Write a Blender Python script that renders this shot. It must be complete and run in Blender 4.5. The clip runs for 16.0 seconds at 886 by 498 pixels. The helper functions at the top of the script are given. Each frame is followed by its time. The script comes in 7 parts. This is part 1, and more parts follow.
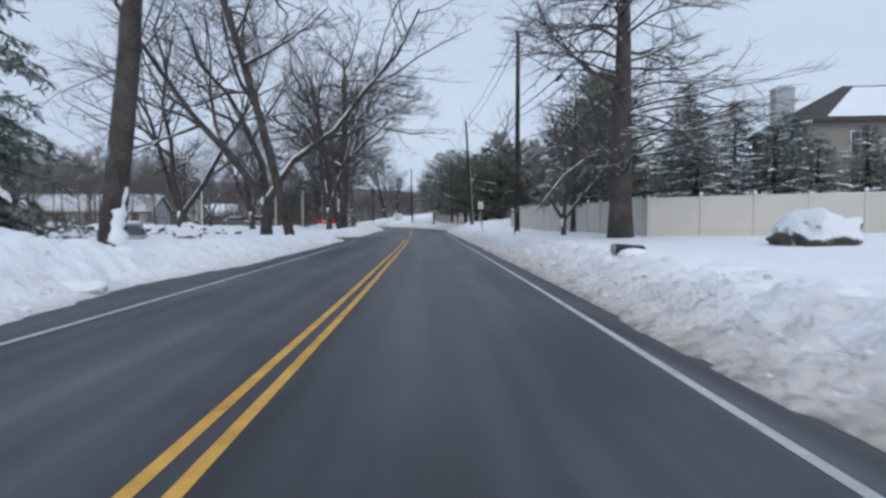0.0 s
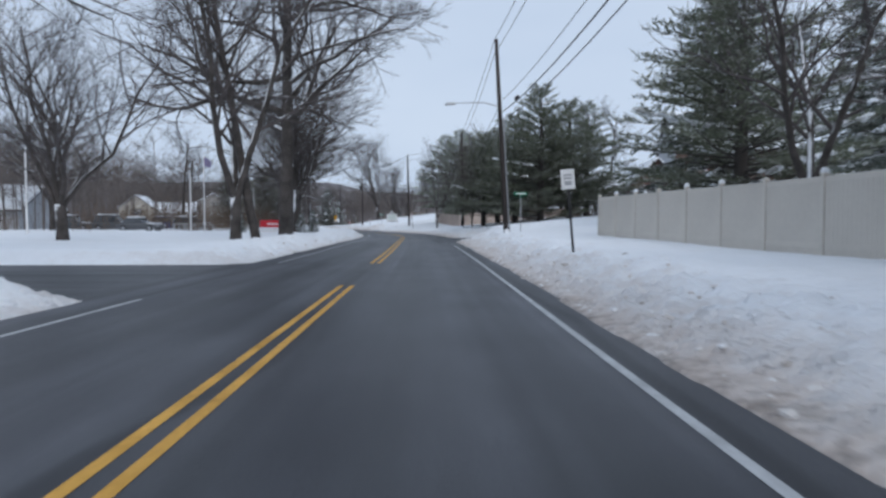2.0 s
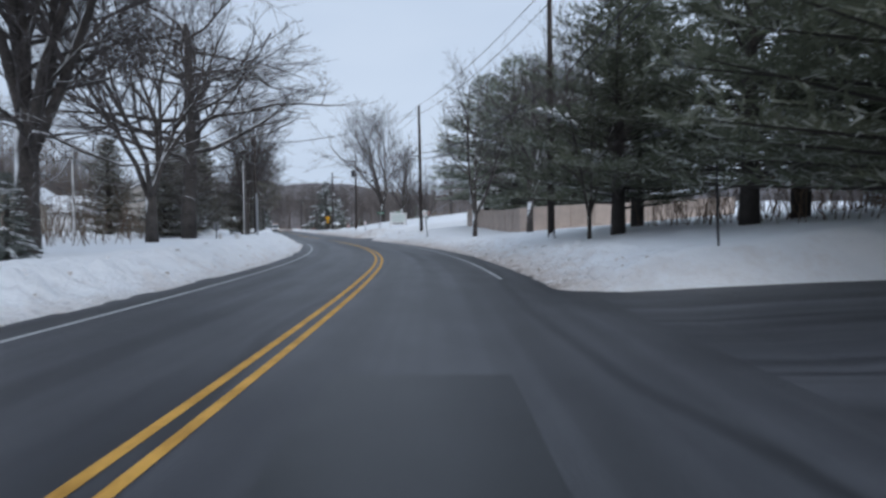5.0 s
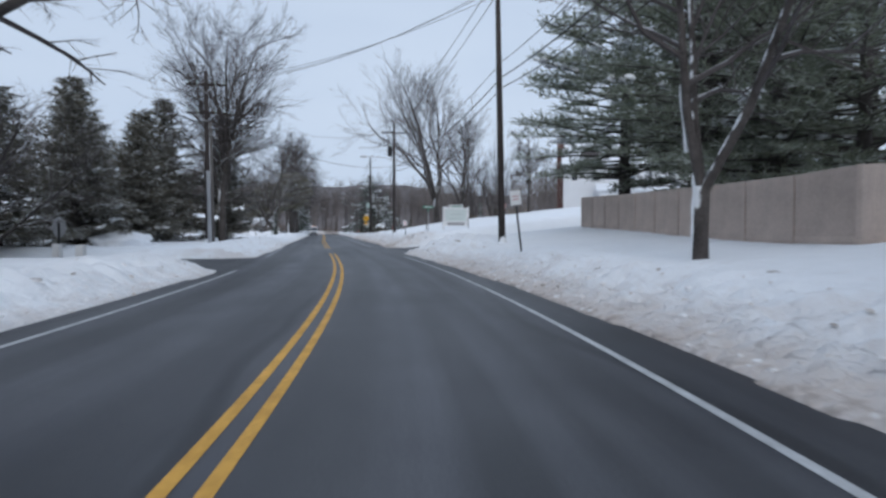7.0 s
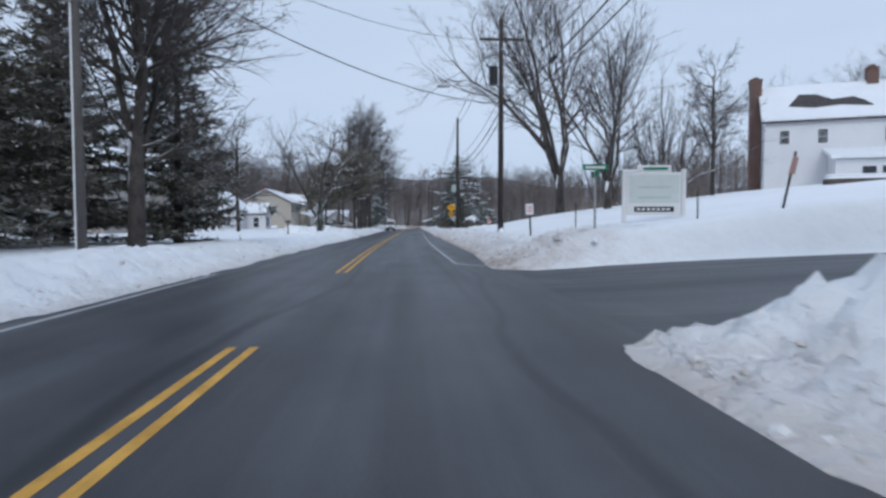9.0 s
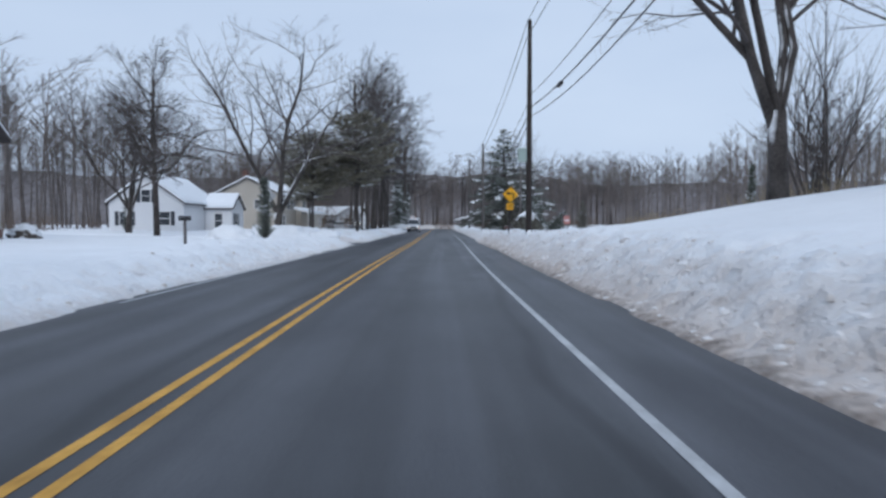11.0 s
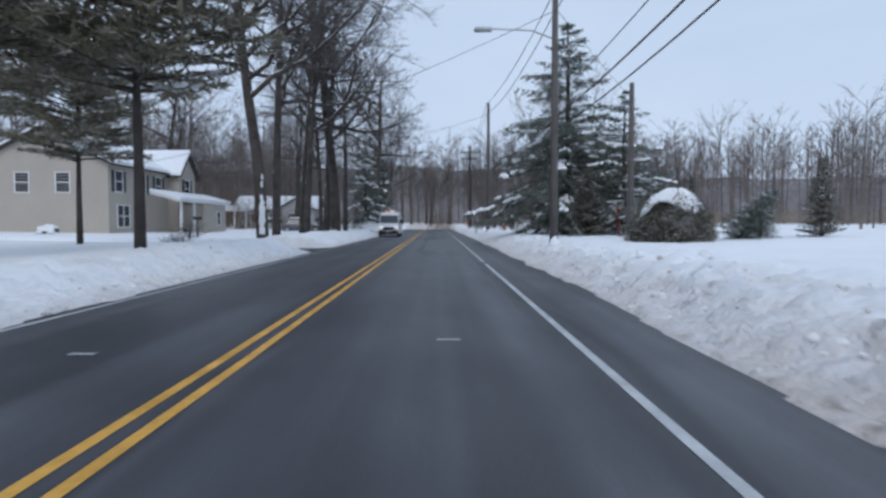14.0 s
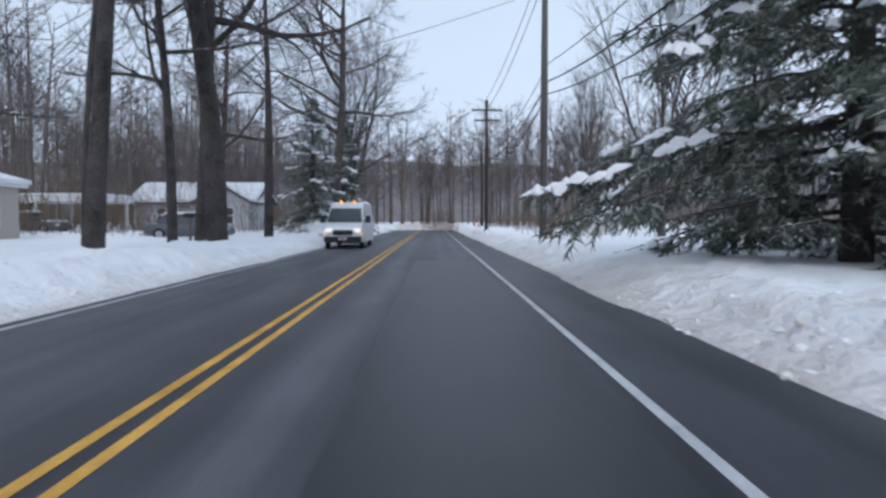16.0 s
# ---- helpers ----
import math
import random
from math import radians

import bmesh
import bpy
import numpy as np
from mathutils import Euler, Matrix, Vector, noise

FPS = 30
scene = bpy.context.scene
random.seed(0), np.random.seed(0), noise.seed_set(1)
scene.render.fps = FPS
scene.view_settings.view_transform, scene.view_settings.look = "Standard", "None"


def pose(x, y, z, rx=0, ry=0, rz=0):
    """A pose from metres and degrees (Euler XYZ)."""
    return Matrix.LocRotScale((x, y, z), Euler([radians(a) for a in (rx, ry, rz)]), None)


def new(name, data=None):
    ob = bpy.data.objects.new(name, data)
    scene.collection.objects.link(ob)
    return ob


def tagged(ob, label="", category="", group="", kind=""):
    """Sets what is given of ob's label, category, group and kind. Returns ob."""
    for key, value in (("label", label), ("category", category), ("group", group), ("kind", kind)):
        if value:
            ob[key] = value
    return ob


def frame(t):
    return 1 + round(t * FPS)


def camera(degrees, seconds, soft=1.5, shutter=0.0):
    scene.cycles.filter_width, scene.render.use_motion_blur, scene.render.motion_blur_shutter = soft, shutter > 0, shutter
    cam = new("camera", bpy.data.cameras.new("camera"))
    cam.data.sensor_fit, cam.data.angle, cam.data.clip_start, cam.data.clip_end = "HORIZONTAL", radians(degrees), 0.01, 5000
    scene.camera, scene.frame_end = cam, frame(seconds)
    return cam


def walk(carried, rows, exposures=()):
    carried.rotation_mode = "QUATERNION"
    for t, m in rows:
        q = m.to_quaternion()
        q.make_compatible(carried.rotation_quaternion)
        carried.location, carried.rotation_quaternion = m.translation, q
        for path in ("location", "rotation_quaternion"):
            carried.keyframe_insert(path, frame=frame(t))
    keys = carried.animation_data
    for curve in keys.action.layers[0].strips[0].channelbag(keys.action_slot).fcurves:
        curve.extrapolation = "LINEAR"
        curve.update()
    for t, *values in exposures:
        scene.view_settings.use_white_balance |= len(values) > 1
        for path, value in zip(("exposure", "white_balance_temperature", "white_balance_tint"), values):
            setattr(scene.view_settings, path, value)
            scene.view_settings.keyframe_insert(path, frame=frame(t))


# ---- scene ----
# camera and path: seconds, x, y, heading, tilt
cam = camera(70.0, 16.0, soft=2.7, shutter=0.15)
PATH = [
    (0.0, 0.00, 0.00, -0.52, 87.49), (0.5, 0.00, 8.97, -0.48, 87.50), (1.0, 0.00, 17.55, -0.68, 87.27), (1.5, -0.08, 25.80, -0.73, 87.42),
    (2.0, -0.18, 34.23, -0.21, 87.71), (2.5, -0.35, 42.65, 0.19, 87.74), (3.0, -0.49, 50.69, 0.46, 87.86),
    (3.5, -0.64, 58.82, 0.58, 87.91), (4.0, -0.85, 66.90, 0.86, 87.93), (4.5, -1.13, 74.98, 1.28, 88.01),
    (5.0, -1.49, 83.07, 1.93, 88.06), (5.5, -2.00, 91.13, 2.90, 88.10), (6.0, -2.68, 99.11, 4.17, 88.14),
    (6.5, -3.58, 106.99, 5.62, 88.22), (7.0, -4.66, 114.79, 7.29, 88.30), (7.5, -6.08, 122.52, 9.23, 88.19),
    (8.0, -7.73, 130.16, 11.32, 88.12), (8.5, -9.70, 137.69, 13.36, 87.94), (9.0, -11.95, 145.14, 15.28, 87.79),
    (9.5, -14.31, 152.56, 16.75, 87.80), (10.0, -16.70, 159.95, 17.59, 87.82), (10.5, -19.20, 167.32, 17.89, 87.75),
    (11.0, -21.68, 174.65, 17.88, 87.73), (11.5, -24.12, 181.93, 17.74, 87.73), (12.0, -26.51, 189.15, 17.59, 87.73),
    (12.5, -28.85, 196.30, 17.41, 87.66), (13.0, -31.10, 203.41, 17.25, 87.53), (13.5, -33.36, 210.46, 17.40, 87.50),
    (14.0, -35.62, 217.47, 17.49, 87.59), (14.5, -37.87, 224.36, 17.40, 87.60), (15.0, -40.12, 231.31, 17.47, 87.47),
    (15.5, -42.36, 238.12, 17.45, 87.39), (16.0, -44.56, 244.96, 17.30, 87.48)]
walk(cam, [(t, pose(x, y, 1.4, tilt, 0, yaw)) for t, x, y, yaw, tilt in PATH],
     exposures=((0.0, 0.0, 6500, 10), (8.0, 0.0, 6480, 10), (9.5, 0.0, 6260, 10), (14.5, 0.0, 6280, 10), (16.0, 0.22, 6420, 10)))

# ---- light: an overcast winter afternoon ----
world = bpy.data.worlds.new("overcast")
scene.world = world
world.use_nodes = True
wn, wl = world.node_tree.nodes, world.node_tree.links
wn.clear()
sky = wn.new("ShaderNodeTexSky")
sky.sky_type, sky.sun_disc = "NISHITA", False
sky.sun_elevation, sky.sun_rotation = radians(35), radians(200)
sky.air_density, sky.dust_density, sky.ozone_density = 1.0, 4.0, 1.0
dim = wn.new("ShaderNodeVectorMath")
dim.operation = "SCALE"
dim.inputs[3].default_value = 0.09
wl.new(sky.outputs[0], dim.inputs[0])
# the cloud sheet: slightly darker towards the zenith, soft uneven bands
geo = wn.new("ShaderNodeTexCoord")
cloud_noise = wn.new("ShaderNodeTexNoise")
cloud_noise.inputs["Scale"].default_value, cloud_noise.inputs["Detail"].default_value = 1.6, 4.0
stretch = wn.new("ShaderNodeMapping")
stretch.inputs["Scale"].default_value = (1, 1, 3.2)
wl.new(geo.outputs["Generated"], stretch.inputs[0])
wl.new(stretch.outputs[0], cloud_noise.inputs["Vector"])
cloud = wn.new("ShaderNodeValToRGB")
cloud.color_ramp.elements[0].position, cloud.color_ramp.elements[0].color = 0.3, (0.500, 0.607, 0.775, 1)
cloud.color_ramp.elements[1].position, cloud.color_ramp.elements[1].color = 0.75, (0.590, 0.693, 0.845, 1)
wl.new(cloud_noise.outputs["Fac"], cloud.inputs[0])
veil = wn.new("ShaderNodeMix")
veil.data_type = "RGBA"
veil.inputs["Factor"].default_value = 0.93
wl.new(dim.outputs[0], veil.inputs["A"])
wl.new(cloud.outputs[0], veil.inputs["B"])
back = wn.new("ShaderNodeBackground")
back.inputs["Strength"].default_value = 1.06
wl.new(veil.outputs["Result"], back.inputs["Color"])
wout = wn.new("ShaderNodeOutputWorld")
wl.new(back.outputs[0], wout.inputs[0])
sun = new("sun", bpy.data.lights.new("sun", "SUN"))
sun.data.energy, sun.data.angle, sun.data.color = 0.8, radians(30), (1.0, 0.97, 0.94)
sun.matrix_world = pose(0, 0, 50, 50, 0, 20)
scene.view_settings.exposure = 0.0


# ---- materials ----
def mat(name, base, rough=0.8, metal=0.0, var=0.25, scale=3.0, bump=0.0, bscale=30.0, second=None, coord="Object", spec=0.4, random_tone=0.0):
    """A surface with two scales of noise in its colour, and a bump."""
    m = bpy.data.materials.new(name)
    m.use_nodes = True
    n, l = m.node_tree.nodes, m.node_tree.links
    b = n["Principled BSDF"]
    b.inputs["Roughness"].default_value, b.inputs["Metallic"].default_value = rough, metal
    b.inputs["Specular IOR Level"].default_value = spec
    tc = n.new("ShaderNodeTexCoord")
    big, fine = n.new("ShaderNodeTexNoise"), n.new("ShaderNodeTexNoise")
    big.inputs["Scale"].default_value, big.inputs["Detail"].default_value = scale, 5.0
    fine.inputs["Scale"].default_value, fine.inputs["Detail"].default_value = scale * 9, 4.0
    l.new(tc.outputs[coord], big.inputs["Vector"])
    l.new(tc.outputs[coord], fine.inputs["Vector"])
    both = n.new("ShaderNodeMath")
    both.operation = "MULTIPLY_ADD"
    both.inputs[1].default_value = 0.4
    l.new(fine.outputs["Fac"], both.inputs[0])
    part2 = n.new("ShaderNodeMath")
    part2.operation = "MULTIPLY"
    part2.inputs[1].default_value = 0.6
    l.new(big.outputs["Fac"], part2.inputs[0])
    l.new(part2.outputs[0], both.inputs[2])
    ramp = n.new("ShaderNodeValToRGB")
    c2 = second or base
    ramp.color_ramp.elements[0].position, ramp.color_ramp.elements[0].color = 0.32, (*[v * (1 - var) for v in base], 1)
    ramp.color_ramp.elements[1].position, ramp.color_ramp.elements[1].color = 0.68, (*[min(1, v * (1 + var * 0.6)) for v in c2], 1)
    l.new(both.outputs[0], ramp.inputs[0])
    col = ramp.outputs[0]
    if random_tone:
        oi, mul = n.new("ShaderNodeObjectInfo"), n.new("ShaderNodeMapRange")
        mul.inputs["To Min"].default_value, mul.inputs["To Max"].default_value = 1 - random_tone, 1 + random_tone
        l.new(oi.outputs["Random"], mul.inputs["Value"])
        hv = n.new("ShaderNodeHueSaturation")
        l.new(mul.outputs[0], hv.inputs["Value"])
        l.new(col, hv.inputs["Color"])
        col = hv.outputs[0]
    l.new(col, b.inputs["Base Color"])
    if bump:
        bt, bp = n.new("ShaderNodeTexNoise"), n.new("ShaderNodeBump")
        bt.inputs["Scale"].default_value, bt.inputs["Detail"].default_value = bscale, 6.0
        bp.inputs["Strength"].default_value, bp.inputs["Distance"].default_value = bump, 1.0 / bscale
        l.new(tc.outputs[coord], bt.inputs["Vector"])
        l.new(bt.outputs["Fac"], bp.inputs["Height"])
        l.new(bp.outputs[0], b.inputs["Normal"])
    return m


def snowy(m, low, high, scale=2.0, colour=(0.86, 0.88, 0.91), wind=(0, 0, 1)):
    """Snow lying where the surface of m faces up (or into the wind that drove it), in patches; on needles also a
    painted brightening.
    """
    n, l = m.node_tree.nodes, m.node_tree.links
    b = n["Principled BSDF"]
    old = b.inputs["Base Color"].links[0].from_socket
    g, sep, tc, nz = n.new("ShaderNodeNewGeometry"), n.new("ShaderNodeVectorMath"), n.new("ShaderNodeTexCoord"), n.new("ShaderNodeTexNoise")
    sep.operation = "DOT_PRODUCT"
    sep.inputs[1].default_value = wind
    nz.inputs["Scale"].default_value, nz.inputs["Detail"].default_value = scale, 3.0
    l.new(tc.outputs["Object"], nz.inputs["Vector"])
    l.new(g.outputs["Normal"], sep.inputs[0])
    add = n.new("ShaderNodeMath")
    add.operation = "MULTIPLY_ADD"
    add.inputs[1].default_value = 0.9
    l.new(nz.outputs["Fac"], add.inputs[0])
    l.new(sep.outputs["Value"], add.inputs[2])
    mr = n.new("ShaderNodeMapRange")
    mr.inputs["From Min"].default_value, mr.inputs["From Max"].default_value = low, high
    l.new(add.outputs[0], mr.inputs["Value"])
    mix = n.new("ShaderNodeMix")
    mix.data_type = "RGBA"
    l.new(mr.outputs[0], mix.inputs["Factor"])
    l.new(old, mix.inputs["A"])
    mix.inputs["B"].default_value = (*colour, 1)
    l.new(mix.outputs["Result"], b.inputs["Base Color"])
    return m


def leafy(m, share=0.35):
    """Thin needles: part of the light passes through them."""
    n, l = m.node_tree.nodes, m.node_tree.links
    b, out = n["Principled BSDF"], n["Material Output"]
    tr, mix = n.new("ShaderNodeBsdfTranslucent"), n.new("ShaderNodeMixShader")
    mix.inputs[0].default_value = share
    l.new(b.inputs["Base Color"].links[0].from_socket, tr.inputs["Color"])
    l.new(b.outputs[0], mix.inputs[1])
    l.new(tr.outputs[0], mix.inputs[2])
    l.new(mix.outputs[0], out.inputs["Surface"])
    return m


M_SNOW = mat("snow", (0.87, 0.895, 0.93), 0.65, var=0.05, scale=0.8, bump=0.25, bscale=9)
M_ROOFSNOW = mat("roof_snow", (0.84, 0.87, 0.91), 0.6, var=0.05, scale=0.7, bump=0.3, bscale=3)
M_BARK = snowy(mat("bark", (0.054, 0.047, 0.044), 0.95, var=0.5, scale=2.5, bump=0.9, bscale=14, second=(0.092, 0.081, 0.075)), 1.24, 1.37, 1.6, wind=(-0.50, -0.48, 0.72))
M_BARKDARK = snowy(mat("dark_bark", (0.068, 0.060, 0.056), 0.95, var=0.4, scale=2.5, bump=0.7, bscale=14), 1.2, 1.4)
M_TWIG = snowy(mat("twig", (0.098, 0.086, 0.084), 0.95, var=0.3, scale=1.0), 1.18, 1.42)
# paler than bark: distance haze is put into this colour
M_WOOD = mat("woods", (0.142, 0.120, 0.111), 0.95, var=0.35, scale=0.25, second=(0.18, 0.155, 0.145))
# up-facing needles paled: partly lying snow, partly brightening of the shaded crown
M_SPRUCE = leafy(snowy(mat("snowed_lifted_spruce_needles", (0.11, 0.135, 0.115), 0.85, var=0.5, scale=1.2, second=(0.16, 0.18, 0.15)), 0.80, 1.75, 2.6, colour=(0.62, 0.65, 0.66)), 0.45)
# snow flecks plus brightness put into the colour of a self-shaded crown
M_PINE = leafy(snowy(mat("flecked_lifted_pine_needles", (0.125, 0.145, 0.105), 0.9, var=0.45, scale=0.9, second=(0.185, 0.20, 0.145)), 0.60, 1.75, 3.0, colour=(0.56, 0.58, 0.56)), 0.5)
# lit copy of the pine needles, for pines that render too dark
M_PINE_LIT = leafy(snowy(mat("lit_pine_needles", (0.185, 0.215, 0.16), 0.9, var=0.45, scale=0.9, second=(0.26, 0.285, 0.215)), 0.25, 1.65, 3.0, colour=(0.58, 0.61, 0.59)), 0.55)
# cedar and fir: the pale film holds some snow and added brightness for shaded crowns
M_YEW = leafy(snowy(mat("cedar_needles", (0.185, 0.172, 0.13), 0.9, var=0.5, scale=0.9, second=(0.25, 0.23, 0.17)), 0.60, 1.70, 2.0, colour=(0.60, 0.60, 0.58)), 0.5)
M_DARKFIR = leafy(snowy(mat("dark_fir_needles", (0.125, 0.118, 0.095), 0.9, var=0.5, scale=0.9, second=(0.175, 0.163, 0.13)), 0.70, 1.75, 2.0, colour=(0.62, 0.63, 0.63)), 0.45)
M_BARKWHITE = snowy(mat("snow_plastered_bark", (0.064, 0.055, 0.051), 0.95, var=0.45, scale=2.5, bump=0.8, bscale=14, second=(0.105, 0.092, 0.086)), 1.11, 1.22, 3.5, wind=(-0.45, -0.25, 0.86))
M_POLE = mat("pole_wood", (0.055, 0.045, 0.042), 0.9, var=0.35, scale=1.5, bump=0.5, bscale=12)
M_POLEGREY = mat("grey_pole_wood", (0.13, 0.12, 0.115), 0.9, var=0.3, scale=1.5, bump=0.4, bscale=12)
M_GALV = mat("galvanised_steel", (0.42, 0.43, 0.45), 0.5, 0.7, var=0.15, scale=4)
M_WIRE = mat("wire", (0.03, 0.03, 0.035), 0.7, var=0.1)
M_DARK = mat("dark_metal", (0.035, 0.035, 0.038), 0.55, 0.3, var=0.2)
M_GREYBOX = mat("pale_green_enamel", (0.40, 0.50, 0.47), 0.5, var=0.1, scale=3)
M_VINYL = mat("vinyl_fence", (0.62, 0.58, 0.52), 0.55, var=0.07, scale=0.8, random_tone=0.05)
M_FENCEB = mat("brown_fence_board", (0.50, 0.41, 0.355), 0.85, var=0.2, scale=1.2, bump=0.3, bscale=20, random_tone=0.08)
M_SIDEW = mat("white_siding", (0.74, 0.75, 0.77), 0.6, var=0.06, scale=0.6)
M_SIDEB = mat("beige_siding", (0.47, 0.43, 0.375), 0.65, var=0.08, scale=0.6)
M_TAUPE = mat("taupe_siding", (0.37, 0.345, 0.32), 0.65, var=0.08, scale=0.6)
M_STUCCO = mat("tan_stucco", (0.27, 0.242, 0.215), 0.85, var=0.12, scale=0.5, bump=0.15, bscale=25)
M_SIDEG = mat("grey_siding", (0.46, 0.48, 0.51), 0.65, var=0.07, scale=0.6)
M_TRIM = mat("white_trim", (0.78, 0.78, 0.78), 0.5, var=0.05)
M_SHINGLE = mat("shingles", (0.085, 0.075, 0.075), 0.95, var=0.35, scale=2.5, bump=0.5, bscale=8)
M_SHUTTER = mat("dark_shutter", (0.05, 0.055, 0.065), 0.6, var=0.15)
M_GLASS = mat("window_glass", (0.055, 0.062, 0.072), 0.08, var=0.15, spec=0.7)
M_RED = mat("red_board", (0.55, 0.02, 0.035), 0.5, var=0.1)
M_YELLOW = mat("yellow_sign", (0.85, 0.42, 0.015), 0.45, var=0.06)
M_BLACK = mat("black_print", (0.012, 0.012, 0.012), 0.6, var=0.1)
M_WHITE = mat("white_print", (0.8, 0.8, 0.8), 0.5, var=0.04)
M_GREEN = mat("green_sign", (0.0, 0.20, 0.11), 0.45, var=0.06)
M_ORANGE = mat("orange_netting", (0.60, 0.16, 0.12), 0.8, var=0.2)
M_RUBBER = mat("tyre_rubber", (0.02, 0.02, 0.02), 0.9, var=0.2)
M_VANW = mat("white_car_paint", (0.70, 0.72, 0.75), 0.3, var=0.05, spec=0.5)
M_CARGREY = mat("grey_car_paint", (0.10, 0.105, 0.115), 0.3, var=0.08)
M_CARBLUE = mat("blue_car_paint", (0.02, 0.06, 0.20), 0.3, var=0.08)
M_CARSILVER = mat("silver_car_paint", (0.38, 0.40, 0.42), 0.3, 0.3, var=0.06)
M_BRUSH = mat("dry_brush", (0.16, 0.115, 0.085), 0.95, var=0.4, scale=0.6)
M_STRAW = mat("straw_grass", (0.30, 0.24, 0.16), 0.95, var=0.3, scale=0.6)
M_YPAINT = mat("yellow_road_paint", (0.64, 0.33, 0.05), 0.7, var=0.3, scale=2.0, second=(0.70, 0.39, 0.08))
M_WPAINT = mat("white_road_paint", (0.50, 0.52, 0.54), 0.7, var=0.3, scale=2.0)

M_SHRUBSNOW = snowy(mat("snowed_shrub", (0.10, 0.085, 0.075), 0.95, var=0.5, scale=2.0, bump=0.6, bscale=8), 0.60, 0.85, 3.5)
M_DIRTY = mat("dirty_snow", (0.56, 0.53, 0.51), 0.85, var=0.45, scale=1.6, bump=0.7, bscale=9, second=(0.70, 0.69, 0.70))


def lamp_mat(name, colour, power):
    m = mat(name, colour, 0.3, var=0.02)
    b = m.node_tree.nodes["Principled BSDF"]
    b.inputs["Emission Color"].default_value, b.inputs["Emission Strength"].default_value = (*colour, 1), power
    return m


M_HEAD = lamp_mat("headlight_glow", (1.0, 0.97, 0.9), 0.5)
M_HAZARD = lamp_mat("hazard_glow", (1.0, 0.35, 0.05), 1.3)


def brick_mat():
    m = mat("red_brick", (0.21, 0.085, 0.065), 0.9, var=0.3, scale=2.0)
    n, l = m.node_tree.nodes, m.node_tree.links
    b = n["Principled BSDF"]
    bt, tc, mp = n.new("ShaderNodeTexBrick"), n.new("ShaderNodeTexCoord"), n.new("ShaderNodeMapping")
    mp.inputs["Rotation"].default_value = (radians(90), 0, 0)
    bt.inputs["Scale"].default_value = 4.4
    bt.inputs["Color1"].default_value, bt.inputs["Color2"].default_value = (0.15, 0.062, 0.048, 1), (0.10, 0.052, 0.044, 1)
    bt.inputs["Mortar"].default_value = (0.30, 0.26, 0.23, 1)
    l.new(tc.outputs["Object"], mp.inputs[0])
    l.new(mp.outputs[0], bt.inputs["Vector"])
    l.new(bt.outputs["Color"], b.inputs["Base Color"])
    return m


M_BRICK = brick_mat()


def ground_mat():
    """Clean snow; crumbled, tinted snow thrown up by the plough, dark grime at the road's edge."""
    m = mat("ground_snow", (0.88, 0.905, 0.94), 0.7, var=0.05, scale=0.25)
    n, l = m.node_tree.nodes, m.node_tree.links
    b = n["Principled BSDF"]
    col = b.inputs["Base Color"].links[0].from_socket
    at, tc = n.new("ShaderNodeAttribute"), n.new("ShaderNodeTexCoord")
    at.attribute_name = "grime"

    def tex(scale, detail):
        t = n.new("ShaderNodeTexNoise")
        t.inputs["Scale"].default_value, t.inputs["Detail"].default_value = scale, detail
        l.new(tc.outputs["Object"], t.inputs["Vector"])
        return t.outputs["Fac"]

    def madd(a, k, c):
        x = n.new("ShaderNodeMath")
        x.operation = "MULTIPLY_ADD"
        x.inputs[1].default_value = k
        l.new(a, x.inputs[0])
        if isinstance(c, float):
            x.inputs[2].default_value = c
        else:
            l.new(c, x.inputs[2])
        return x.outputs[0]

    def over(a, lo, hi, colour, under):
        r, x = n.new("ShaderNodeMapRange"), n.new("ShaderNodeMix")
        r.inputs["From Min"].default_value, r.inputs["From Max"].default_value = lo, hi
        l.new(a, r.inputs["Value"])
        x.data_type = "RGBA"
        l.new(r.outputs[0], x.inputs["Factor"])
        l.new(under, x.inputs["A"])
        x.inputs["B"].default_value = (*colour, 1)
        return x.outputs["Result"]

    coarse, fine = tex(1.1, 6), tex(6.0, 6)
    g = at.outputs["Fac"]
    col = over(madd(coarse, 0.9, madd(fine, 0.5, g)), 0.88, 1.80, (0.62, 0.545, 0.50), col)
    patch = tex(2.3, 3)
    col = over(madd(patch, 2.6, madd(fine, 0.9, g)), 2.80, 3.3, (0.46, 0.42, 0.395), col)
    col = over(madd(fine, 0.9, madd(coarse, 0.5, g)), 1.66, 2.1, (0.22, 0.18, 0.155), col)
    l.new(col, b.inputs["Base Color"])
    # crumbs of broken snow on the banks, a soft crust elsewhere
    k = n.new("ShaderNodeMath")
    k.operation = "MULTIPLY_ADD"
    k.inputs[1].default_value, k.inputs[2].default_value, k.use_clamp = 1.6, 0.12, True
    l.new(g, k.inputs[0])
    bp = n.new("ShaderNodeBump")
    bp.inputs["Distance"].default_value = 0.24
    l.new(k.outputs[0], bp.inputs["Strength"])
    l.new(madd(tex(3.2, 7), 1.0, madd(tex(11.0, 4), 0.35, 0.0)), bp.inputs["Height"])
    l.new(bp.outputs[0], b.inputs["Normal"])
    return m


M_GROUND = ground_mat()


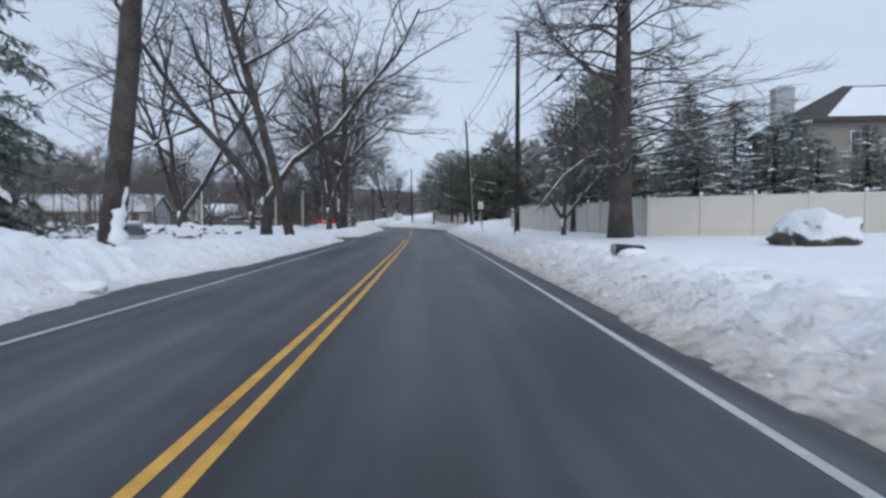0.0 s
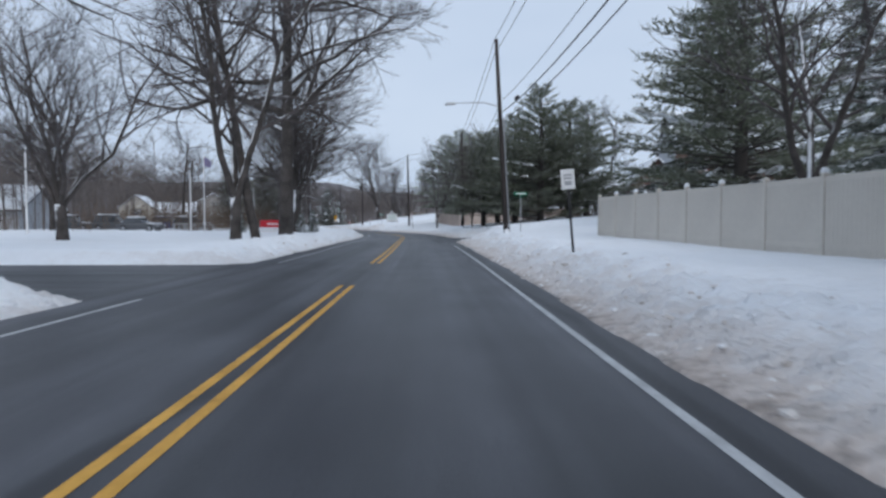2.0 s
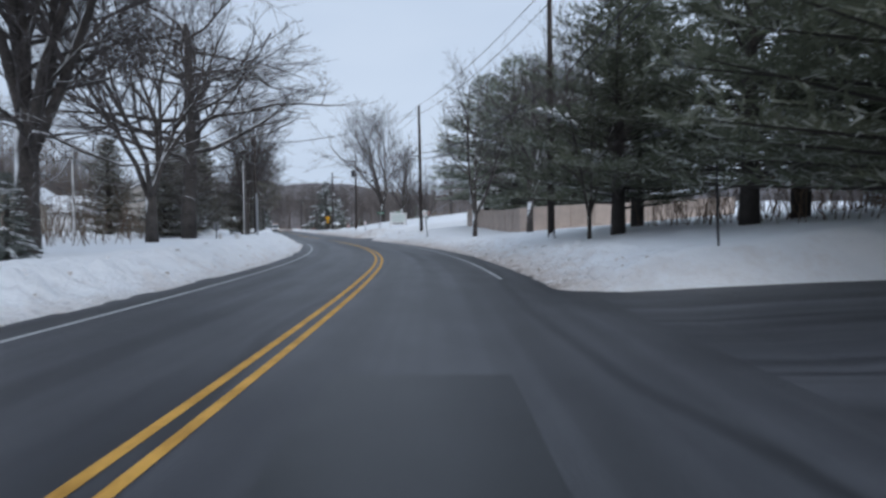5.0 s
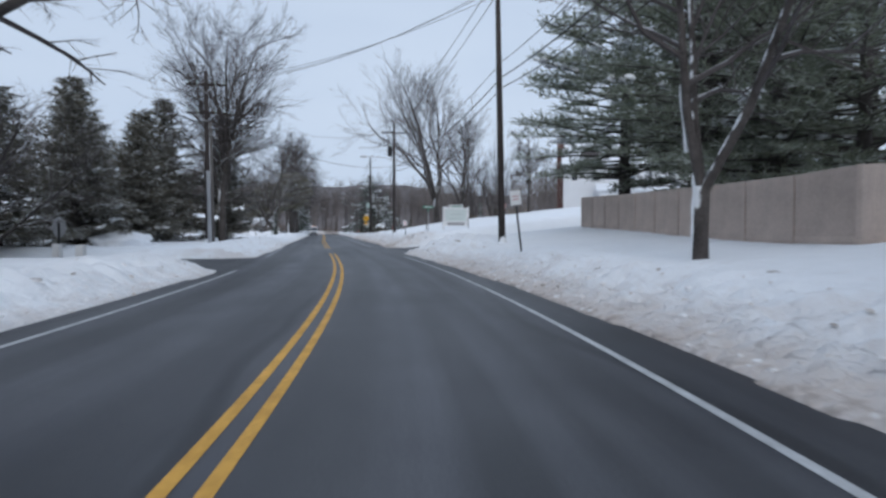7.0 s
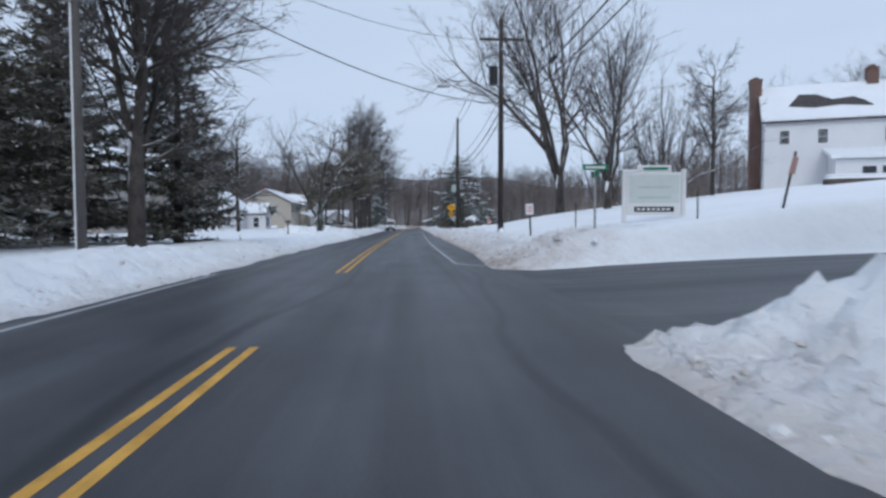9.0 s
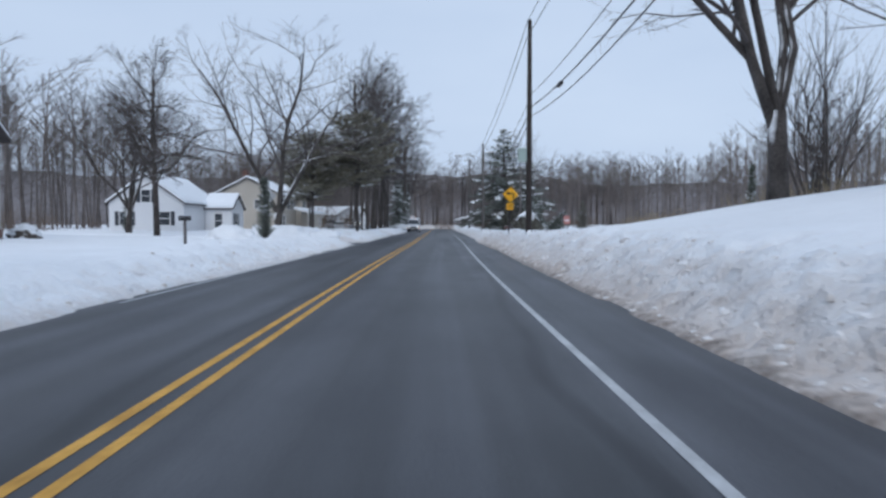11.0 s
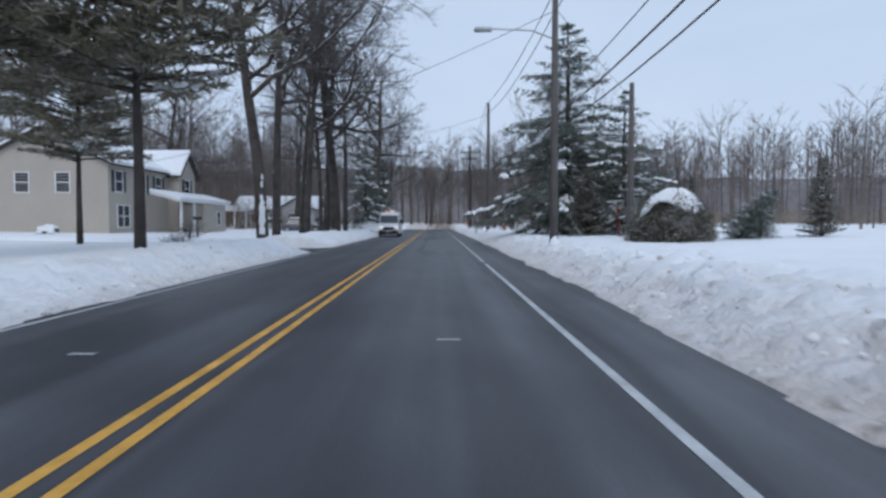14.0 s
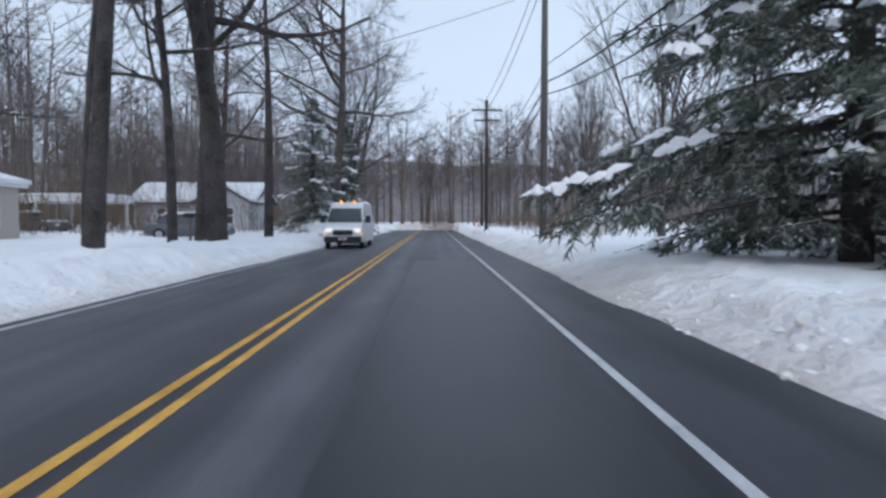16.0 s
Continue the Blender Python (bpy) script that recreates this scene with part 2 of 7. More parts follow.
def asphalt_mat():
    """Worn asphalt: grain, wheel tracks bleached by salt, dark tar seams, damp patches."""
    m = bpy.data.materials.new("asphalt")
    m.use_nodes = True
    n, l = m.node_tree.nodes, m.node_tree.links
    b = n["Principled BSDF"]
    b.inputs["Roughness"].default_value, b.inputs["Specular IOR Level"].default_value = 0.62, 0.4
    uv = n.new("ShaderNodeUVMap")

    def noise_at(sx, sy, detail):
        mp, t = n.new("ShaderNodeMapping"), n.new("ShaderNodeTexNoise")
        mp.inputs["Scale"].default_value = (sx, sy, 1)
        t.inputs["Scale"].default_value, t.inputs["Detail"].default_value = 1.0, detail
        l.new(uv.outputs[0], mp.inputs[0])
        l.new(mp.outputs[0], t.inputs["Vector"])
        return t.outputs["Fac"]

    def ramp(src, stops):
        r = n.new("ShaderNodeValToRGB")
        for k, (p, c) in enumerate(stops):
            e = r.color_ramp.elements[k] if k < 2 else r.color_ramp.elements.new(p)
            e.position, e.color = p, (*c, 1)
        l.new(src, r.inputs[0])
        return r.outputs[0]

    def blend(kind, fac, a, c):
        x = n.new("ShaderNodeMix")
        x.data_type, x.blend_type = "RGBA", kind
        if isinstance(fac, float):
            x.inputs["Factor"].default_value = fac
        else:
            l.new(fac, x.inputs["Factor"])
        l.new(a, x.inputs["A"])
        l.new(c, x.inputs["B"])
        return x.outputs["Result"]

    base = ramp(noise_at(0.9, 0.10, 6), [(0.3, (0.042, 0.045, 0.053)), (0.7, (0.074, 0.078, 0.089))])
    tracks = ramp(noise_at(1.5, 0.012, 3), [(0.42, (0.82, 0.82, 0.82)), (0.66, (1.45, 1.45, 1.46))])
    col = blend("MULTIPLY", 1.0, base, tracks)
    grain = ramp(noise_at(40, 40, 4), [(0.3, (0.75, 0.75, 0.75)), (0.7, (1.25, 1.25, 1.25))])
    col = blend("MULTIPLY", 1.0, col, grain)
    damp = ramp(noise_at(0.35, 0.05, 4), [(0.36, (0.62, 0.62, 0.66)), (0.5, (1, 1, 1))])
    col = blend("MULTIPLY", 1.0, col, damp)
    blotch = ramp(noise_at(0.8, 0.45, 5), [(0.36, (0.80, 0.80, 0.81)), (0.62, (1.12, 1.12, 1.12))])
    col = blend("MULTIPLY", 1.0, col, blotch)
    # tar seams along and across the road
    w = n.new("ShaderNodeTexWave")
    w.inputs["Scale"].default_value, w.inputs["Distortion"].default_value = 0.085, 3.0
    w.inputs["Detail"].default_value, w.inputs["Detail Scale"].default_value = 3.0, 0.6
    w.bands_direction = "X"
    l.new(uv.outputs[0], w.inputs["Vector"])
    seam = ramp(w.outputs["Fac"], [(0.0, (0.55, 0.55, 0.57)), (0.012, (1, 1, 1))])
    col = blend("MULTIPLY", 1.0, col, seam)
    l.new(col, b.inputs["Base Color"])
    rr = n.new("ShaderNodeMapRange")
    rr.inputs["To Min"].default_value, rr.inputs["To Max"].default_value = 0.30, 0.68
    l.new(noise_at(0.35, 0.05, 4), rr.inputs["Value"])
    l.new(rr.outputs[0], b.inputs["Roughness"])
    bp = n.new("ShaderNodeBump")
    bp.inputs["Strength"].default_value, bp.inputs["Distance"].default_value = 0.35, 0.01
    l.new(noise_at(60, 60, 3), bp.inputs["Height"])
    l.new(bp.outputs[0], b.inputs["Normal"])
    return m


M_ASPHALT = asphalt_mat()


# ---- mesh helpers ----
class Shape:
    """Collects vertices and faces; made into a mesh by part() or thing()."""

    def __init__(self):
        self.v, self.f = [], []

    def add(self, verts, faces):
        k = len(self.v)
        self.v += [tuple(p) for p in verts]
        self.f += [tuple(k + i for i in q) for q in faces]
        return self

    def box(self, x0, y0, z0, x1, y1, z1, bevel=0.0):
        if bevel <= 0:
            v = [(x, y, z) for z in (z0, z1) for x, y in ((x0, y0), (x1, y0), (x1, y1), (x0, y1))]
            return self.add(v, [(3, 2, 1, 0), (4, 5, 6, 7), (0, 1, 5, 4), (1, 2, 6, 5), (2, 3, 7, 6), (3, 0, 4, 7)])
        b, rings = bevel, []
        for z, i in ((z0, b), (z0 + b, 0), (z1 - b, 0), (z1, b)):
            c = b
            rings.append([(x0 + i + c, y0 + i, z), (x1 - i - c, y0 + i, z), (x1 - i, y0 + i + c, z), (x1 - i, y1 - i - c, z),
                          (x1 - i - c, y1 - i, z), (x0 + i + c, y1 - i, z), (x0 + i, y1 - i - c, z), (x0 + i, y0 + i + c, z)])
        return self.loft(rings)

    def loft(self, rings, caps=True):
        n, v, f = len(rings[0]), [p for r in rings for p in r], []
        for a in range(len(rings) - 1):
            for k in range(n):
                f.append((a * n + k, a * n + (k + 1) % n, (a + 1) * n + (k + 1) % n, (a + 1) * n + k))
        if caps:
            f.append(tuple(range(n - 1, -1, -1)))
            f.append(tuple(range((len(rings) - 1) * n, len(rings) * n)))
        return self.add(v, f)

    def tube(self, pts, radii, sides=6, caps=True):
        """A tapered tube along points."""
        rings = []
        for k, p in enumerate(pts):
            p = Vector(p)
            d = (Vector(pts[min(k + 1, len(pts) - 1)]) - Vector(pts[max(k - 1, 0)])).normalized()
            u = d.cross(Vector((0.31, 0.95, 0.05)))
            if u.length < 0.15:
                u = d.cross(Vector((1, 0, 0)))
            u.normalize()
            w, r = d.cross(u), radii[k]
            rings.append([p + (u * math.cos(6.2832 * i / sides) + w * math.sin(6.2832 * i / sides)) * r for i in range(sides)])
        return self.loft(rings, caps)

    def cyl(self, x, y, z0, z1, r, sides=12, r2=None):
        return self.tube([(x, y, z0), (x, y, z1)], [r, r if r2 is None else r2], sides)

    def prism(self, poly, a, b, axis="y"):
        """A polygon of (u, z) drawn out along an axis from a to b."""
        ring = (lambda t: [(u, t, z) for u, z in poly]) if axis == "y" else (lambda t: [(t, u, z) for u, z in poly])
        return self.loft([ring(a), ring(b)])

    def mesh(self, name, material, smooth=False):
        me = bpy.data.meshes.new(name)
        me.from_pydata(self.v, [], self.f)
        if smooth:
            me.polygons.foreach_set("use_smooth", [True] * len(me.polygons))
        me.materials.append(material)
        return me


def part(name, shape, material, parent, label="", smooth=False):
    ob = new(name, shape if isinstance(shape, bpy.types.Mesh) else shape.mesh(name, material, smooth))
    ob.parent = parent
    return tagged(ob, label)


def thing(name, m, label, category, group="", kind=""):
    ob = new(name)
    ob.matrix_basis = m
    ob.empty_display_size = 0.2
    return tagged(ob, label, category, group, kind)


def solid(name, shape, material, m, label, category, group="", kind="", smooth=False):
    """A thing of one mesh."""
    ob = new(name, shape.mesh(name, material, smooth))
    ob.matrix_basis = m
    return tagged(ob, label, category, group, kind)


# ---- the road's line ----
CENTRE = [(-0.6, -60), (-1.0, -30), (-1.25, -12), (-1.45, 0.86), (-1.54, 10.61), (-1.71, 19.97), (-1.90, 30.00), (-2.14, 40.04), (-2.39, 50.68), (-2.63, 60.38), (-2.93, 70.06),
          (-3.34, 80.55), (-3.67, 90.19), (-4.24, 100.53), (-5.21, 109.93), (-6.95, 119.95), (-9.31, 129.77), (-12.09, 139.42), (-14.98, 148.26),
          (-18.19, 157.82), (-21.46, 167.36), (-24.68, 176.87), (-27.83, 186.30), (-30.88, 195.63), (-34.05, 205.56), (-37.00, 214.68), (-40.15, 224.40),
          (-43.27, 234.04), (-46.56, 244.18), (-49.38, 252.86), (-52.48, 262.36), (-55.59, 271.86), (-58.70, 281.36), (-61.81, 290.87), (-64.92, 300.37),
          (-68.03, 309.88), (-76.0, 334.3), (-90.0, 377.0), (-120.0, 468.7)]


def sample_centre():
    pts = np.array(CENTRE, float)
    out = []
    for k in range(1, len(pts) - 2):
        p0, p1, p2, p3 = pts[k - 1:k + 3]
        for u in np.arange(0, 1, 0.05):
            out.append(0.5 * (2 * p1 + (p2 - p0) * u + (2 * p0 - 5 * p1 + 4 * p2 - p3) * u**2 + (3 * p1 - p0 - 3 * p2 + p3) * u**3))
    out = np.array(out)
    ln = np.r_[0, np.cumsum(np.hypot(*np.diff(out, axis=0).T))]
    zero = ln[np.argmin(np.hypot(out[:, 0] + 1.45, out[:, 1] - 0.86))] - 0.86
    s = np.arange(-28, 375, 0.25)
    x, y = np.interp(s, ln - zero, out[:, 0]), np.interp(s, ln - zero, out[:, 1])
    ker = np.ones(41) / 41
    x = np.convolve(np.pad(x, 20, "reflect", reflect_type="odd"), ker, "valid")
    y = np.convolve(np.pad(y, 20, "reflect", reflect_type="odd"), ker, "valid")
    tx, ty = np.gradient(x), np.gradient(y)
    ln = np.hypot(tx, ty)
    return s, x, y, ty / ln, -tx / ln


RS, RX, RY, NX, NY = sample_centre()


def on_road(s, o, z=0.0):
    """The place s metres along the centre line and o metres to its right."""
    return (np.interp(s, RS, RX) + o * np.interp(s, RS, NX), np.interp(s, RS, RY) + o * np.interp(s, RS, NY), z)


def heading(s):
    """Degrees by which the road there turns to the left of +y."""
    return math.degrees(math.atan2(np.interp(s, RS, NY), np.interp(s, RS, NX)))


def to_road(x, y):
    k = int(np.argmin((RX - x) ** 2 + (RY - y) ** 2))
    return RS[k], (x - RX[k]) * NX[k] + (y - RY[k]) * NY[k]


# ---- snow ground: banks, openings, slopes ----
def hash_noise(x, y, seed):
    """Smooth value noise on arrays."""
    xi, yi = np.floor(x).astype(np.int64), np.floor(y).astype(np.int64)
    fx, fy = x - xi, y - yi
    fx, fy = fx * fx * (3 - 2 * fx), fy * fy * (3 - 2 * fy)

    def h(a, b):
        q = (a * 374761393 + b * 668265263 + seed * 1442695041) & 0xFFFFFFFF
        q = ((q ^ (q >> 13)) * 1274126177) & 0xFFFFFFFF
        return ((q ^ (q >> 16)) & 0xFFFF) / 65535.0

    return (h(xi, yi) * (1 - fx) + h(xi + 1, yi) * fx) * (1 - fy) + (h(xi, yi + 1) * (1 - fx) + h(xi + 1, yi + 1) * fx) * fy


def fbm(x, y, seed, octaves=4):
    return sum(hash_noise(x * 2**k, y * 2**k, seed + k) * 0.5**k for k in range(octaves)) / (2 - 0.5 ** (octaves - 1))


def cells(x, y, seed):
    """Distance to the nearest of scattered points, one to a cell."""
    best = np.full(np.shape(x), 9.0)
    xi, yi = np.floor(x).astype(np.int64), np.floor(y).astype(np.int64)
    for i in (-1, 0, 1):
        for j in (-1, 0, 1):
            a, b = xi + i, yi + j
            px, py = a + hash_noise(a.astype(float), b.astype(float), seed), b + hash_noise(a.astype(float), b.astype(float), seed + 7)
            best = np.minimum(best, np.hypot(x - px, y - py))
    return best


def step(a, b, x):
    t = np.clip((x - a) / (b - a), 0, 1)
    return t * t * (3 - 2 * t)


# openings in the banks: side (+1 right), from, to
OPENINGS = [(1, 83.5, 96.5), (1, 153.5, 164.8), (-1, 46.5, 56.0), (-1, 138.0, 147.5), (-1, 220.0, 224.0), (-1, 252.5, 256.5), (-1, 338.0, 349.0)]
RISE_S = [-60, 0, 50, 75, 90, 115, 130, 150, 165, 200, 215, 226, 260, 400]
RISE_H = [0.6, 0.6, 0.8, 2.0, 3.0, 2.8, 1.9, 2.6, 3.6, 4.2, 2.2, 0.9, 0.6, 0.4]


def right_edge(s):
    return np.interp(s, [-30, 10, 60, 80, 100, 118, 135, 150, 168, 176, 215, 224, 232, 260, 400], [4.1, 4.15, 4.3, 4.4, 4.6, 4.55, 4.3, 4.2, 4.6, 5.15, 5.1, 4.9, 5.1, 5.2, 5.2])


def left_edge(s):
    return np.interp(s, [-30, 8, 14, 20, 60, 100, 118, 140, 165, 200, 260, 400], [4.2, 4.3, 4.9, 4.3, 4.35, 4.2, 4.1, 3.95, 3.6, 3.55, 3.7, 3.7])


def snow_height(s, o, lumps=True):
    s, o = np.broadcast_arrays(np.asarray(s, float), np.asarray(o, float))
    right = o > 0
    edge = np.where(right, right_edge(s), left_edge(s)) + (fbm(s * 0.4, o * 0 + np.where(right, 3.3, 9.1), 5) - 0.5) * 0.36
    d = np.abs(o) - edge
    crest = np.where(right, 0.46 + 0.30 * (fbm(s * 0.09, o * 0 + 1.7, 11, 3) - 0.5), 0.58 + 0.5 * (fbm(s * 0.10, o * 0 + 7.7, 21, 3) - 0.5))
    crest = crest + np.where(right, 0.10 * np.exp(-((s - 72) / 10) ** 2) + 0.34 * np.exp(-((s - 150) / 5) ** 2) + 0.24 * np.exp(-((s - 168.0) / 2.5) ** 2) + 0.12 * step(168, 185, s) + 0.22 * np.exp(-((s - 223) / 6) ** 2) - 0.06 * step(232, 245, s), 0.55 * np.exp(-((s - 12) / 8) ** 2) * np.exp(-((np.abs(o) - 8.0) / 3.5) ** 2))
    flat = np.where(right, 0.42, 0.50)
    run = np.where(right, 2.3 - 0.8 * step(168, 180, s), 1.9)
    bank = crest * step(0, 1, d / run) + (flat - crest) * step(2.4, 5.4, d)
    z = np.where(d > 0, bank, -0.08)
    rise = np.interp(s, RISE_S, RISE_H) * np.clip((np.abs(o) - 6.5) / 28, 0, 1.6) ** 0.66
    z = z + np.where(right, rise, 0.25 * step(10, 30, np.abs(o)))
    if lumps:
        rough = step(0.0, 0.5, d) * (1 - 0.88 * step(2.5, 5.0, d))
        z = z + rough * ((fbm(s * 0.8, o * 0.8, 31, 4) - 0.5) * 0.20 + (fbm(s * 2.2, o * 2.2, 41, 3) - 0.5) * 0.27)
        z = z + step(3, 9, d) * (fbm(s * 0.12, o * 0.12, 51, 3) - 0.5) * 0.22
    z = np.where(d > 0.04, np.maximum(z, 0.02 + 0.18 * np.clip(d, 0, 1.2)), z)
    if lumps:
        # crumbled blocks of ploughed snow
        corner = np.where(right, np.exp(-((s - 168) / 3.5) ** 2) + np.exp(-((s - 150) / 4.5) ** 2), 0)
        block_zone = step(0.05, 0.5, d) * (1 - step(1.9, 3.4, d - 3.5 * corner)) * (1 + 0.5 * corner) * np.where(right, 1.25 - 0.45 * step(226, 237, s), 1.1)
        z = z + block_zone * ((0.42 - cells(s * 1.5, o * 1.5, 81)) * 0.19 + (0.42 - cells(s * 3.4, o * 3.4, 82)) * 0.21)
        z = np.where(d > 0.04, np.maximum(z, 0.02 + 0.12 * np.clip(d, 0, 1.2)), z)
    # a ploughed heap along the near corner of the side street
    z = z + np.where(right, 0.5 * np.exp(-((s - 80.6) / 1.9) ** 2) * step(5.5, 7.5, o) * (1 - step(14, 19, o)), 0)
    for side, a, b in OPENINGS:
        inside = step(a - 1.3, a + 0.3, s) * (1 - step(b - 0.3, b + 1.3, s)) * (1 - step(34, 46, np.abs(o))) * ((o > 0) == (side > 0))
        ramp = 0.0 if side < 0 else np.interp(s, RISE_S, RISE_H) * np.clip((np.abs(o) - 6.5) / 28, 0, 1.6) ** 0.66 * 0.28
        z = z * (1 - inside) + (ramp - 0.08) * inside
    # the far bend: the road leaves to the left behind a low bank
    ahead = step(350, 353, s) * (1 - step(6, 12, o))
    return z * (1 - ahead) + ahead * (0.9 + 0.3 * (fbm(s * 0.3, o * 0.3, 61, 3) - 0.5))


def ground_at(x, y):
    s, o = to_road(x, y)
    return float(snow_height(s, o, False))


MEAN_N = (math.cos(radians(9)), math.sin(radians(9)))


def make_ground():
    far = np.r_[np.arange(14, 31, 1.5), 36, 44, 56, 75, 110, 180, 350, 800, 2000]
    near = np.r_[3.2, np.arange(3.7, 8.0, 0.135), np.arange(8.0, 10.0, 0.3), np.arange(10.0, 14, 0.7), far]
    left = np.r_[3.2, np.arange(3.4, 7.4, 0.2), np.arange(7.4, 14, 0.6), far]
    os_ = np.r_[-left[::-1], 0, near]
    ss = np.r_[-2500, -900, -300, -100, np.arange(-28, 246, 0.175), np.arange(246, 280, 0.3), RS[RS >= 280][::4], 420, 500, 700, 1200, 3000]
    S, O = np.meshgrid(ss, os_, indexing="ij")
    k = np.clip(ss, RS[0], RS[-1])
    cx, cy, nx, ny = (np.interp(k, RS, a) for a in (RX, RY, NX, NY))
    over = ss - k
    cx, cy = cx - over * ny, cy + over * nx
    inn = np.clip(O, -31, 31)
    X = cx[:, None] + inn * nx[:, None] + (O - inn) * MEAN_N[0]
    Y = cy[:, None] + inn * ny[:, None] + (O - inn) * MEAN_N[1]
    Z = snow_height(np.clip(S, -60, 380), O)
    edge = np.where(O > 0, right_edge(S), left_edge(S))
    d = np.abs(O) - edge
    grime = np.where(O > 0, 1.08 - 0.3 * step(138, 146, S) * (1 - step(153, 165, S)) + 0.12 * step(165, 185, S) - 0.40 * step(218, 232, S), 0.62) * np.exp(-np.clip(d, 0, 50) / np.where(O > 0, 1.55, 0.9)) * np.where(d < -0.3, 1.2, 1.0)
    # shade in the hollows between snow blocks is tinted in with the grime
    grime = grime + (cells(S * 1.5, O * 1.5, 81) - 0.45) * 0.40 * step(0.05, 0.5, d) * (1 - step(2.2, 3.6, d))
    grime = grime + np.where(O > 0, 0.35 * np.exp(-((S - 167) / 2.5) ** 2), 0) * step(0.0, 0.4, d) * (1 - step(3.0, 7.0, d))
    for side, a, b in OPENINGS:
        inside = (S > a - 1.0) & (S < b + 1.0) & (np.abs(O) < 34) & ((O > 0) == (side > 0))
        grime = np.where(inside, np.maximum(grime, 0.65 * np.exp(-np.clip(np.abs(O) - 4.5, 0, 60) / 4.0)), grime)
    n, m = S.shape
    idx = np.arange(n * m).reshape(n, m)
    quads = np.stack([idx[:-1, :-1], idx[1:, :-1], idx[1:, 1:], idx[:-1, 1:]], -1).reshape(-1, 4)[:, ::-1]
    me = bpy.data.meshes.new("ground")
    me.vertices.add(n * m)
    me.vertices.foreach_set("co", np.stack([X, Y, Z], -1).astype(np.float32).ravel())
    me.loops.add(quads.size)
    me.loops.foreach_set("vertex_index", quads.astype(np.int32).ravel())
    me.polygons.add(len(quads))
    me.polygons.foreach_set("loop_start", np.arange(0, quads.size, 4, dtype=np.int32))
    me.polygons.foreach_set("loop_total", np.full(len(quads), 4, dtype=np.int32))
    me.polygons.foreach_set("use_smooth", [True] * len(quads))
    me.update(calc_edges=True)
    at = me.attributes.new("grime", "FLOAT", "POINT")
    at.data.foreach_set("value", grime.astype(np.float32).ravel())
    me.materials.append(M_GROUND)
    tagged(new("ground", me), "deep fresh snow with ploughed, grimy banks beside the road", "ground", kind="structure")


make_ground()


def strip(name, a, b, left, right, z, material, label, category, every=1.0):
    """A sheet along the road from a to b between two offsets, with a map of metres across and along."""
    s = np.arange(a, b + 1e-6, every)
    lo = np.array([left(t) if callable(left) else left for t in s])
    ro = np.array([right(t) if callable(right) else right for t in s])
    cols = 6 if abs(float(np.mean(ro - lo))) > 2 else 1
    verts, uvs = [], []
    for t, p, q in zip(s, lo, ro):
        for c in range(cols + 1):
            o = p + (q - p) * c / cols
            x, y, _ = on_road(t, o)
            verts.append((x, y, z))
            uvs.append((o, t))
    w = cols + 1
    faces = [(k * w + c, k * w + c + 1, (k + 1) * w + c + 1, (k + 1) * w + c) for k in range(len(s) - 1) for c in range(cols)]
    me = bpy.data.meshes.new(name)
    me.from_pydata(verts, [], faces)
    layer = me.uv_layers.new(name="UVMap")
    layer.data.foreach_set("uv", [v for f in faces for i in f for v in uvs[i]])
    me.materials.append(material)
    return tagged(new(name, me), label, category, kind="structure")


strip("road", -28, 352, lambda s: -left_edge(s) - 0.6, lambda s: right_edge(s) + 0.6, 0.0, M_ASPHALT, "worn grey asphalt two-lane road, bleached by salt", "road")
for side, a, b in OPENINGS:
    lo, hi = (4.0, 40.0) if side > 0 else (-40.0, -3.4)
    if side > 0:
        # a side street climbs with the land
        ss, oo = np.linspace(a - 1.4, b + 1.4, 14), np.linspace(lo, hi, 19)
        vs = [(*on_road(s, o)[:2], float(0.28 * np.interp(s, RISE_S, RISE_H) * max(0, (o - 6.5) / 28) ** 0.66) - 0.006) for s in ss for o in oo]
    else:
        ss, oo = np.linspace(a - 1.2, b + 1.2, 14), np.linspace(lo, hi, 19)
        vs = [(*on_road(s, o)[:2], -0.006) for s in ss for o in oo]
    fs = [(i * 19 + j, i * 19 + j + 1, (i + 1) * 19 + j + 1, (i + 1) * 19 + j) for i in range(13) for j in range(18)]
    me = bpy.data.meshes.new("side_street")
    me.from_pydata(vs, [], fs)
    me.uv_layers.new(name="UVMap").data.foreach_set("uv", [v for f in fs for i in f for v in (ss[i // 19] * 1.0, oo[i % 19] * 1.0)])
    me.materials.append(M_ASPHALT)
    tagged(new("side_street", me), "wet dark asphalt side street between snow banks", "road", kind="structure")

M_PATCH = mat("dark_asphalt_patch", (0.024, 0.026, 0.031), 0.42, var=0.3, scale=1.5, bump=0.2, bscale=60)
strip("road_patch", 253, 273.5, 1.45, 3.55, 0.002, M_PATCH, "darker rectangular asphalt patch in the lane", "road")
strip("road_patch", 84.0, 89.5, 0.9, 2.6, 0.002, M_PATCH, "darker rectangular asphalt patch in the lane", "road")
YELLOW = [(-28, 48.5), (56.5, 153.0), (164.2, 345)]


def line_shift(s):
    return float(np.interp(s, [20, 40, 60, 100, 112, 128, 140, 160, 212, 228, 245, 262], [0, 0.05, 0.03, 0.05, 0.13, 0.09, 0.04, 0, 0, 0.10, 0.06, 0.05]))


def edge_at(s):
    return float(np.interp(s, [10, 40, 60, 100, 120, 140, 165, 195, 210, 225, 260], [3.68, 3.70, 3.77, 3.74, 3.70, 3.66, 3.68, 3.66, 3.68, 3.78, 3.78]))


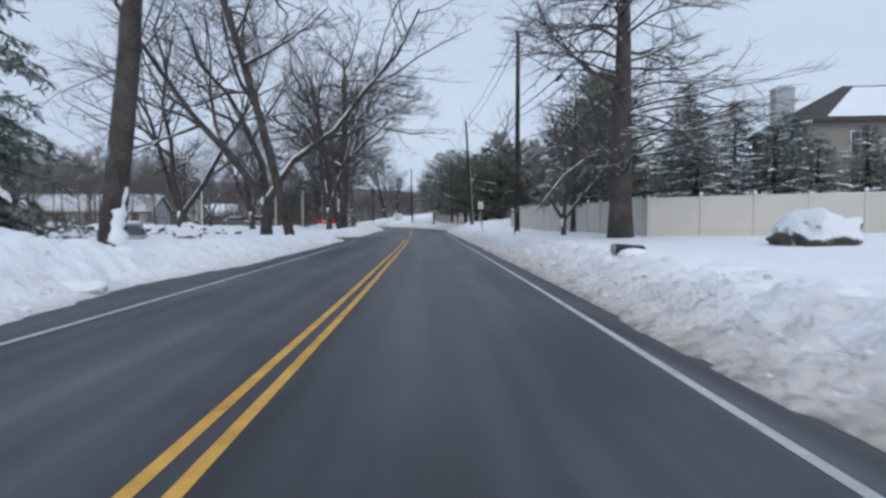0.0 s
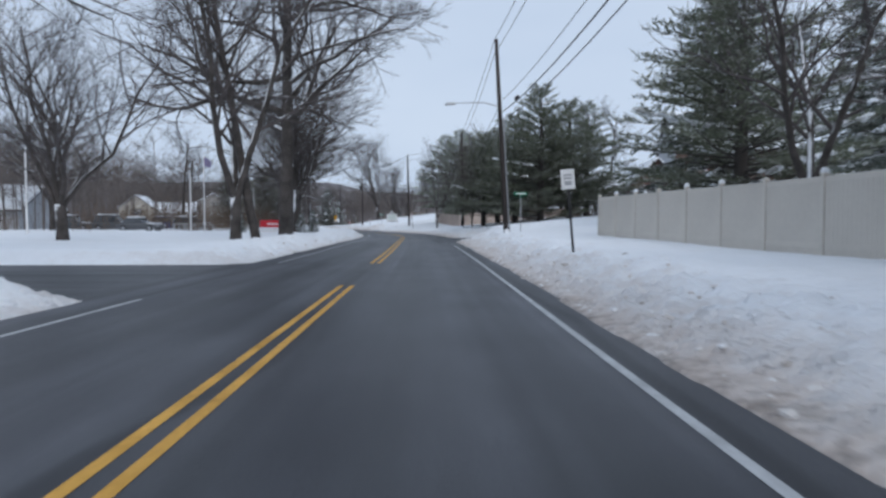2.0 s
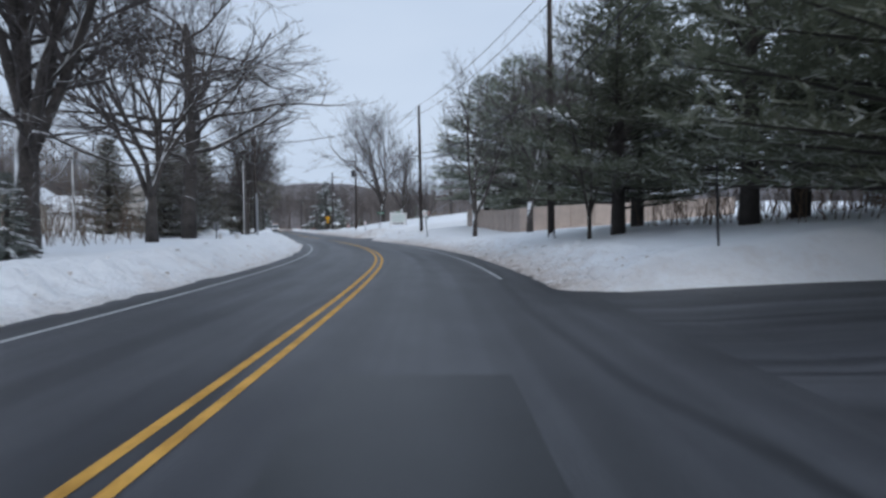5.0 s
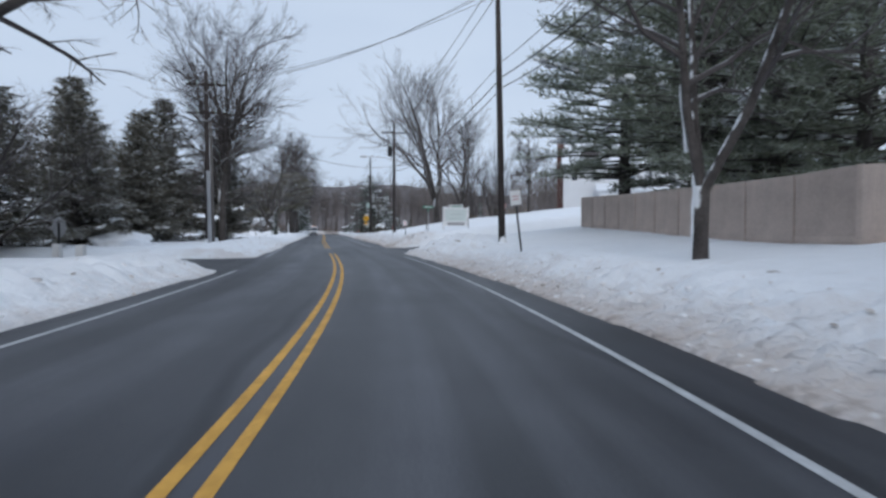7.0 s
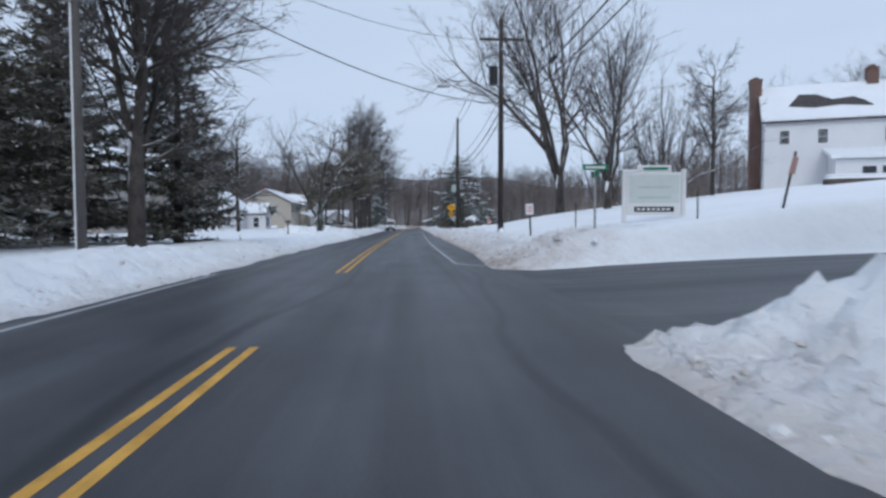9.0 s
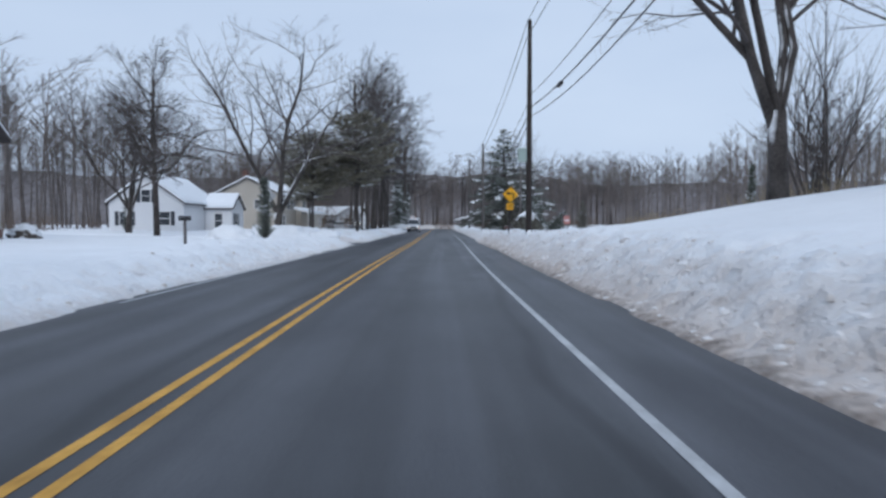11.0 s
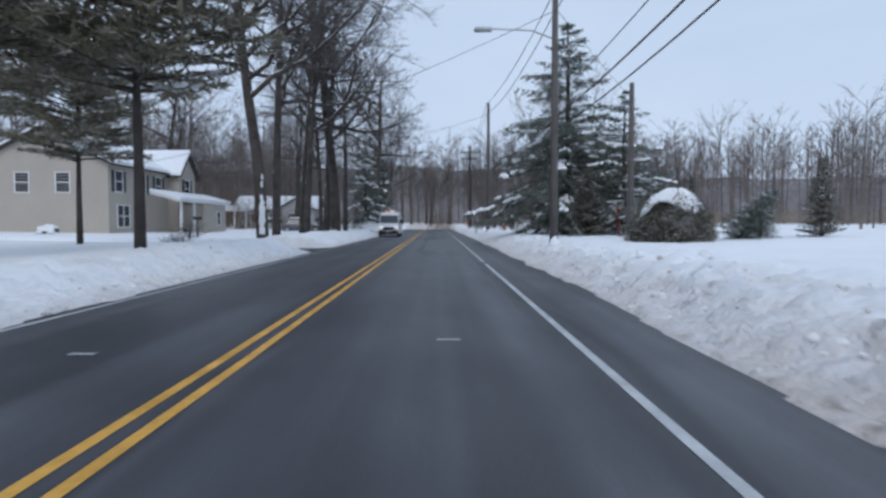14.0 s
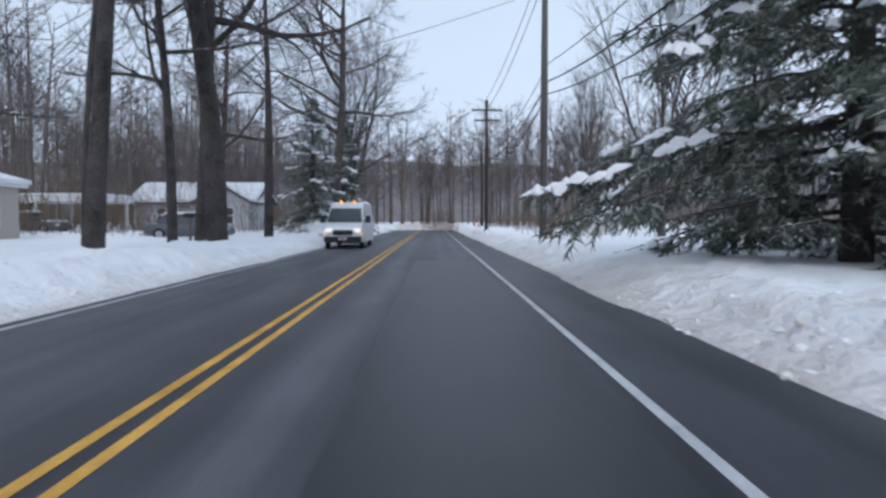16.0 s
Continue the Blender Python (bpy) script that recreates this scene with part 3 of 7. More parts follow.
for a, b in YELLOW:
    for o in (-0.125, 0.125):
        strip("yellow_line", a, b, lambda s: o + line_shift(s) - 0.052, lambda s: o + line_shift(s) + 0.052, 0.004, M_YPAINT, "worn double yellow centre line", "road marking", 0.5)
for a, b in [(-28, 74.5), (100.0, 148.3), (168.6, 243.5), (244.2, 345)]:
    strip("edge_line", a, b, lambda s: edge_at(s) - 0.05, lambda s: edge_at(s) + 0.05, 0.004, M_WPAINT, "thin white edge line", "road marking", 0.5)
for a, b in [(-28, 46.0), (57.0, 137.5), (148.5, 164.0), (188.0, 345)]:
    strip("edge_line", a, b, -3.50, -3.40, 0.004, M_WPAINT, "thin white edge line, partly covered by snow", "road marking", 0.5)
strip("edge_line", 166.6, 168.8, lambda s: 3.62 + ((168.6 - s) / 2) ** 1.6 * 1.1, lambda s: 3.74 + ((168.6 - s) / 2) ** 1.6 * 1.1 + 0.05, 0.004, M_WPAINT, "white edge line bending into the side street", "road marking", 0.25)
strip("stop_line", 156.2, 165.8, lambda s: 6.45, lambda s: 6.57, 0.006, M_WPAINT, "faded white stop line", "road marking", 0.5)


# small pale dashes laid on the asphalt
for s, o in ((24.3, 0.0), (24.1, 1.4), (228.5, -1.6), (229.3, 2.3), (169.8, -1.0), (168.6, 1.1)):
    strip("pale_dash", s, s + 0.09, o - 0.14, o + 0.14, 0.006, M_WPAINT, "small pale dash on the road", "road marking", 0.09)


# ---- trees ----
def grow(rng, limbs, twigs, p, d, length, r, level, last, spread, lift, sides, kids):
    """One branch and, from it, its smaller ones. Thick ones go to limbs, thin ones to twigs."""
    n = 7 if level == 0 else 5 if level == 1 else 4 if level == 2 else 3
    if level >= last:
        # the finest twig: one thin blade
        c = d.cross(Vector((rng.gauss(0, 1), rng.gauss(0, 1), rng.gauss(0, 1)))).normalized() * r
        twigs.add([p - c, p + c, p + (d + Vector((0, 0, lift))) * length], [(0, 1, 2)])
        return
    if level == last - 1:
        n = 2
    pts, rad, dirs = [p.copy()], [r], [d.copy()]
    end = 0.42 if level == 0 else 0.25
    for k in range(n):
        bend = 0.03 if level == 0 else 0.20
        d = (d + Vector((rng.gauss(0, bend), rng.gauss(0, bend), rng.gauss(0, bend) + (lift if level else 0.02)))).normalized()
        p = p + d * (length / n)
        pts.append(p.copy())
        dirs.append(d.copy())
        rad.append(r * (1 - (1 - end) * (k + 1) / n))
    (limbs if level < 2 else twigs).tube(pts, rad, max(3, sides - 2 * level), level < 1)
    first = (0.36 if kids[0] > 20 else 0.42) if level == 0 else 0.22
    count = kids[level]
    for c in range(count):
        u = first + (1 - first) * (c + rng.random() * 0.8) / count
        u = min(u, 0.98)
        k = min(int(u * n), n - 1)
        q = pts[k].lerp(pts[k + 1], u * n - k)
        side = Vector((rng.gauss(0, 1), rng.gauss(0, 1), rng.gauss(0, 0.25)))
        side = (side - dirs[k] * side.dot(dirs[k])).normalized()
        a = radians(rng.uniform(*spread[level]))
        nd = (dirs[k] * math.cos(a) + side * math.sin(a)).normalized()
        rr = (rad[k] * (1 - (u * n - k)) + rad[k + 1] * (u * n - k)) * rng.uniform(0.42, 0.7)
        ll = length * (1 - 0.5 * u) * rng.uniform(0.45, 0.75) if level else length * rng.uniform(0.34, 0.55) * (1.25 - 0.6 * u)
        grow(rng, limbs, twigs, q, nd, ll, max(rr, 0.006), level + 1, last, spread, lift, sides, kids)


BARE = {}


def bare_mesh(style, seed):
    """Meshes of a leafless tree 10 m high: trunk with limbs, and the crown of twigs."""
    if (style, seed) in BARE:
        return BARE[style, seed]
    rng = random.Random(seed * 77 + len(style))
    limbs, twigs = Shape(), Shape()
    o = Vector((0, 0, -0.3))
    if style == "tall":
        grow(rng, limbs, twigs, o, Vector((rng.gauss(0, 0.02), rng.gauss(0, 0.02), 1)), 10.3, 0.20, 0, 4, [(45, 80), (30, 65), (25, 60), (20, 55)], 0.05, 9, [15, 7, 6, 9])
    elif style == "vase":
        limbs.tube([o, (0, 0, 0.6), (0.05, 0, 1.7)], [0.24, 0.185, 0.175], 10)
        for k in range(6):
            a = 6.28 * k / 6 + rng.random()
            t = rng.uniform(0.12, 0.42)
            grow(rng, limbs, twigs, Vector((0.05, 0, 1.2 + 0.09 * k)), Vector((math.cos(a) * t, math.sin(a) * t, 1)).normalized(), rng.uniform(6.8, 8.8), 0.095, 1, 4, [(0, 0), (18, 48), (22, 50), (20, 55)], 0.06, 8, [0, 12, 8, 9])
    elif style == "oak":
        grow(rng, limbs, twigs, o, Vector((0.02, 0.02, 1)), 9.6, 0.23, 0, 4, [(48, 85), (30, 65), (25, 60), (20, 60)], 0.05, 10, [22, 8, 6, 9])
    elif style == "maple":
        # a leader and near-upright stems, many ascending limbs, low drooping side branches
        limbs.tube([o, (0, 0, 0.5), (0.02, 0, 2.4)], [0.24, 0.20, 0.18], 10)
        for k in range(6):
            a = 6.28 * k / 6 + rng.random() * 0.6
            t = 0.02 if k == 0 else rng.uniform(0.10, 0.30)
            grow(rng, limbs, twigs, Vector((0.02, 0, 1.5 + 0.18 * k)), Vector((math.cos(a) * t, math.sin(a) * t, 1)).normalized(), rng.uniform(6.6, 7.8), 0.10, 1, 4, [(0, 0), (32, 58), (22, 48), (20, 50)], 0.035, 8, [0, 15, 9, 9])
        for k in range(26):
            a, z = rng.random() * 6.28, rng.uniform(1.7, 5.4)
            grow(rng, limbs, twigs, Vector((0.02, 0, z)), Vector((math.cos(a), math.sin(a), 0.15 + 0.12 * z)).normalized(), rng.uniform(2.2, 3.8), 0.045, 1, 4, [(0, 0), (30, 60), (25, 50), (20, 50)], 0.03, 9, [0, 10, 6, 7])
    elif style == "fork":
        limbs.tube([o, (0, 0, 0.5), (0.02, 0, 1.3)], [0.21, 0.17, 0.18], 10)
        for k in range(3):
            a = 2.09 * k + rng.random() * 0.8
            t = rng.uniform(0.25, 0.55)
            grow(rng, limbs, twigs, Vector((0.02, 0, 1.15)), Vector((math.cos(a) * t, math.sin(a) * t, 1)).normalized(), rng.uniform(7.0, 9.0), 0.125, 1, 4, [(0, 0), (30, 70), (30, 65), (25, 60)], 0.06, 9, [0, 13, 8, 9])
    elif style == "rack":
        # a straight leader with long level side limbs
        limbs.tube([o, (0, 0, 1), (0.05, 0.02, 5), (0.02, 0, 9.8)], [0.33, 0.25, 0.17, 0.03], 10)
        for k in range(54):
            z = 1.6 + 7.8 * (k + rng.random()) / 54
            a = rng.random() * 6.28
            grow(rng, limbs, twigs, Vector((0.03, 0.01, z)), Vector((math.cos(a), math.sin(a), 0.10 + 0.35 * (z / 9.8) ** 2)).normalized(), (4.2 - 0.27 * z) * rng.uniform(0.7, 1.2), 0.045, 1, 3, [(0, 0), (25, 60), (25, 55)], 0.0, 7, [0, 9, 12])
    elif style == "thin":
        limbs.tube([o, (0.05, 0, 4), (0.0, 0.1, 9.9)], [0.13, 0.09, 0.02], 7)
        for k in range(15):
            z = 3.8 + 5.8 * (k + rng.random()) / 15
            a = rng.random() * 6.28
            grow(rng, limbs, twigs, Vector((0.02, 0.03, z)), Vector((math.cos(a), math.sin(a), 1.1)).normalized(), (2.9 - 0.17 * z) * rng.uniform(0.8, 1.3), 0.028, 1, 3, [(0, 0), (20, 50), (20, 50)], 0.06, 5, [0, 6, 7])
    else:
        # shrub: many stems from the ground
        for k in range(16):
            a, t = rng.random() * 6.28, rng.uniform(0.1, 0.7)
            grow(rng, limbs, twigs, Vector((rng.gauss(0, 0.5), rng.gauss(0, 0.5), -0.2)), Vector((math.cos(a) * t, math.sin(a) * t, 1)).normalized(), rng.uniform(6, 9.5), 0.09, 1, 3, [(0, 0), (15, 45), (15, 45)], 0.05, 6, [0, 8, 7])
    BARE[style, seed] = (limbs.mesh("trunk", M_BARK, True), twigs.mesh("crown", M_TWIG))
    return BARE[style, seed]


PLASTERED = {}


def bare_tree(x, y, height, style, seed, label, turn=0.0, lean=(0, 0), girth=1.0, z=None, plaster=False):
    limbs, twigs = bare_mesh(style, seed)
    if plaster:
        if (style, seed) not in PLASTERED:
            PLASTERED[style, seed] = limbs.copy()
            PLASTERED[style, seed].materials[0] = M_BARKWHITE
        limbs = PLASTERED[style, seed]
    k = height / 10
    m = pose(x, y, ground_at(x, y) - 0.05 if z is None else z, lean[0], lean[1], turn) @ Matrix.Diagonal((k * girth, k * girth, k, 1))
    ob = thing("tree", m, label, "tree")
    part("trunk", limbs, None, ob)
    part("crown", twigs, None, ob)
    return ob


CONES = {}


# what sets the kinds apart: boughs, lowest bough, reach, and how a bough and its side shoots hang
CONIFER = {
    "spruce": dict(count=150, base=0.45, reach=2.9, shape=lambda u: (1 - u) ** 0.72, slope=lambda u: 0.02 + 0.5 * u - 0.18, droop=-0.09, shoot=-0.45, needle=(0.14, 0.30), wide=0.13, pad=0.34),
    "broad": dict(count=125, base=0.45, reach=4.3, shape=lambda u: (1 - u) ** 0.85, slope=lambda u: 0.05 + 0.45 * u, droop=-0.085, shoot=-0.62, needle=(0.14, 0.32), wide=0.10, pad=0.55),
    "pine": dict(count=135, base=1.0, reach=3.2, shape=lambda u: (1 - u**1.7) * 0.95 + 0.08, slope=lambda u: 0.05 + 0.55 * u, droop=0.02, shoot=0.40, needle=(0.15, 0.30), wide=0.09, pad=0.07),
    "yard_pine": dict(count=125, base=0.75, reach=3.1, shape=lambda u: (1 - u**1.7) * 0.95 + 0.08, slope=lambda u: 0.02 + 0.55 * u, droop=-0.01, shoot=0.30, needle=(0.15, 0.30), wide=0.09, pad=0.06),
    "overhanging": dict(count=165, base=1.6, reach=3.6, shape=lambda u: (1 - u**1.6) * (0.5 + 0.45 * min(1, 6 * u)) + 0.06, slope=lambda u: 0.10 + 0.50 * u, droop=-0.03, shoot=0.30, needle=(0.15, 0.30), wide=0.09, pad=0.09),
    "cedar": dict(count=115, base=3.8, reach=3.1, shape=lambda u: math.sin(math.pi * min(1, 0.2 + 0.76 * u)) ** 0.7, slope=lambda u: 0.2 + 0.4 * u, droop=-0.02, shoot=0.1, needle=(0.16, 0.36), wide=0.12, pad=0.14),
    "fir": dict(count=140, base=0.1, reach=2.5, shape=lambda u: (1 - u**1.3) ** 0.9 + 0.05, slope=lambda u: 0.22 + 0.4 * u, droop=-0.03, shoot=-0.1, needle=(0.20, 0.42), wide=0.13, pad=0.12),
    "column": dict(count=150, base=0.15, reach=1.3, shape=lambda u: (1 - u) ** 0.7 + 0.06, slope=lambda u: 0.9, droop=0.05, shoot=0.3, needle=(0.16, 0.34), wide=0.14, pad=0.12),
}


def conifer_mesh(style, seed, detail=1.0):
    """Meshes of a conifer 10 m high: trunk, boughs, needles, lying snow. Boughs stand in a loose spiral, each a fan of side shoots."""
    if (style, seed, detail) in CONES:
        return CONES[style, seed, detail]
    rng = random.Random(seed * 31 + len(style))
    kind = CONIFER[style]
    trunk, boughs, needles, snow = Shape(), Shape(), Shape(), Shape()
    thick = 0.5 if style == "cedar" else 0.85
    trunk.tube([(0, 0, -0.3), (0, 0, 2), (0.04, 0, 6), (0, 0, 9.9)], [0.26 * thick, 0.2 * thick, 0.12 * thick, 0.02], 9)
    base, turn = kind["base"], rng.random() * 6.28
    up = Vector((0, 0, 1))
    for i in range(kind["count"]):
        u = (i + rng.random()) / kind["count"]
        z = base + (9.75 - base) * u
        turn += 2.4 + rng.gauss(0, 0.35)
        if style == "broad" and u > 0.5 and rng.random() < 0.35:
            continue
        # an uneven outline: some boughs stop short, a few reach out
        ln = kind["reach"] * kind["shape"](u) * rng.choice((0.4, 0.65, 0.9, 1.0, 1.08, 1.18) if style == "broad" else (0.5, 0.7, 0.85, 0.95, 1.0, 1.08)) * rng.uniform(0.85, 1.1) + 0.22
        n = max(3, int(ln / 0.38))
        p, d, pts = Vector((0, 0, z)), Vector((math.cos(turn), math.sin(turn), kind["slope"](u) + rng.gauss(0, 0.10))).normalized(), []
        for k in range(n + 1):
            pts.append(p.copy())
            d = (d + Vector((rng.gauss(0, 0.06), rng.gauss(0, 0.06), kind["droop"] * (1.0 if k < n * 0.65 else -0.7)))).normalized()
            p = p + d * (ln / n)
        boughs.tube([pts[0], pts[n // 2], pts[-1]], [0.05 * (1.2 - u), 0.03 * (1.2 - u), 0.008], 3)
        bare = 0.40 if style in ("overhanging", "yard_pine") else 0.26 if style == "pine" else 0.28 if style == "cedar" else 0.10
        along_n = max(5, int(ln / 0.20))
        for k in range(along_n):
            f = bare + (1 - bare) * (k + rng.random()) / along_n
            j = min(int(f * n), n - 1)
            q = pts[j].lerp(pts[j + 1], f * n - j)
            along = (pts[j + 1] - pts[j]).normalized()
            across = along.cross(up).normalized()
            for side in (-1, 1):
                bl = (0.20 + 0.22 * ln * (1 - 0.75 * f)) * rng.uniform(0.6, 1.2)
                e = (along * rng.uniform(0.35, 0.9) + across * side * rng.uniform(0.45, 1.0) + up * (kind["shoot"] * rng.uniform(0.5, 1.4) + rng.gauss(0, 0.16))).normalized()
                count = max(3, int(bl * (22 if style in ("pine", "cedar") else 15) * detail))
                for c in range(count):
                    s = q + e * bl * (c + rng.random()) / count
                    v = (e * rng.uniform(0.3, 1.1) + Vector((rng.gauss(0, 0.5), rng.gauss(0, 0.5), rng.gauss(0.10 if kind["shoot"] > 0 else -0.22, 0.42)))).normalized()
                    ll = rng.uniform(*kind["needle"]) / detail**0.3
                    w = v.cross(Vector((rng.gauss(0, 1), rng.gauss(0, 1), rng.gauss(0, 1)))).normalized() * ll * kind["wide"] * rng.uniform(0.7, 1.2)
                    needles.add([s - w, s + w, s + v * ll], [(0, 1, 2)])
        if rng.random() < kind["pad"] and u < 0.93:
            # snow lying along the bough and sagging over its sides, in ragged dabs that run together
            first = int(n * rng.uniform(0.2, 0.5))
            for k in range(first, n):
                if rng.random() < 0.22:
                    continue
                tx = (pts[k + 1] - pts[k]).normalized()
                sx = tx.cross(up).normalized()
                for _ in range(4):
                    off = rng.gauss(0, 0.13)
                    c = pts[k].lerp(pts[k + 1], rng.random()) + sx * off + up * (0.05 - 0.5 * abs(off) * (kind["shoot"] < 0))
                    rx, rz = rng.uniform(0.05, 0.15), rng.uniform(0.03, 0.07)
                    ring = []
                    for m in range(8):
                        t, r = 6.2832 * m / 8, rng.uniform(0.55, 1.25)
                        ring.append(c + tx * math.cos(t) * rx * 1.5 * r + sx * math.sin(t) * rx * r - up * (0.03 + 0.10 * abs(math.sin(t)) * r * rng.random()))
                    mid = [c + (v - c) * 0.6 + up * rz * rng.uniform(0.7, 1.2) for v in ring]
                    snow.add(ring + mid + [c + up * rz * 1.4], [(m, (m + 1) % 8, 8 + (m + 1) % 8, 8 + m) for m in range(8)] + [(8 + m, 8 + (m + 1) % 8, 16) for m in range(8)])
    # overhanging and yard pines take the brightened needle copy
    mt = {"spruce": M_SPRUCE, "pine": M_PINE, "overhanging": M_PINE_LIT, "yard_pine": M_PINE_LIT, "cedar": M_YEW, "column": M_SPRUCE, "fir": M_DARKFIR, "broad": M_SPRUCE}[style]
    CONES[style, seed, detail] = (trunk.mesh("trunk", M_BARKDARK, True), boughs.mesh("bough", M_BARKDARK), needles.mesh("crown", mt), snow.mesh("lying_snow", M_SNOW, True) if snow.v else None)
    return CONES[style, seed, detail]


def conifer(x, y, height, style, seed, label, turn=0.0, girth=1.0, detail=1.0, z=None, lean=(0, 0)):
    trunk, boughs, needles, snow = conifer_mesh(style, seed, detail)
    k = height / 10
    m = pose(x, y, ground_at(x, y) - 0.05 if z is None else z, lean[0], lean[1], turn) @ Matrix.Diagonal((k * girth, k * girth, k, 1))
    ob = thing("conifer", m, label, "tree")
    part("trunk", trunk, None, ob)
    tagged(part("bough", boughs, None, ob), kind="stuff")
    part("crown", needles, None, ob)
    if snow:
        tagged(part("lying_snow", snow, None, ob), kind="stuff")
    return ob


CRUSTS = []
# bare trees on the left verge at the start
T_BARE = "tall leafless tree with grey-brown bark and bits of snow"
TR = bare_tree(-8.4, 16.4, 17, "tall", 1, "big leafless tree with snow stuck to its trunk foot", 40, (0, 9), 1.0)
CRUSTS.append((TR, [([(0.02, -0.16, 0.0), (0.0, -0.17, 0.5), (0.02, -0.14, 0.95)], [0.16, 0.15, 0.05])]))
bare_tree(-18.5, 46.0, 17, "fork", 2, "leafless tree forking low with snow in its crotch", 10)
bare_tree(-11.6, 43.1, 20, "fork", 3, "leafless tree with several snow-lined stems", 100, girth=1.1)
bare_tree(-9.5, 41.0, 21, "tall", 4, "leaning leafless tree beside the road", 200, (0, 13), 0.78)
bare_tree(-12.1, 71.1, 19, "fork", 5, "leafless tree forking into three stems", 60, girth=0.95)
bare_tree(-11.0, 71.5, 18, "tall", 6, "leaning leafless tree beside a forked one", 150, (0, 10), 0.8)
bare_tree(-12.5, 84.6, 24, "oak", 7, "thick-trunked leafless oak on the snowy verge", 15, girth=1.1)
bare_tree(-15.9, 103.5, 20, "maple", 13, "broad leafless maple with a fan of upright limbs", 0, girth=0.95)
bare_tree(-20.5, 121.0, 17, "vase", 9, "broad leafless maple with a fan of upright limbs", 130, girth=1.1)
bare_tree(-19.3, 66.3, 11, "vase", 9, "low leafless tree with arching stems and snow in its crotch", 210, girth=1.35, plaster=True)
bare_tree(-20.0, 28.5, 6, "fork", 3, "small leafless ornamental tree in a yard", 40)
bare_tree(-33.0, 115.0, 11, "tall", 4, T_BARE, 80)
bare_tree(-30.0, 84.0, 10, "fork", 5, T_BARE, 180)
bare_tree(-38.0, 96.0, 12, "oak", 7, T_BARE, 250)
# middle stretch, left
bare_tree(-23.0, 131.9, 18, "oak", 7, "thick-trunked leafless oak spreading over the yard", 60, girth=1.5)
bare_tree(-30.3, 166.2, 19, "maple", 13, "big leafless maple with snow along its limbs", 90, girth=0.85)
bare_tree(-25.5, 136.5, 7, "fork", 2, "small leafless tree with a snow-lined leaning stem", 30, (0, 18))
bare_tree(-62.0, 216.0, 12, "vase", 9, T_BARE, 60)
bare_tree(-44.7, 210.8, 13, "fork", 5, "leafless maple with several stems beside the road", 20, girth=1.15)
bare_tree(-56.0, 212.5, 13, "oak", 7, "cropped leafless tree in front of a white house", 200, girth=0.8)
# last stretch, left: tall trunks along the verge
TR = bare_tree(-56.1, 248.6, 19, "tall", 1, "tall leafless tree with snow plastered on its trunk", 10, girth=0.95)
CRUSTS.append((TR, [([(0.02, -0.15, 0.1), (0.03, -0.16, 0.9), (0.0, -0.15, 1.35)], [0.13, 0.12, 0.05]), ([(0.02, -0.16, 1.5), (0.02, -0.15, 1.9)], [0.07, 0.05])]))
TR = bare_tree(-56.9, 251.2, 18, "tall", 4, T_BARE, 130, girth=0.75)
CRUSTS.append((TR, [([(0.0, -0.15, 0.2), (0.0, -0.15, 1.1)], [0.08, 0.05])]))
bare_tree(-59.3, 259.1, 18, "tall", 6, "leaning leafless tree on the snowy verge", 60, (0, 2), 0.8)
bare_tree(-60.0, 259.6, 19, "tall", 1, T_BARE, 170, girth=0.65)
bare_tree(-60.7, 263.9, 13, "tall", 4, T_BARE, 250, girth=0.75)
bare_tree(-60.6, 266.3, 20, "tall", 1, "huge leafless oak reaching over the road", 320, (0, 4), girth=1.1)
bare_tree(-61.9, 267.0, 19, "tall", 6, "tall leafless tree close beside a huge one", 20, girth=0.85)
bare_tree(-64.5, 276.0, 18, "thin", 14, T_BARE, 70, girth=1.2)
bare_tree(-66.0, 287.0, 18, "tall", 1, T_BARE, 220)
bare_tree(-69.0, 296.0, 17, "vase", 9, T_BARE, 20, girth=0.9)
bare_tree(-74.0, 283.0, 17, "thin", 14, T_BARE, 170, girth=1.1)
bare_tree(-79.0, 291.0, 17, "tall", 6, T_BARE, 20)
bare_tree(-83.0, 272.0, 15, "tall", 4, T_BARE, 90)
# right side
for x, y, h in ((-59.5, 246.0, 1.5), (-58.0, 243.5, 1.2), (-61.0, 248.5, 1.3), (-22.0, 33.5, 1.6), (-19.0, 37.0, 1.4), (-23.5, 38.0, 1.7), (-50.0, 220.0, 1.3)):
    bare_tree(x, y, h, "shrub", 12, "small bare bush poking out of the snow", 40 * h, girth=1.3)
bare_tree(8.7, 30.0, 18, "rack", 11, "straight leafless tree with level limbs laden with snow", 30, girth=1.15, plaster=True)
bare_tree(7.4, 37.0, 8, "fork", 3, "low leafless tree with snow-laden limbs", 250, girth=1.1, plaster=True)
bare_tree(9.2, 42.5, 11, "rack", 11, "leafless tree with snow on its side limbs", 150, girth=0.8)
bare_tree(12.5, 56.0, 12, "fork", 5, "leafless tree with snow-lined limbs behind a fence", 10)
TR = bare_tree(-0.7, 129.7, 13, "fork", 2, "leafless tree with a snow-plastered trunk by a fence", 300, girth=0.72, plaster=True)
CRUSTS.append((TR, [([(-0.14, -0.12, 0.1), (-0.13, -0.11, 0.9), (-0.1, -0.16, 1.6)], [0.08, 0.10, 0.04]), ([(-0.3, -0.2, 1.9), (-0.45, -0.3, 3.1)], [0.07, 0.05])]))
bare_tree(3.0, 126.6, 12.5, "vase", 10, "leafless many-stemmed tree with snow on its branches", 40, girth=0.95, plaster=True)
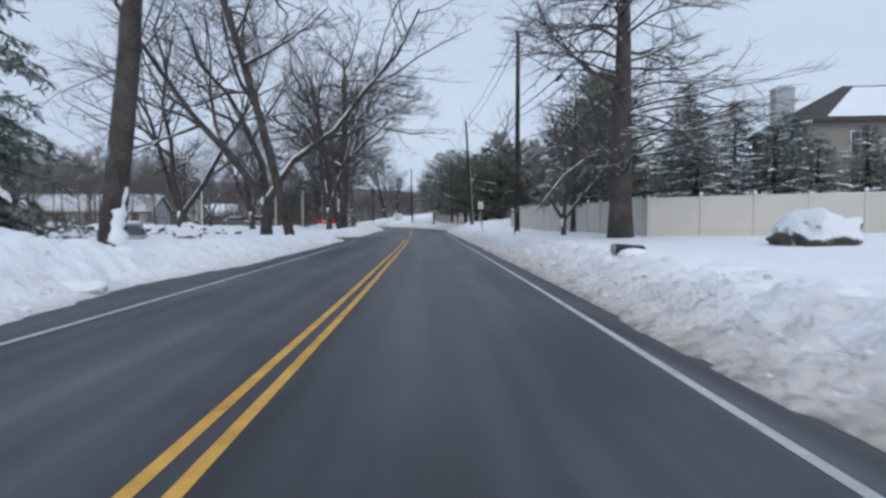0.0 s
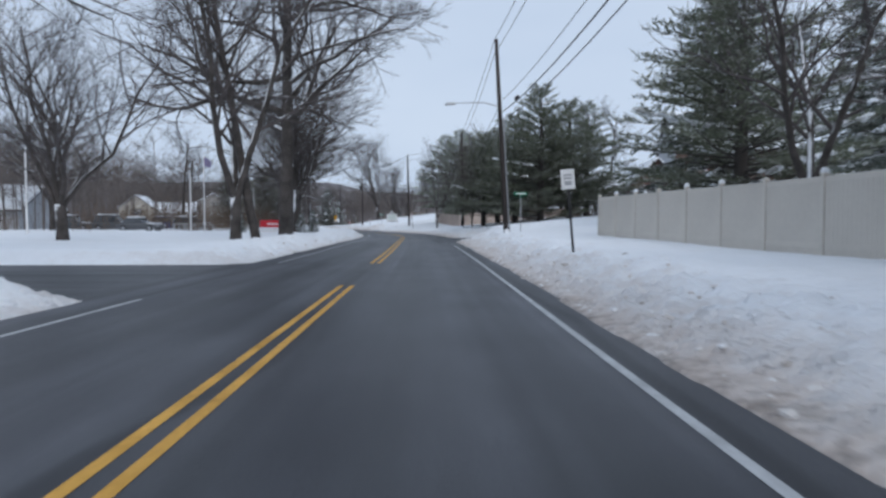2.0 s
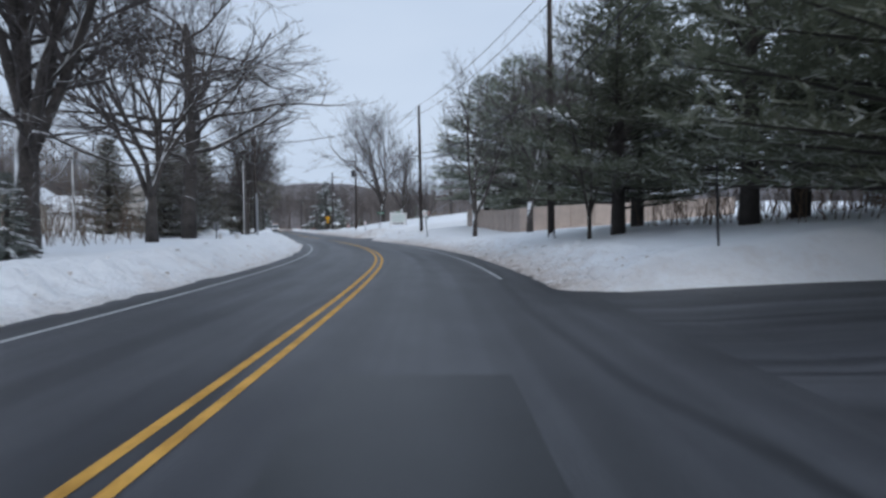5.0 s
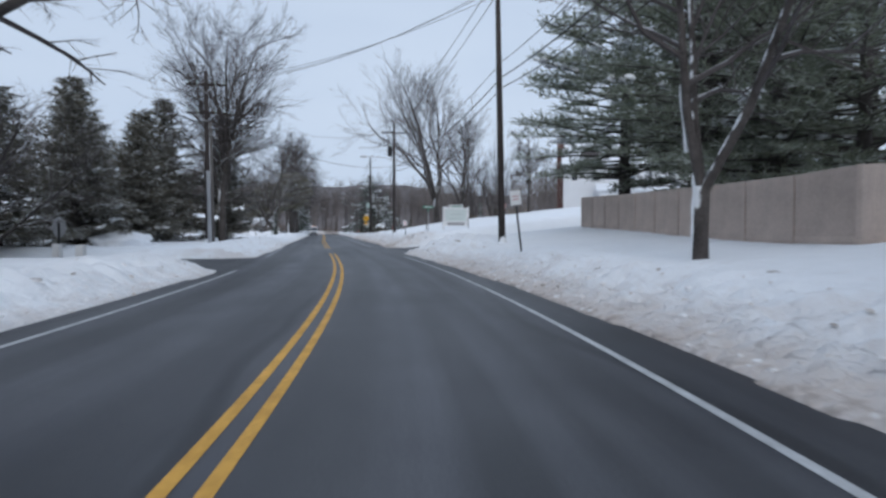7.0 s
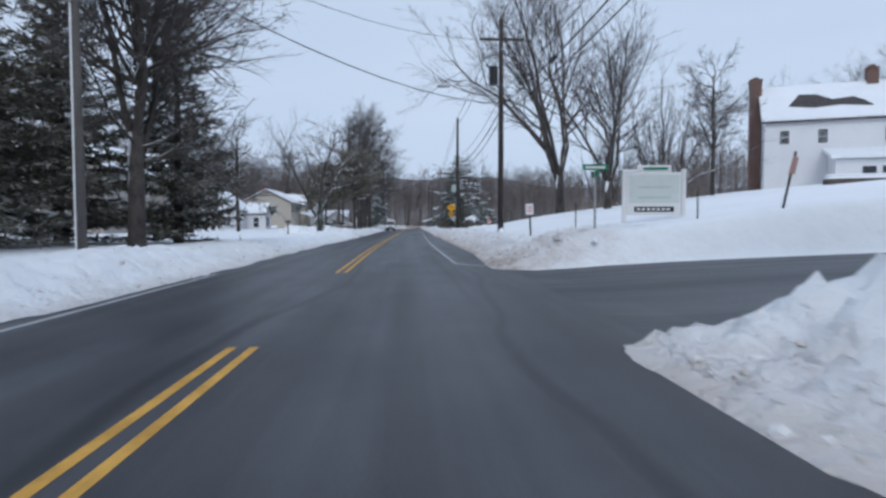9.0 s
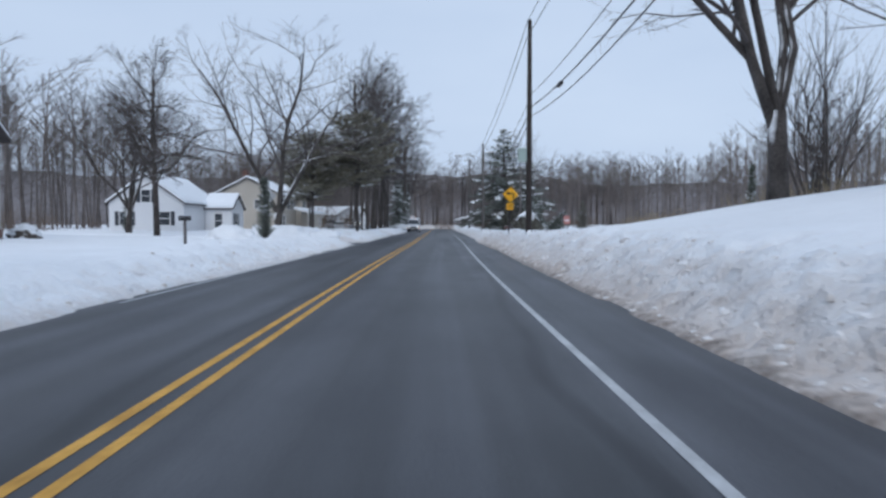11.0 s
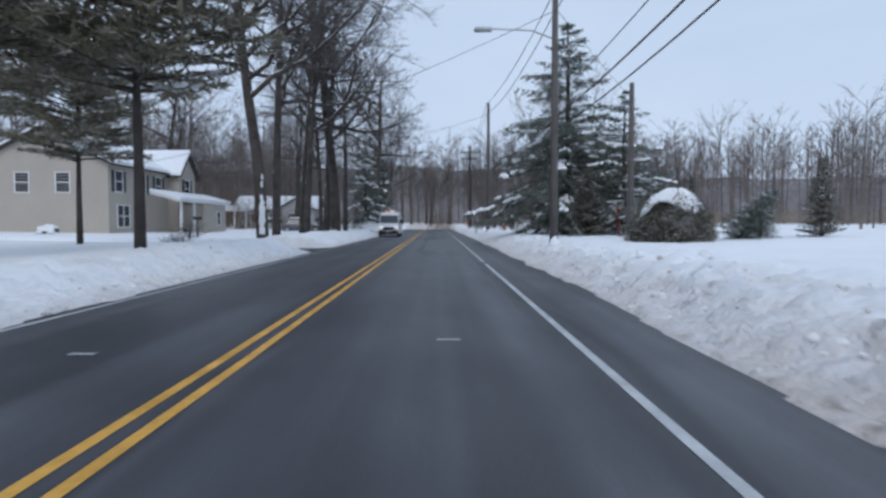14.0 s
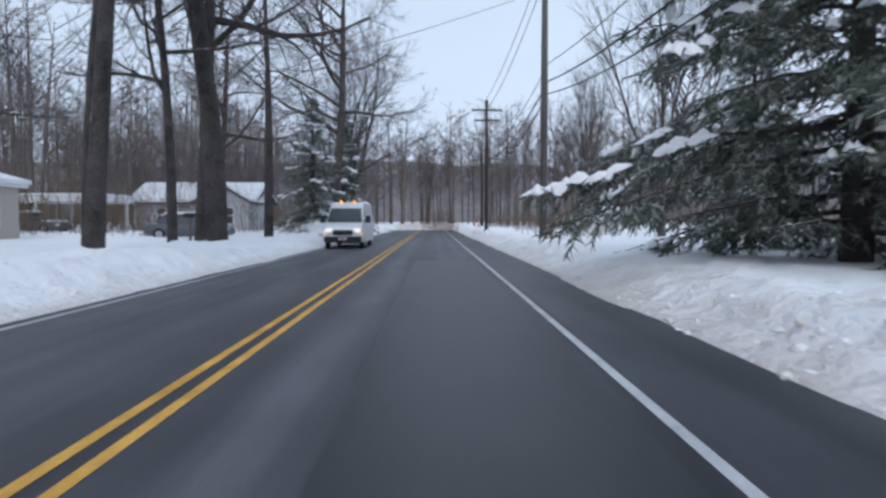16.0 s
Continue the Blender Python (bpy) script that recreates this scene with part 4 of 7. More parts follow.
bare_tree(8.5, 120.0, 12, "fork", 3, "leafless tree behind a fence", 120, girth=0.8)
bare_tree(3.5, 108.5, 8, "fork", 2, "thin leafless tree with snow on its stem", 200, girth=0.6)
bare_tree(23.0, 121.0, 13, "tall", 4, T_BARE, 20, girth=0.7)
bare_tree(-16.8, 202.5, 21, "vase", 10, "big leafless tree forking wide on the slope", 200, girth=0.95)
bare_tree(-12.6, 196.0, 13, "vase", 8, "leafless broom-shaped tree on a slope", 10, girth=1.1)
bare_tree(-8.5, 199.0, 11, "shrub", 12, "tall clump of bare brown stems", 10, girth=0.8)
bare_tree(-4.0, 203.5, 11, "oak", 7, "gnarled leafless tree beside a white house", 100, girth=0.8)
bare_tree(6.0, 219.0, 13, "fork", 5, T_BARE, 10)
bare_tree(15.0, 216.0, 13, "vase", 9, T_BARE, 70)
bare_tree(-13.0, 214.0, 12, "shrub", 12, "tall clump of bare brown stems", 110, girth=0.7)
bare_tree(-43.5, 279.5, 14, "vase", 8, "leafless tree with upright limbs", 100, girth=0.7)
bare_tree(-49.5, 302.0, 14, "vase", 9, "leafless tree with many upright limbs", 10, girth=0.7)
bare_tree(-43.5, 287.0, 10, "tall", 4, "thin leafless tree leaning over the verge", 10, (0, 8), 0.7)



def crust(tree, pieces):
    """Wind-blown snow stuck to one side of a trunk."""
    rng = random.Random(len(CRUSTS) + len(pieces))
    for pts, radii in pieces:
        spine, rr = [], []
        for k in range(len(pts) - 1):
            for j in range(6):
                u = j / 6
                p = Vector(pts[k]).lerp(Vector(pts[k + 1]), u)
                spine.append(p * 1.0 + Vector((rng.gauss(0, 0.012), 0.03 + rng.gauss(0, 0.010), 0)))
                rr.append((radii[k] * (1 - u) + radii[k + 1] * u) * rng.uniform(0.5, 1.0))
        spine.append(Vector(pts[-1]) + Vector((0, 0.03, 0)))
        rr.append(radii[-1] * 0.4)
        part("snow_crust", Shape().tube(spine, rr, 8), M_SNOW, tree, "wind-packed snow on the bark", True)


for tree, pieces in CRUSTS:
    crust(tree, pieces)
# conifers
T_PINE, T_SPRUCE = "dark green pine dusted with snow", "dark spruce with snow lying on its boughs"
conifer(-15.5, 20.5, 15, "spruce", 1, "tall spruce with snow on drooping boughs", 20)
for k, (x, y, h) in enumerate([(13.5, 33.0, 5.6), (15.5, 38.5, 7.5), (17.0, 44.0, 7.0), (14.0, 50.0, 8.5), (19.0, 31.5, 4.8), (22.5, 33.0, 5.6), (20.5, 38.5, 6.5), (26.0, 35.0, 6.2), (24.0, 43.0, 8.0)]):
    conifer(x, y, h, "spruce", 1 + k % 2, "low bushy spruce laden with snow behind a fence", 47 * k, 1.9)
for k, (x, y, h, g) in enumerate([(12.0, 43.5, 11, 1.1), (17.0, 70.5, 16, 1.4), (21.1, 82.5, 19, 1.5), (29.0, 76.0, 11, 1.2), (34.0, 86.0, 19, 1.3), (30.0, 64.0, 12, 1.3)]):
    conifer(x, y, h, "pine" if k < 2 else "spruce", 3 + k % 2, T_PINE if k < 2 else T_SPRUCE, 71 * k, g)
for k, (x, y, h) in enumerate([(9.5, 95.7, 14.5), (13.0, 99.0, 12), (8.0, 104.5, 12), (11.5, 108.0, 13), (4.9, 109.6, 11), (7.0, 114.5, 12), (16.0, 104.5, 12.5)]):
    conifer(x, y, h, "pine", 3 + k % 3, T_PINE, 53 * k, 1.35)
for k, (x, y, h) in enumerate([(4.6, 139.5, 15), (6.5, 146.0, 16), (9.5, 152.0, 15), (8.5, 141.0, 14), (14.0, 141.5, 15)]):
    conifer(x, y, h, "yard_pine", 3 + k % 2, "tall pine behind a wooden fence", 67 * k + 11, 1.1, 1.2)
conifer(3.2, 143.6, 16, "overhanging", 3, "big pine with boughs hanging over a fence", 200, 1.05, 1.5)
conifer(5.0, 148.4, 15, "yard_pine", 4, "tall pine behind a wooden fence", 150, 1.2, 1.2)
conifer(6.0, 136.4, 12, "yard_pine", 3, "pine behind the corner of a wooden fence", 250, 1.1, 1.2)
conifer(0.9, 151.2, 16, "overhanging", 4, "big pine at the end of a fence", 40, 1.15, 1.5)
for k, (x, y, h) in enumerate([(-30.9, 149.0, 8.8), (-34.0, 153.0, 11), (-37.0, 158.5, 9.5), (-30.0, 142.5, 8.0), (-33.6, 159.5, 9), (-38.0, 147.0, 10), (-36.5, 164.5, 11)]):
    conifer(x, y, h, "fir", 1 + k % 2, "dense dark evergreen with a few patches of snow", 37 * k, 1.4)
for k, (x, y, h, g) in enumerate([(-52.1, 228.4, 9.5, 1.6), (-57.9, 238.0, 9.0, 1.5), (-49.1, 231.9, 11.5, 1.5)]):
    conifer(x, y, h, "cedar", 6 + k % 2, "old cedar with a bare trunk and ragged dark crown", 90 * k, g * 0.8, 0.9)
conifer(-32.9, 172.0, 12, "fir", 1, "dark evergreen with patches of snow beside a house", 10, 1.05, 1.3)
conifer(-37.5, 169.5, 13, "fir", 2, "tall dark evergreen behind a maple", 110, 1.3, 1.2)
conifer(-40.4, 259.6, 14.0, "broad", 1, "large blue-green spruce with snow pads on its boughs", 10, 1.08, 3.6)
conifer(-36.8, 260.6, 9.5, "broad", 2, "spruce with snow pads on its boughs", 140, 1.05, 3.2)
conifer(-38.8, 256.4, 4.1, "fir", 1, "olive-green evergreen bush in front of spruces", 80, 1.25, 1.6)
conifer(-36.6, 256.9, 3.7, "broad", 3, "evergreen bush weighed down with snow", 10, 0.95, 1.3)
conifer(-41.4, 265.6, 7.0, "spruce", 1, "spruce with snow pads on its boughs", 250, 1.15, 1.3)
conifer(-35.4, 254.0, 4.0, "spruce", 2, "low spruce bent under snow", 30, 1.6)
conifer(-65.0, 282.0, 9.0, "spruce", 2, T_SPRUCE, 80, 1.1)
conifer(-67.5, 291.5, 10.0, "spruce", 1, T_SPRUCE, 200, 1.1)
conifer(-13.0, 236.0, 5.5, "column", 8, "lone dark evergreen at the edge of a field", 0, 1.0)
conifer(-28.6, 247.0, 3.3, "fir", 1, "small dark evergreen in a snowy field", 50, 1.0)
conifer(-33.5, 248.5, 2.8, "column", 8, "small dark evergreen in a snowy field", 150, 0.9)
conifer(-40.5, 203.0, 3.2, "column", 8, "rounded evergreen shrub by a path", 10, 1.5)
conifer(-65.5, 219.5, 3.0, "column", 8, "rounded evergreen shrub beside a white house", 10, 1.6)
for k, (x, y, h) in enumerate([(-20.3, 98.0, 2.0), (-13.2, 98.9, 2.4), (-14.1, 97.6, 2.0)]):
    conifer(x, y, h, "spruce", 1 + k % 2, "small ornamental spruce frosted with snow", 60 * k, 1.4)


# ---- far woods: too many to count ----
def wood_tree(rng, tall):
    """A light far tree 10 m high, as arrays: a thin trunk, limbs, and flat slivers for twigs."""
    sh = Shape()
    bend = Vector((rng.gauss(0, 0.3), rng.gauss(0, 0.3), 0))
    sh.tube([(0, 0, -0.3), bend * 0.5 + Vector((0, 0, 5)), bend + Vector((0, 0, 9.8))], [0.095, 0.06, 0.014], 4, False)

    def sliver(p, d, ln, w):
        c = d.cross(Vector((rng.gauss(0, 1), rng.gauss(0, 1), rng.gauss(0, 1)))).normalized() * w
        sh.add([p - c, p + c, p + d * ln], [(0, 1, 2)])

    first = 4.0 if tall else 2.0
    for k in range(20):
        z = first + (9.4 - first) * (k + rng.random()) / 20
        a, up = rng.random() * 6.28, (1.2 if tall else 0.8) + rng.gauss(0, 0.25)
        p, d = bend * (z / 10) + Vector((0, 0, z)), Vector((math.cos(a), math.sin(a), up)).normalized()
        ln = ((2.7 if tall else 4.2) - 0.2 * z) * rng.uniform(0.8, 1.3)
        q = p + d * ln * 0.5
        e = (d + Vector((0, 0, 0.2))).normalized()
        sh.tube([p, q, q + e * ln * 0.5], [0.026, 0.016, 0.006], 3, False)
        for _k in range(7):
            t = rng.uniform(0.2, 1.0)
            b = p.lerp(q, t * 2) if t < 0.5 else q + e * ln * (t - 0.5)
            dd = (d + Vector((rng.gauss(0, 0.6), rng.gauss(0, 0.6), rng.gauss(0.2, 0.4)))).normalized()
            sliver(b, dd, ln * rng.uniform(0.25, 0.5), 0.013)
            for _j in range(2):
                sliver(b + dd * ln * rng.uniform(0.05, 0.25), (dd + Vector((rng.gauss(0, 0.6), rng.gauss(0, 0.6), rng.gauss(0, 0.4)))).normalized(), ln * rng.uniform(0.15, 0.3), 0.010)
    tri = [t for f in sh.f for t in (((f[0], f[1], f[2]), (f[0], f[2], f[3])) if len(f) == 4 else (f,))]
    return np.array(sh.v, np.float32), np.array(tri, np.int32)


def woods(name, label, spots, seed, material=None, tall=0.6):
    rng = random.Random(seed)
    src = [wood_tree(random.Random(seed * 10 + k), k < 6 * tall) for k in range(6)]
    vs, fs, n = [], [], 0
    for x, y, h in spots:
        co, q = src[rng.randrange(len(src))]
        a, k = rng.random() * 6.28, h / 10
        g = k * rng.uniform(0.85, 1.35)
        r = np.stack([(co[:, 0] * math.cos(a) - co[:, 1] * math.sin(a)) * g + x, (co[:, 0] * math.sin(a) + co[:, 1] * math.cos(a)) * g + y, co[:, 2] * k + ground_at(x, y)], -1)
        vs.append(r)
        fs.append(q + n)
        n += len(co)
    vs, fs = np.concatenate(vs).astype(np.float32), np.concatenate(fs).astype(np.int32)
    me = bpy.data.meshes.new(name)
    me.vertices.add(len(vs))
    me.vertices.foreach_set("co", vs.ravel())
    me.loops.add(fs.size)
    me.loops.foreach_set("vertex_index", fs.ravel())
    me.polygons.add(len(fs))
    me.polygons.foreach_set("loop_start", np.arange(0, fs.size, 3, dtype=np.int32))
    me.polygons.foreach_set("loop_total", np.full(len(fs), 3, dtype=np.int32))
    me.update(calc_edges=True)
    me.materials.append(material or M_WOOD)
    return tagged(new(name, me), label, "woods", kind="stuff")


def scatter(seed, count, s0, s1, o0, o1, h0, h1):
    rng = random.Random(seed)
    out = []
    for _ in range(count):
        s, o = rng.uniform(s0, s1), rng.uniform(o0, o1)
        x, y, _z = on_road(s, o)
        out.append((x, y, rng.uniform(h0, h1)))
    return out


woods("woods", "far leafless woods behind the houses", scatter(1, 160, 40, 250, -150, -66, 10, 16), 1, tall=0.3)
woods("woods", "leafless woods standing close behind the roadside trees", scatter(2, 135, 290, 372, -62, -20, 13, 19) + scatter(7, 200, 190, 300, -95, -46, 16, 22), 2, tall=0.5)
woods("woods", "row of slender leafless trees at the end of a field", scatter(3, 150, 262, 372, 55, 95, 15.5, 19) + scatter(9, 45, 325, 372, 22, 60, 14, 19) + scatter(8, 40, 215, 290, 62, 100, 13, 17), 3, tall=1.0)
woods("woods", "leafless woods where the road bends", scatter(4, 230, 353, 374, -60, 60, 13, 20), 4, tall=0.5)
woods("woods", "leafless trees beyond the pines", scatter(5, 50, 215, 300, 30, 60, 8, 12) + scatter(6, 60, 50, 125, -75, -46, 10, 14) + scatter(19, 75, 98, 160, -62, -24, 8, 12), 5, tall=0.3)


def brush(name, label, spots, seed, material):
    """Thickets of thin stems."""
    rng = random.Random(seed)
    sh = Shape()
    for x, y, h in spots:
        z = ground_at(x, y)
        for _ in range(16):
            a, t = rng.random() * 6.28, rng.uniform(0.05, 0.6)
            p = Vector((x + rng.gauss(0, 0.9), y + rng.gauss(0, 0.9), z - 0.1))
            q = p + Vector((math.cos(a) * t, math.sin(a) * t, 1)) * h * rng.uniform(0.5, 1)
            m = (p + q) / 2 + Vector((rng.gauss(0, 0.1), rng.gauss(0, 0.1), 0))
            sh.tube([p, m, q], [0.02, 0.014, 0.006], 3, False)
            for _k in range(3):
                e = p.lerp(q, rng.uniform(0.4, 0.9))
                sh.tube([e, e + Vector((rng.gauss(0, 0.35), rng.gauss(0, 0.35), 0.5)) * h * 0.25], [0.009, 0.004], 3, False)
    ob = new(name, sh.mesh(name, material))
    return tagged(ob, label, "brush", kind="stuff")


brush("thicket", "thicket of bare brown stems", scatter(11, 90, 285, 370, -30, -12, 2.0, 5) + scatter(21, 90, 272, 345, -46, -18, 3.5, 7) + scatter(12, 40, 330, 372, -10, 40, 1.5, 3) + scatter(15, 50, 285, 340, 9, 30, 1.2, 2.6), 1, M_BRUSH)
brush("thicket", "thicket of bare brown stems behind the yards", scatter(13, 60, 60, 135, -55, -30, 2, 4) + scatter(20, 60, 104, 140, -34, -15, 2.5, 5) + scatter(22, 60, 99, 113, 13, 34, 1.4, 3.2) + scatter(17, 45, 195, 250, -60, -36, 2, 4), 2, M_BRUSH)
brush("thicket", "dark undergrowth at the edge of far woods", scatter(18, 95, 20, 250, -120, -70, 4, 7), 4, M_BRUSH)
brush("reed_bed", "strip of tall straw-coloured grass along a field", scatter(14, 70, 255, 345, 48, 56, 2.0, 3.0) + scatter(16, 30, 205, 235, 18, 30, 1.4, 2.2), 3, M_STRAW)


def hills():
    """Low wooded hills all round, far off."""
    sh, n = Shape(), 240
    rng = np.random.default_rng(5)
    for ring, (dist, h) in enumerate(((430, 32), (620, 46))):
        v = []
        for k in range(n):
            a = 6.2832 * k / n
            up = h * (0.65 + 0.7 * float(fbm(np.array(math.cos(a) * 3 + 9), np.array(math.sin(a) * 3 + 9), 71 + ring, 3))) + rng.normal(0, 0.7)
            x, y = -30 + math.cos(a) * dist, 150 + math.sin(a) * dist
            v += [(x, y, -2.0), (x * 1.01, y * 1.01, up * 0.7), (-30 + math.cos(a) * (dist + 40), 150 + math.sin(a) * (dist + 40), up)]
        f = []
        for k in range(n):
            j = (k + 1) % n
            f += [(k * 3, j * 3, j * 3 + 1, k * 3 + 1), (k * 3 + 1, j * 3 + 1, j * 3 + 2, k * 3 + 2)]
        sh.add(v, f)
    # the haze over the hills is mixed into the base colour
    me = sh.mesh("backdrop", mat("far_woods", (0.15, 0.138, 0.14), 1.0, var=0.35, scale=0.06, second=(0.19, 0.178, 0.185)))
    tagged(new("backdrop", me), "far grey-brown wooded hills, haze painted into their colour", "hills", kind="structure")


hills()


# ---- houses ----
def gable_body(sh, x0, y0, x1, y1, z0, eave, ridge, along):
    """Walls of a block under a gable roof; the ridge runs along x or y."""
    if along == "x":
        m = (y0 + y1) / 2
        sh.prism([(y0, z0), (y1, z0), (y1, eave), (m, ridge), (y0, eave)], x0, x1, "x")
    else:
        m = (x0 + x1) / 2
        sh.prism([(x0, z0), (x1, z0), (x1, eave), (m, ridge), (x0, eave)], y0, y1, "y")


def gable_roof(sh, x0, y0, x1, y1, eave, ridge, along, over, thick, lift=0.0, trim=0.0):
    """Two slabs on a gable block, lift above its planes."""
    a0, a1, b0, b1 = (y0, y1, x0, x1) if along == "x" else (x0, x1, y0, y1)
    m = (a0 + a1) / 2
    slope = (ridge - eave) / ((a1 - a0) / 2)
    ov = over - trim
    for sgn in (-1, 1):
        e = m + sgn * ((a1 - a0) / 2 + ov)
        ez = eave - slope * ov + lift
        rz = ridge + lift
        poly = [(m, rz), (e, ez), (e, ez + thick), (m, rz + thick)]
        sh.prism(poly if sgn > 0 else poly[::-1], b0 - ov, b1 + ov, "x" if along == "x" else "y")


def place_on(face, u, z, out=0.0):
    """Maps (across, up, outward) of a wall to local axes. face: (origin x, y, direction x, y); outward is to the direction's right."""
    ox, oy, dx, dy = face
    return lambda a, b, c: (ox + dx * (u + a) + dy * (c + out), oy + dy * (u + a) - dx * (c + out), z + b)


def slab(sh, f, a0, b0, a1, b1, c0, c1):
    v = [f(a, b, c) for c in (c0, c1) for a, b in ((a0, b0), (a1, b0), (a1, b1), (a0, b1))]
    sh.add(v, [(0, 1, 2, 3), (7, 6, 5, 4), (4, 5, 1, 0), (5, 6, 2, 1), (6, 7, 3, 2), (7, 4, 0, 3)])


def window(parent, face, u, z, w, h, shutters=False, bars=True, arch=False):
    f = place_on(face, u, z)
    wd = Shape()
    ring = lambda e, c: [f(-w / 2 - e, -e, c), f(w / 2 + e, -e, c), f(w / 2 + e, h + e, c), f(-w / 2 - e, h + e, c)]
    wd.loft([ring(0.08, -0.02), ring(0.08, 0.06), ring(0.0, 0.06), ring(0.0, -0.02), ring(0.08, -0.02)], False)
    win = part("window", wd, M_TRIM, parent, "white-framed window")
    if bars:
        bar = Shape()
        slab(bar, f, -w / 2, h / 2 - 0.03, w / 2, h / 2 + 0.03, 0.0, 0.045)
        part("bar", bar, M_TRIM, win)
        if w > 1.3:
            bar = Shape()
            slab(bar, f, -0.04, 0, 0.04, h, 0.0, 0.05)
            part("mullion", bar, M_TRIM, win)
    gl = Shape()
    if arch:
        pts = [f(-w / 2, 0, 0.02), f(w / 2, 0, 0.02)] + [f(w / 2 * math.cos(t), h + w / 2 * math.sin(t), 0.02) for t in [math.pi * k / 10 for k in range(11)]]
        gl.add(pts, [tuple(range(len(pts)))])
    else:
        slab(gl, f, -w / 2, 0, w / 2, h, 0.0, 0.02)
    part("pane", gl, M_GLASS, win)
    if shutters:
        for sgn in (-1, 1):
            sh = Shape()
            a = sgn * (w / 2 + 0.30)
            slab(sh, f, a - 0.2, -0.05, a + 0.2, h + 0.05, 0.0, 0.05)
            part("shutter", sh, M_SHUTTER, win, "dark shutter")
    return win


def siding(parent, face, length, z0, z1, material):
    """Lapped boards on a wall."""
    sh = Shape()
    f = place_on(face, 0, 0)
    z = z0
    while z < z1 - 0.05:
        v = [f(0, z, 0.004), f(length, z, 0.004), f(length, z, 0.022), f(0, z, 0.022), f(0, z + 0.2, 0.004), f(length, z + 0.2, 0.004)]
        sh.add(v, [(0, 1, 2, 3), (3, 2, 5, 4)])
        z += 0.2
    part("siding", sh, material, parent)


def chimney(parent, x, y, z0, z1, w, d, material):
    sh = Shape()
    sh.box(x - w / 2, y - d / 2, z0, x + w / 2, y + d / 2, z1)
    sh.box(x - w / 2 - 0.07, y - d / 2 - 0.07, z1, x + w / 2 + 0.07, y + d / 2 + 0.07, z1 + 0.15)
    sh.box(x - w / 4, y - d / 4, z1 + 0.15, x + w / 4, y + d / 4, z1 + 0.4)
    part("chimney", sh, material, parent, "brick chimney")


def block(parent, x0, y0, x1, y1, z0, eave, ridge, along, wall, over=0.35, snow=0.16, bare=None):
    body = Shape()
    gable_body(body, x0, y0, x1, y1, z0, eave, ridge, along)
    part("wall", body, wall, parent)
    roof = Shape()
    gable_roof(roof, x0, y0, x1, y1, eave, ridge, along, over, 0.14, 0.01)
    rf = part("roof", roof, M_SHINGLE, parent, "dark shingle roof under snow")
    if snow:
        sn = Shape()
        gable_roof(sn, x0, y0, x1, y1, eave, ridge, along, over, snow, 0.152, 0.06)
        part("snow_cover", sn, M_ROOFSNOW, rf, "thick snow on the roof")
    return body


# low ranch house left at the start: local x along its front
h = thing("house", pose(-69.5, 104.0, 0.6, 0, 0, 4), "low ranch house with a snow-covered roof", "house")
block(h, 0, 0, 22, 9, -0.5, 2.5, 5.0, "x", M_SIDEG, 0.6, 0.3)
for u, w in ((3, 1.6), (7.5, 2.2), (12, 1.1), (16, 2.2), (19.5, 1.2)):
    window(h, (0, 0, 1, 0), u, 0.9, w, 1.2)

# small pale house far left
h = thing("house", pose(-70.0, 172.0, 0.6, 0, 0, 12), "small cream house with a snowy gable roof", "house")
block(h, 0, 0, 7, 10, -0.5, 4.2, 6.8, "y", M_SIDEB)
window(h, (0, 0, 1, 0), 3.5, 2.6, 1.2, 1.4, True)
block(h, 7.0, 2, 15, 9, -0.5, 3.0, 5.4, "x", M_SIDEW)
window(h, (7, 2, 1, 0), 4, 1.0, 1.6, 1.3)

# tall stucco house behind the white fence: hip roof
h = thing("house", pose(30.5, 52.0, 2.3, 0, 0, -6), "large two-storey beige house with a snowy hip roof", "house")
b = Shape().box(0, 0, -1.0, 17, 12, 7.4)
part("wall", b, M_STUCCO, h)
rf = Shape().add([(-0.6, -0.6, 7.4), (17.6, -0.6, 7.4), (17.6, 12.6, 7.4), (-0.6, 12.6, 7.4), (5.5, 6, 11.3), (11.5, 6, 11.3), (-0.6, -0.6, 7.2), (17.6, -0.6, 7.2), (17.6, 12.6, 7.2), (-0.6, 12.6, 7.2)],
                 [(0, 1, 5, 4), (1, 2, 5), (2, 3, 4, 5), (3, 0, 4), (6, 7, 1, 0), (7, 8, 2, 1), (8, 9, 3, 2), (9, 6, 0, 3), (9, 8, 7, 6)])
rf = part("roof", rf, M_SHINGLE, h, "dark hip roof under snow")
part("snow_cover", Shape().add([(1.2, -0.4, 7.62), (17.3, -0.4, 7.62), (11.2, 5.6, 11.12), (6.2, 5.6, 11.12), (17.4, 12, 7.62), (11.8, 6.2, 11.1)], [(0, 1, 2, 3), (1, 4, 5, 2)]), M_ROOFSNOW, rf, "snow sliding off the roof")
chimney(h, -0.5, 4.0, -1, 10.6, 1.6, 1.2, M_SIDEG)
for u in (4.0, 8.0, 12.5):
    window(h, (0, 0, 1, 0), u, 4.6, 1.4, 1.8)
    window(h, (0, 0, 1, 0), u, 1.2, 1.4, 1.8)

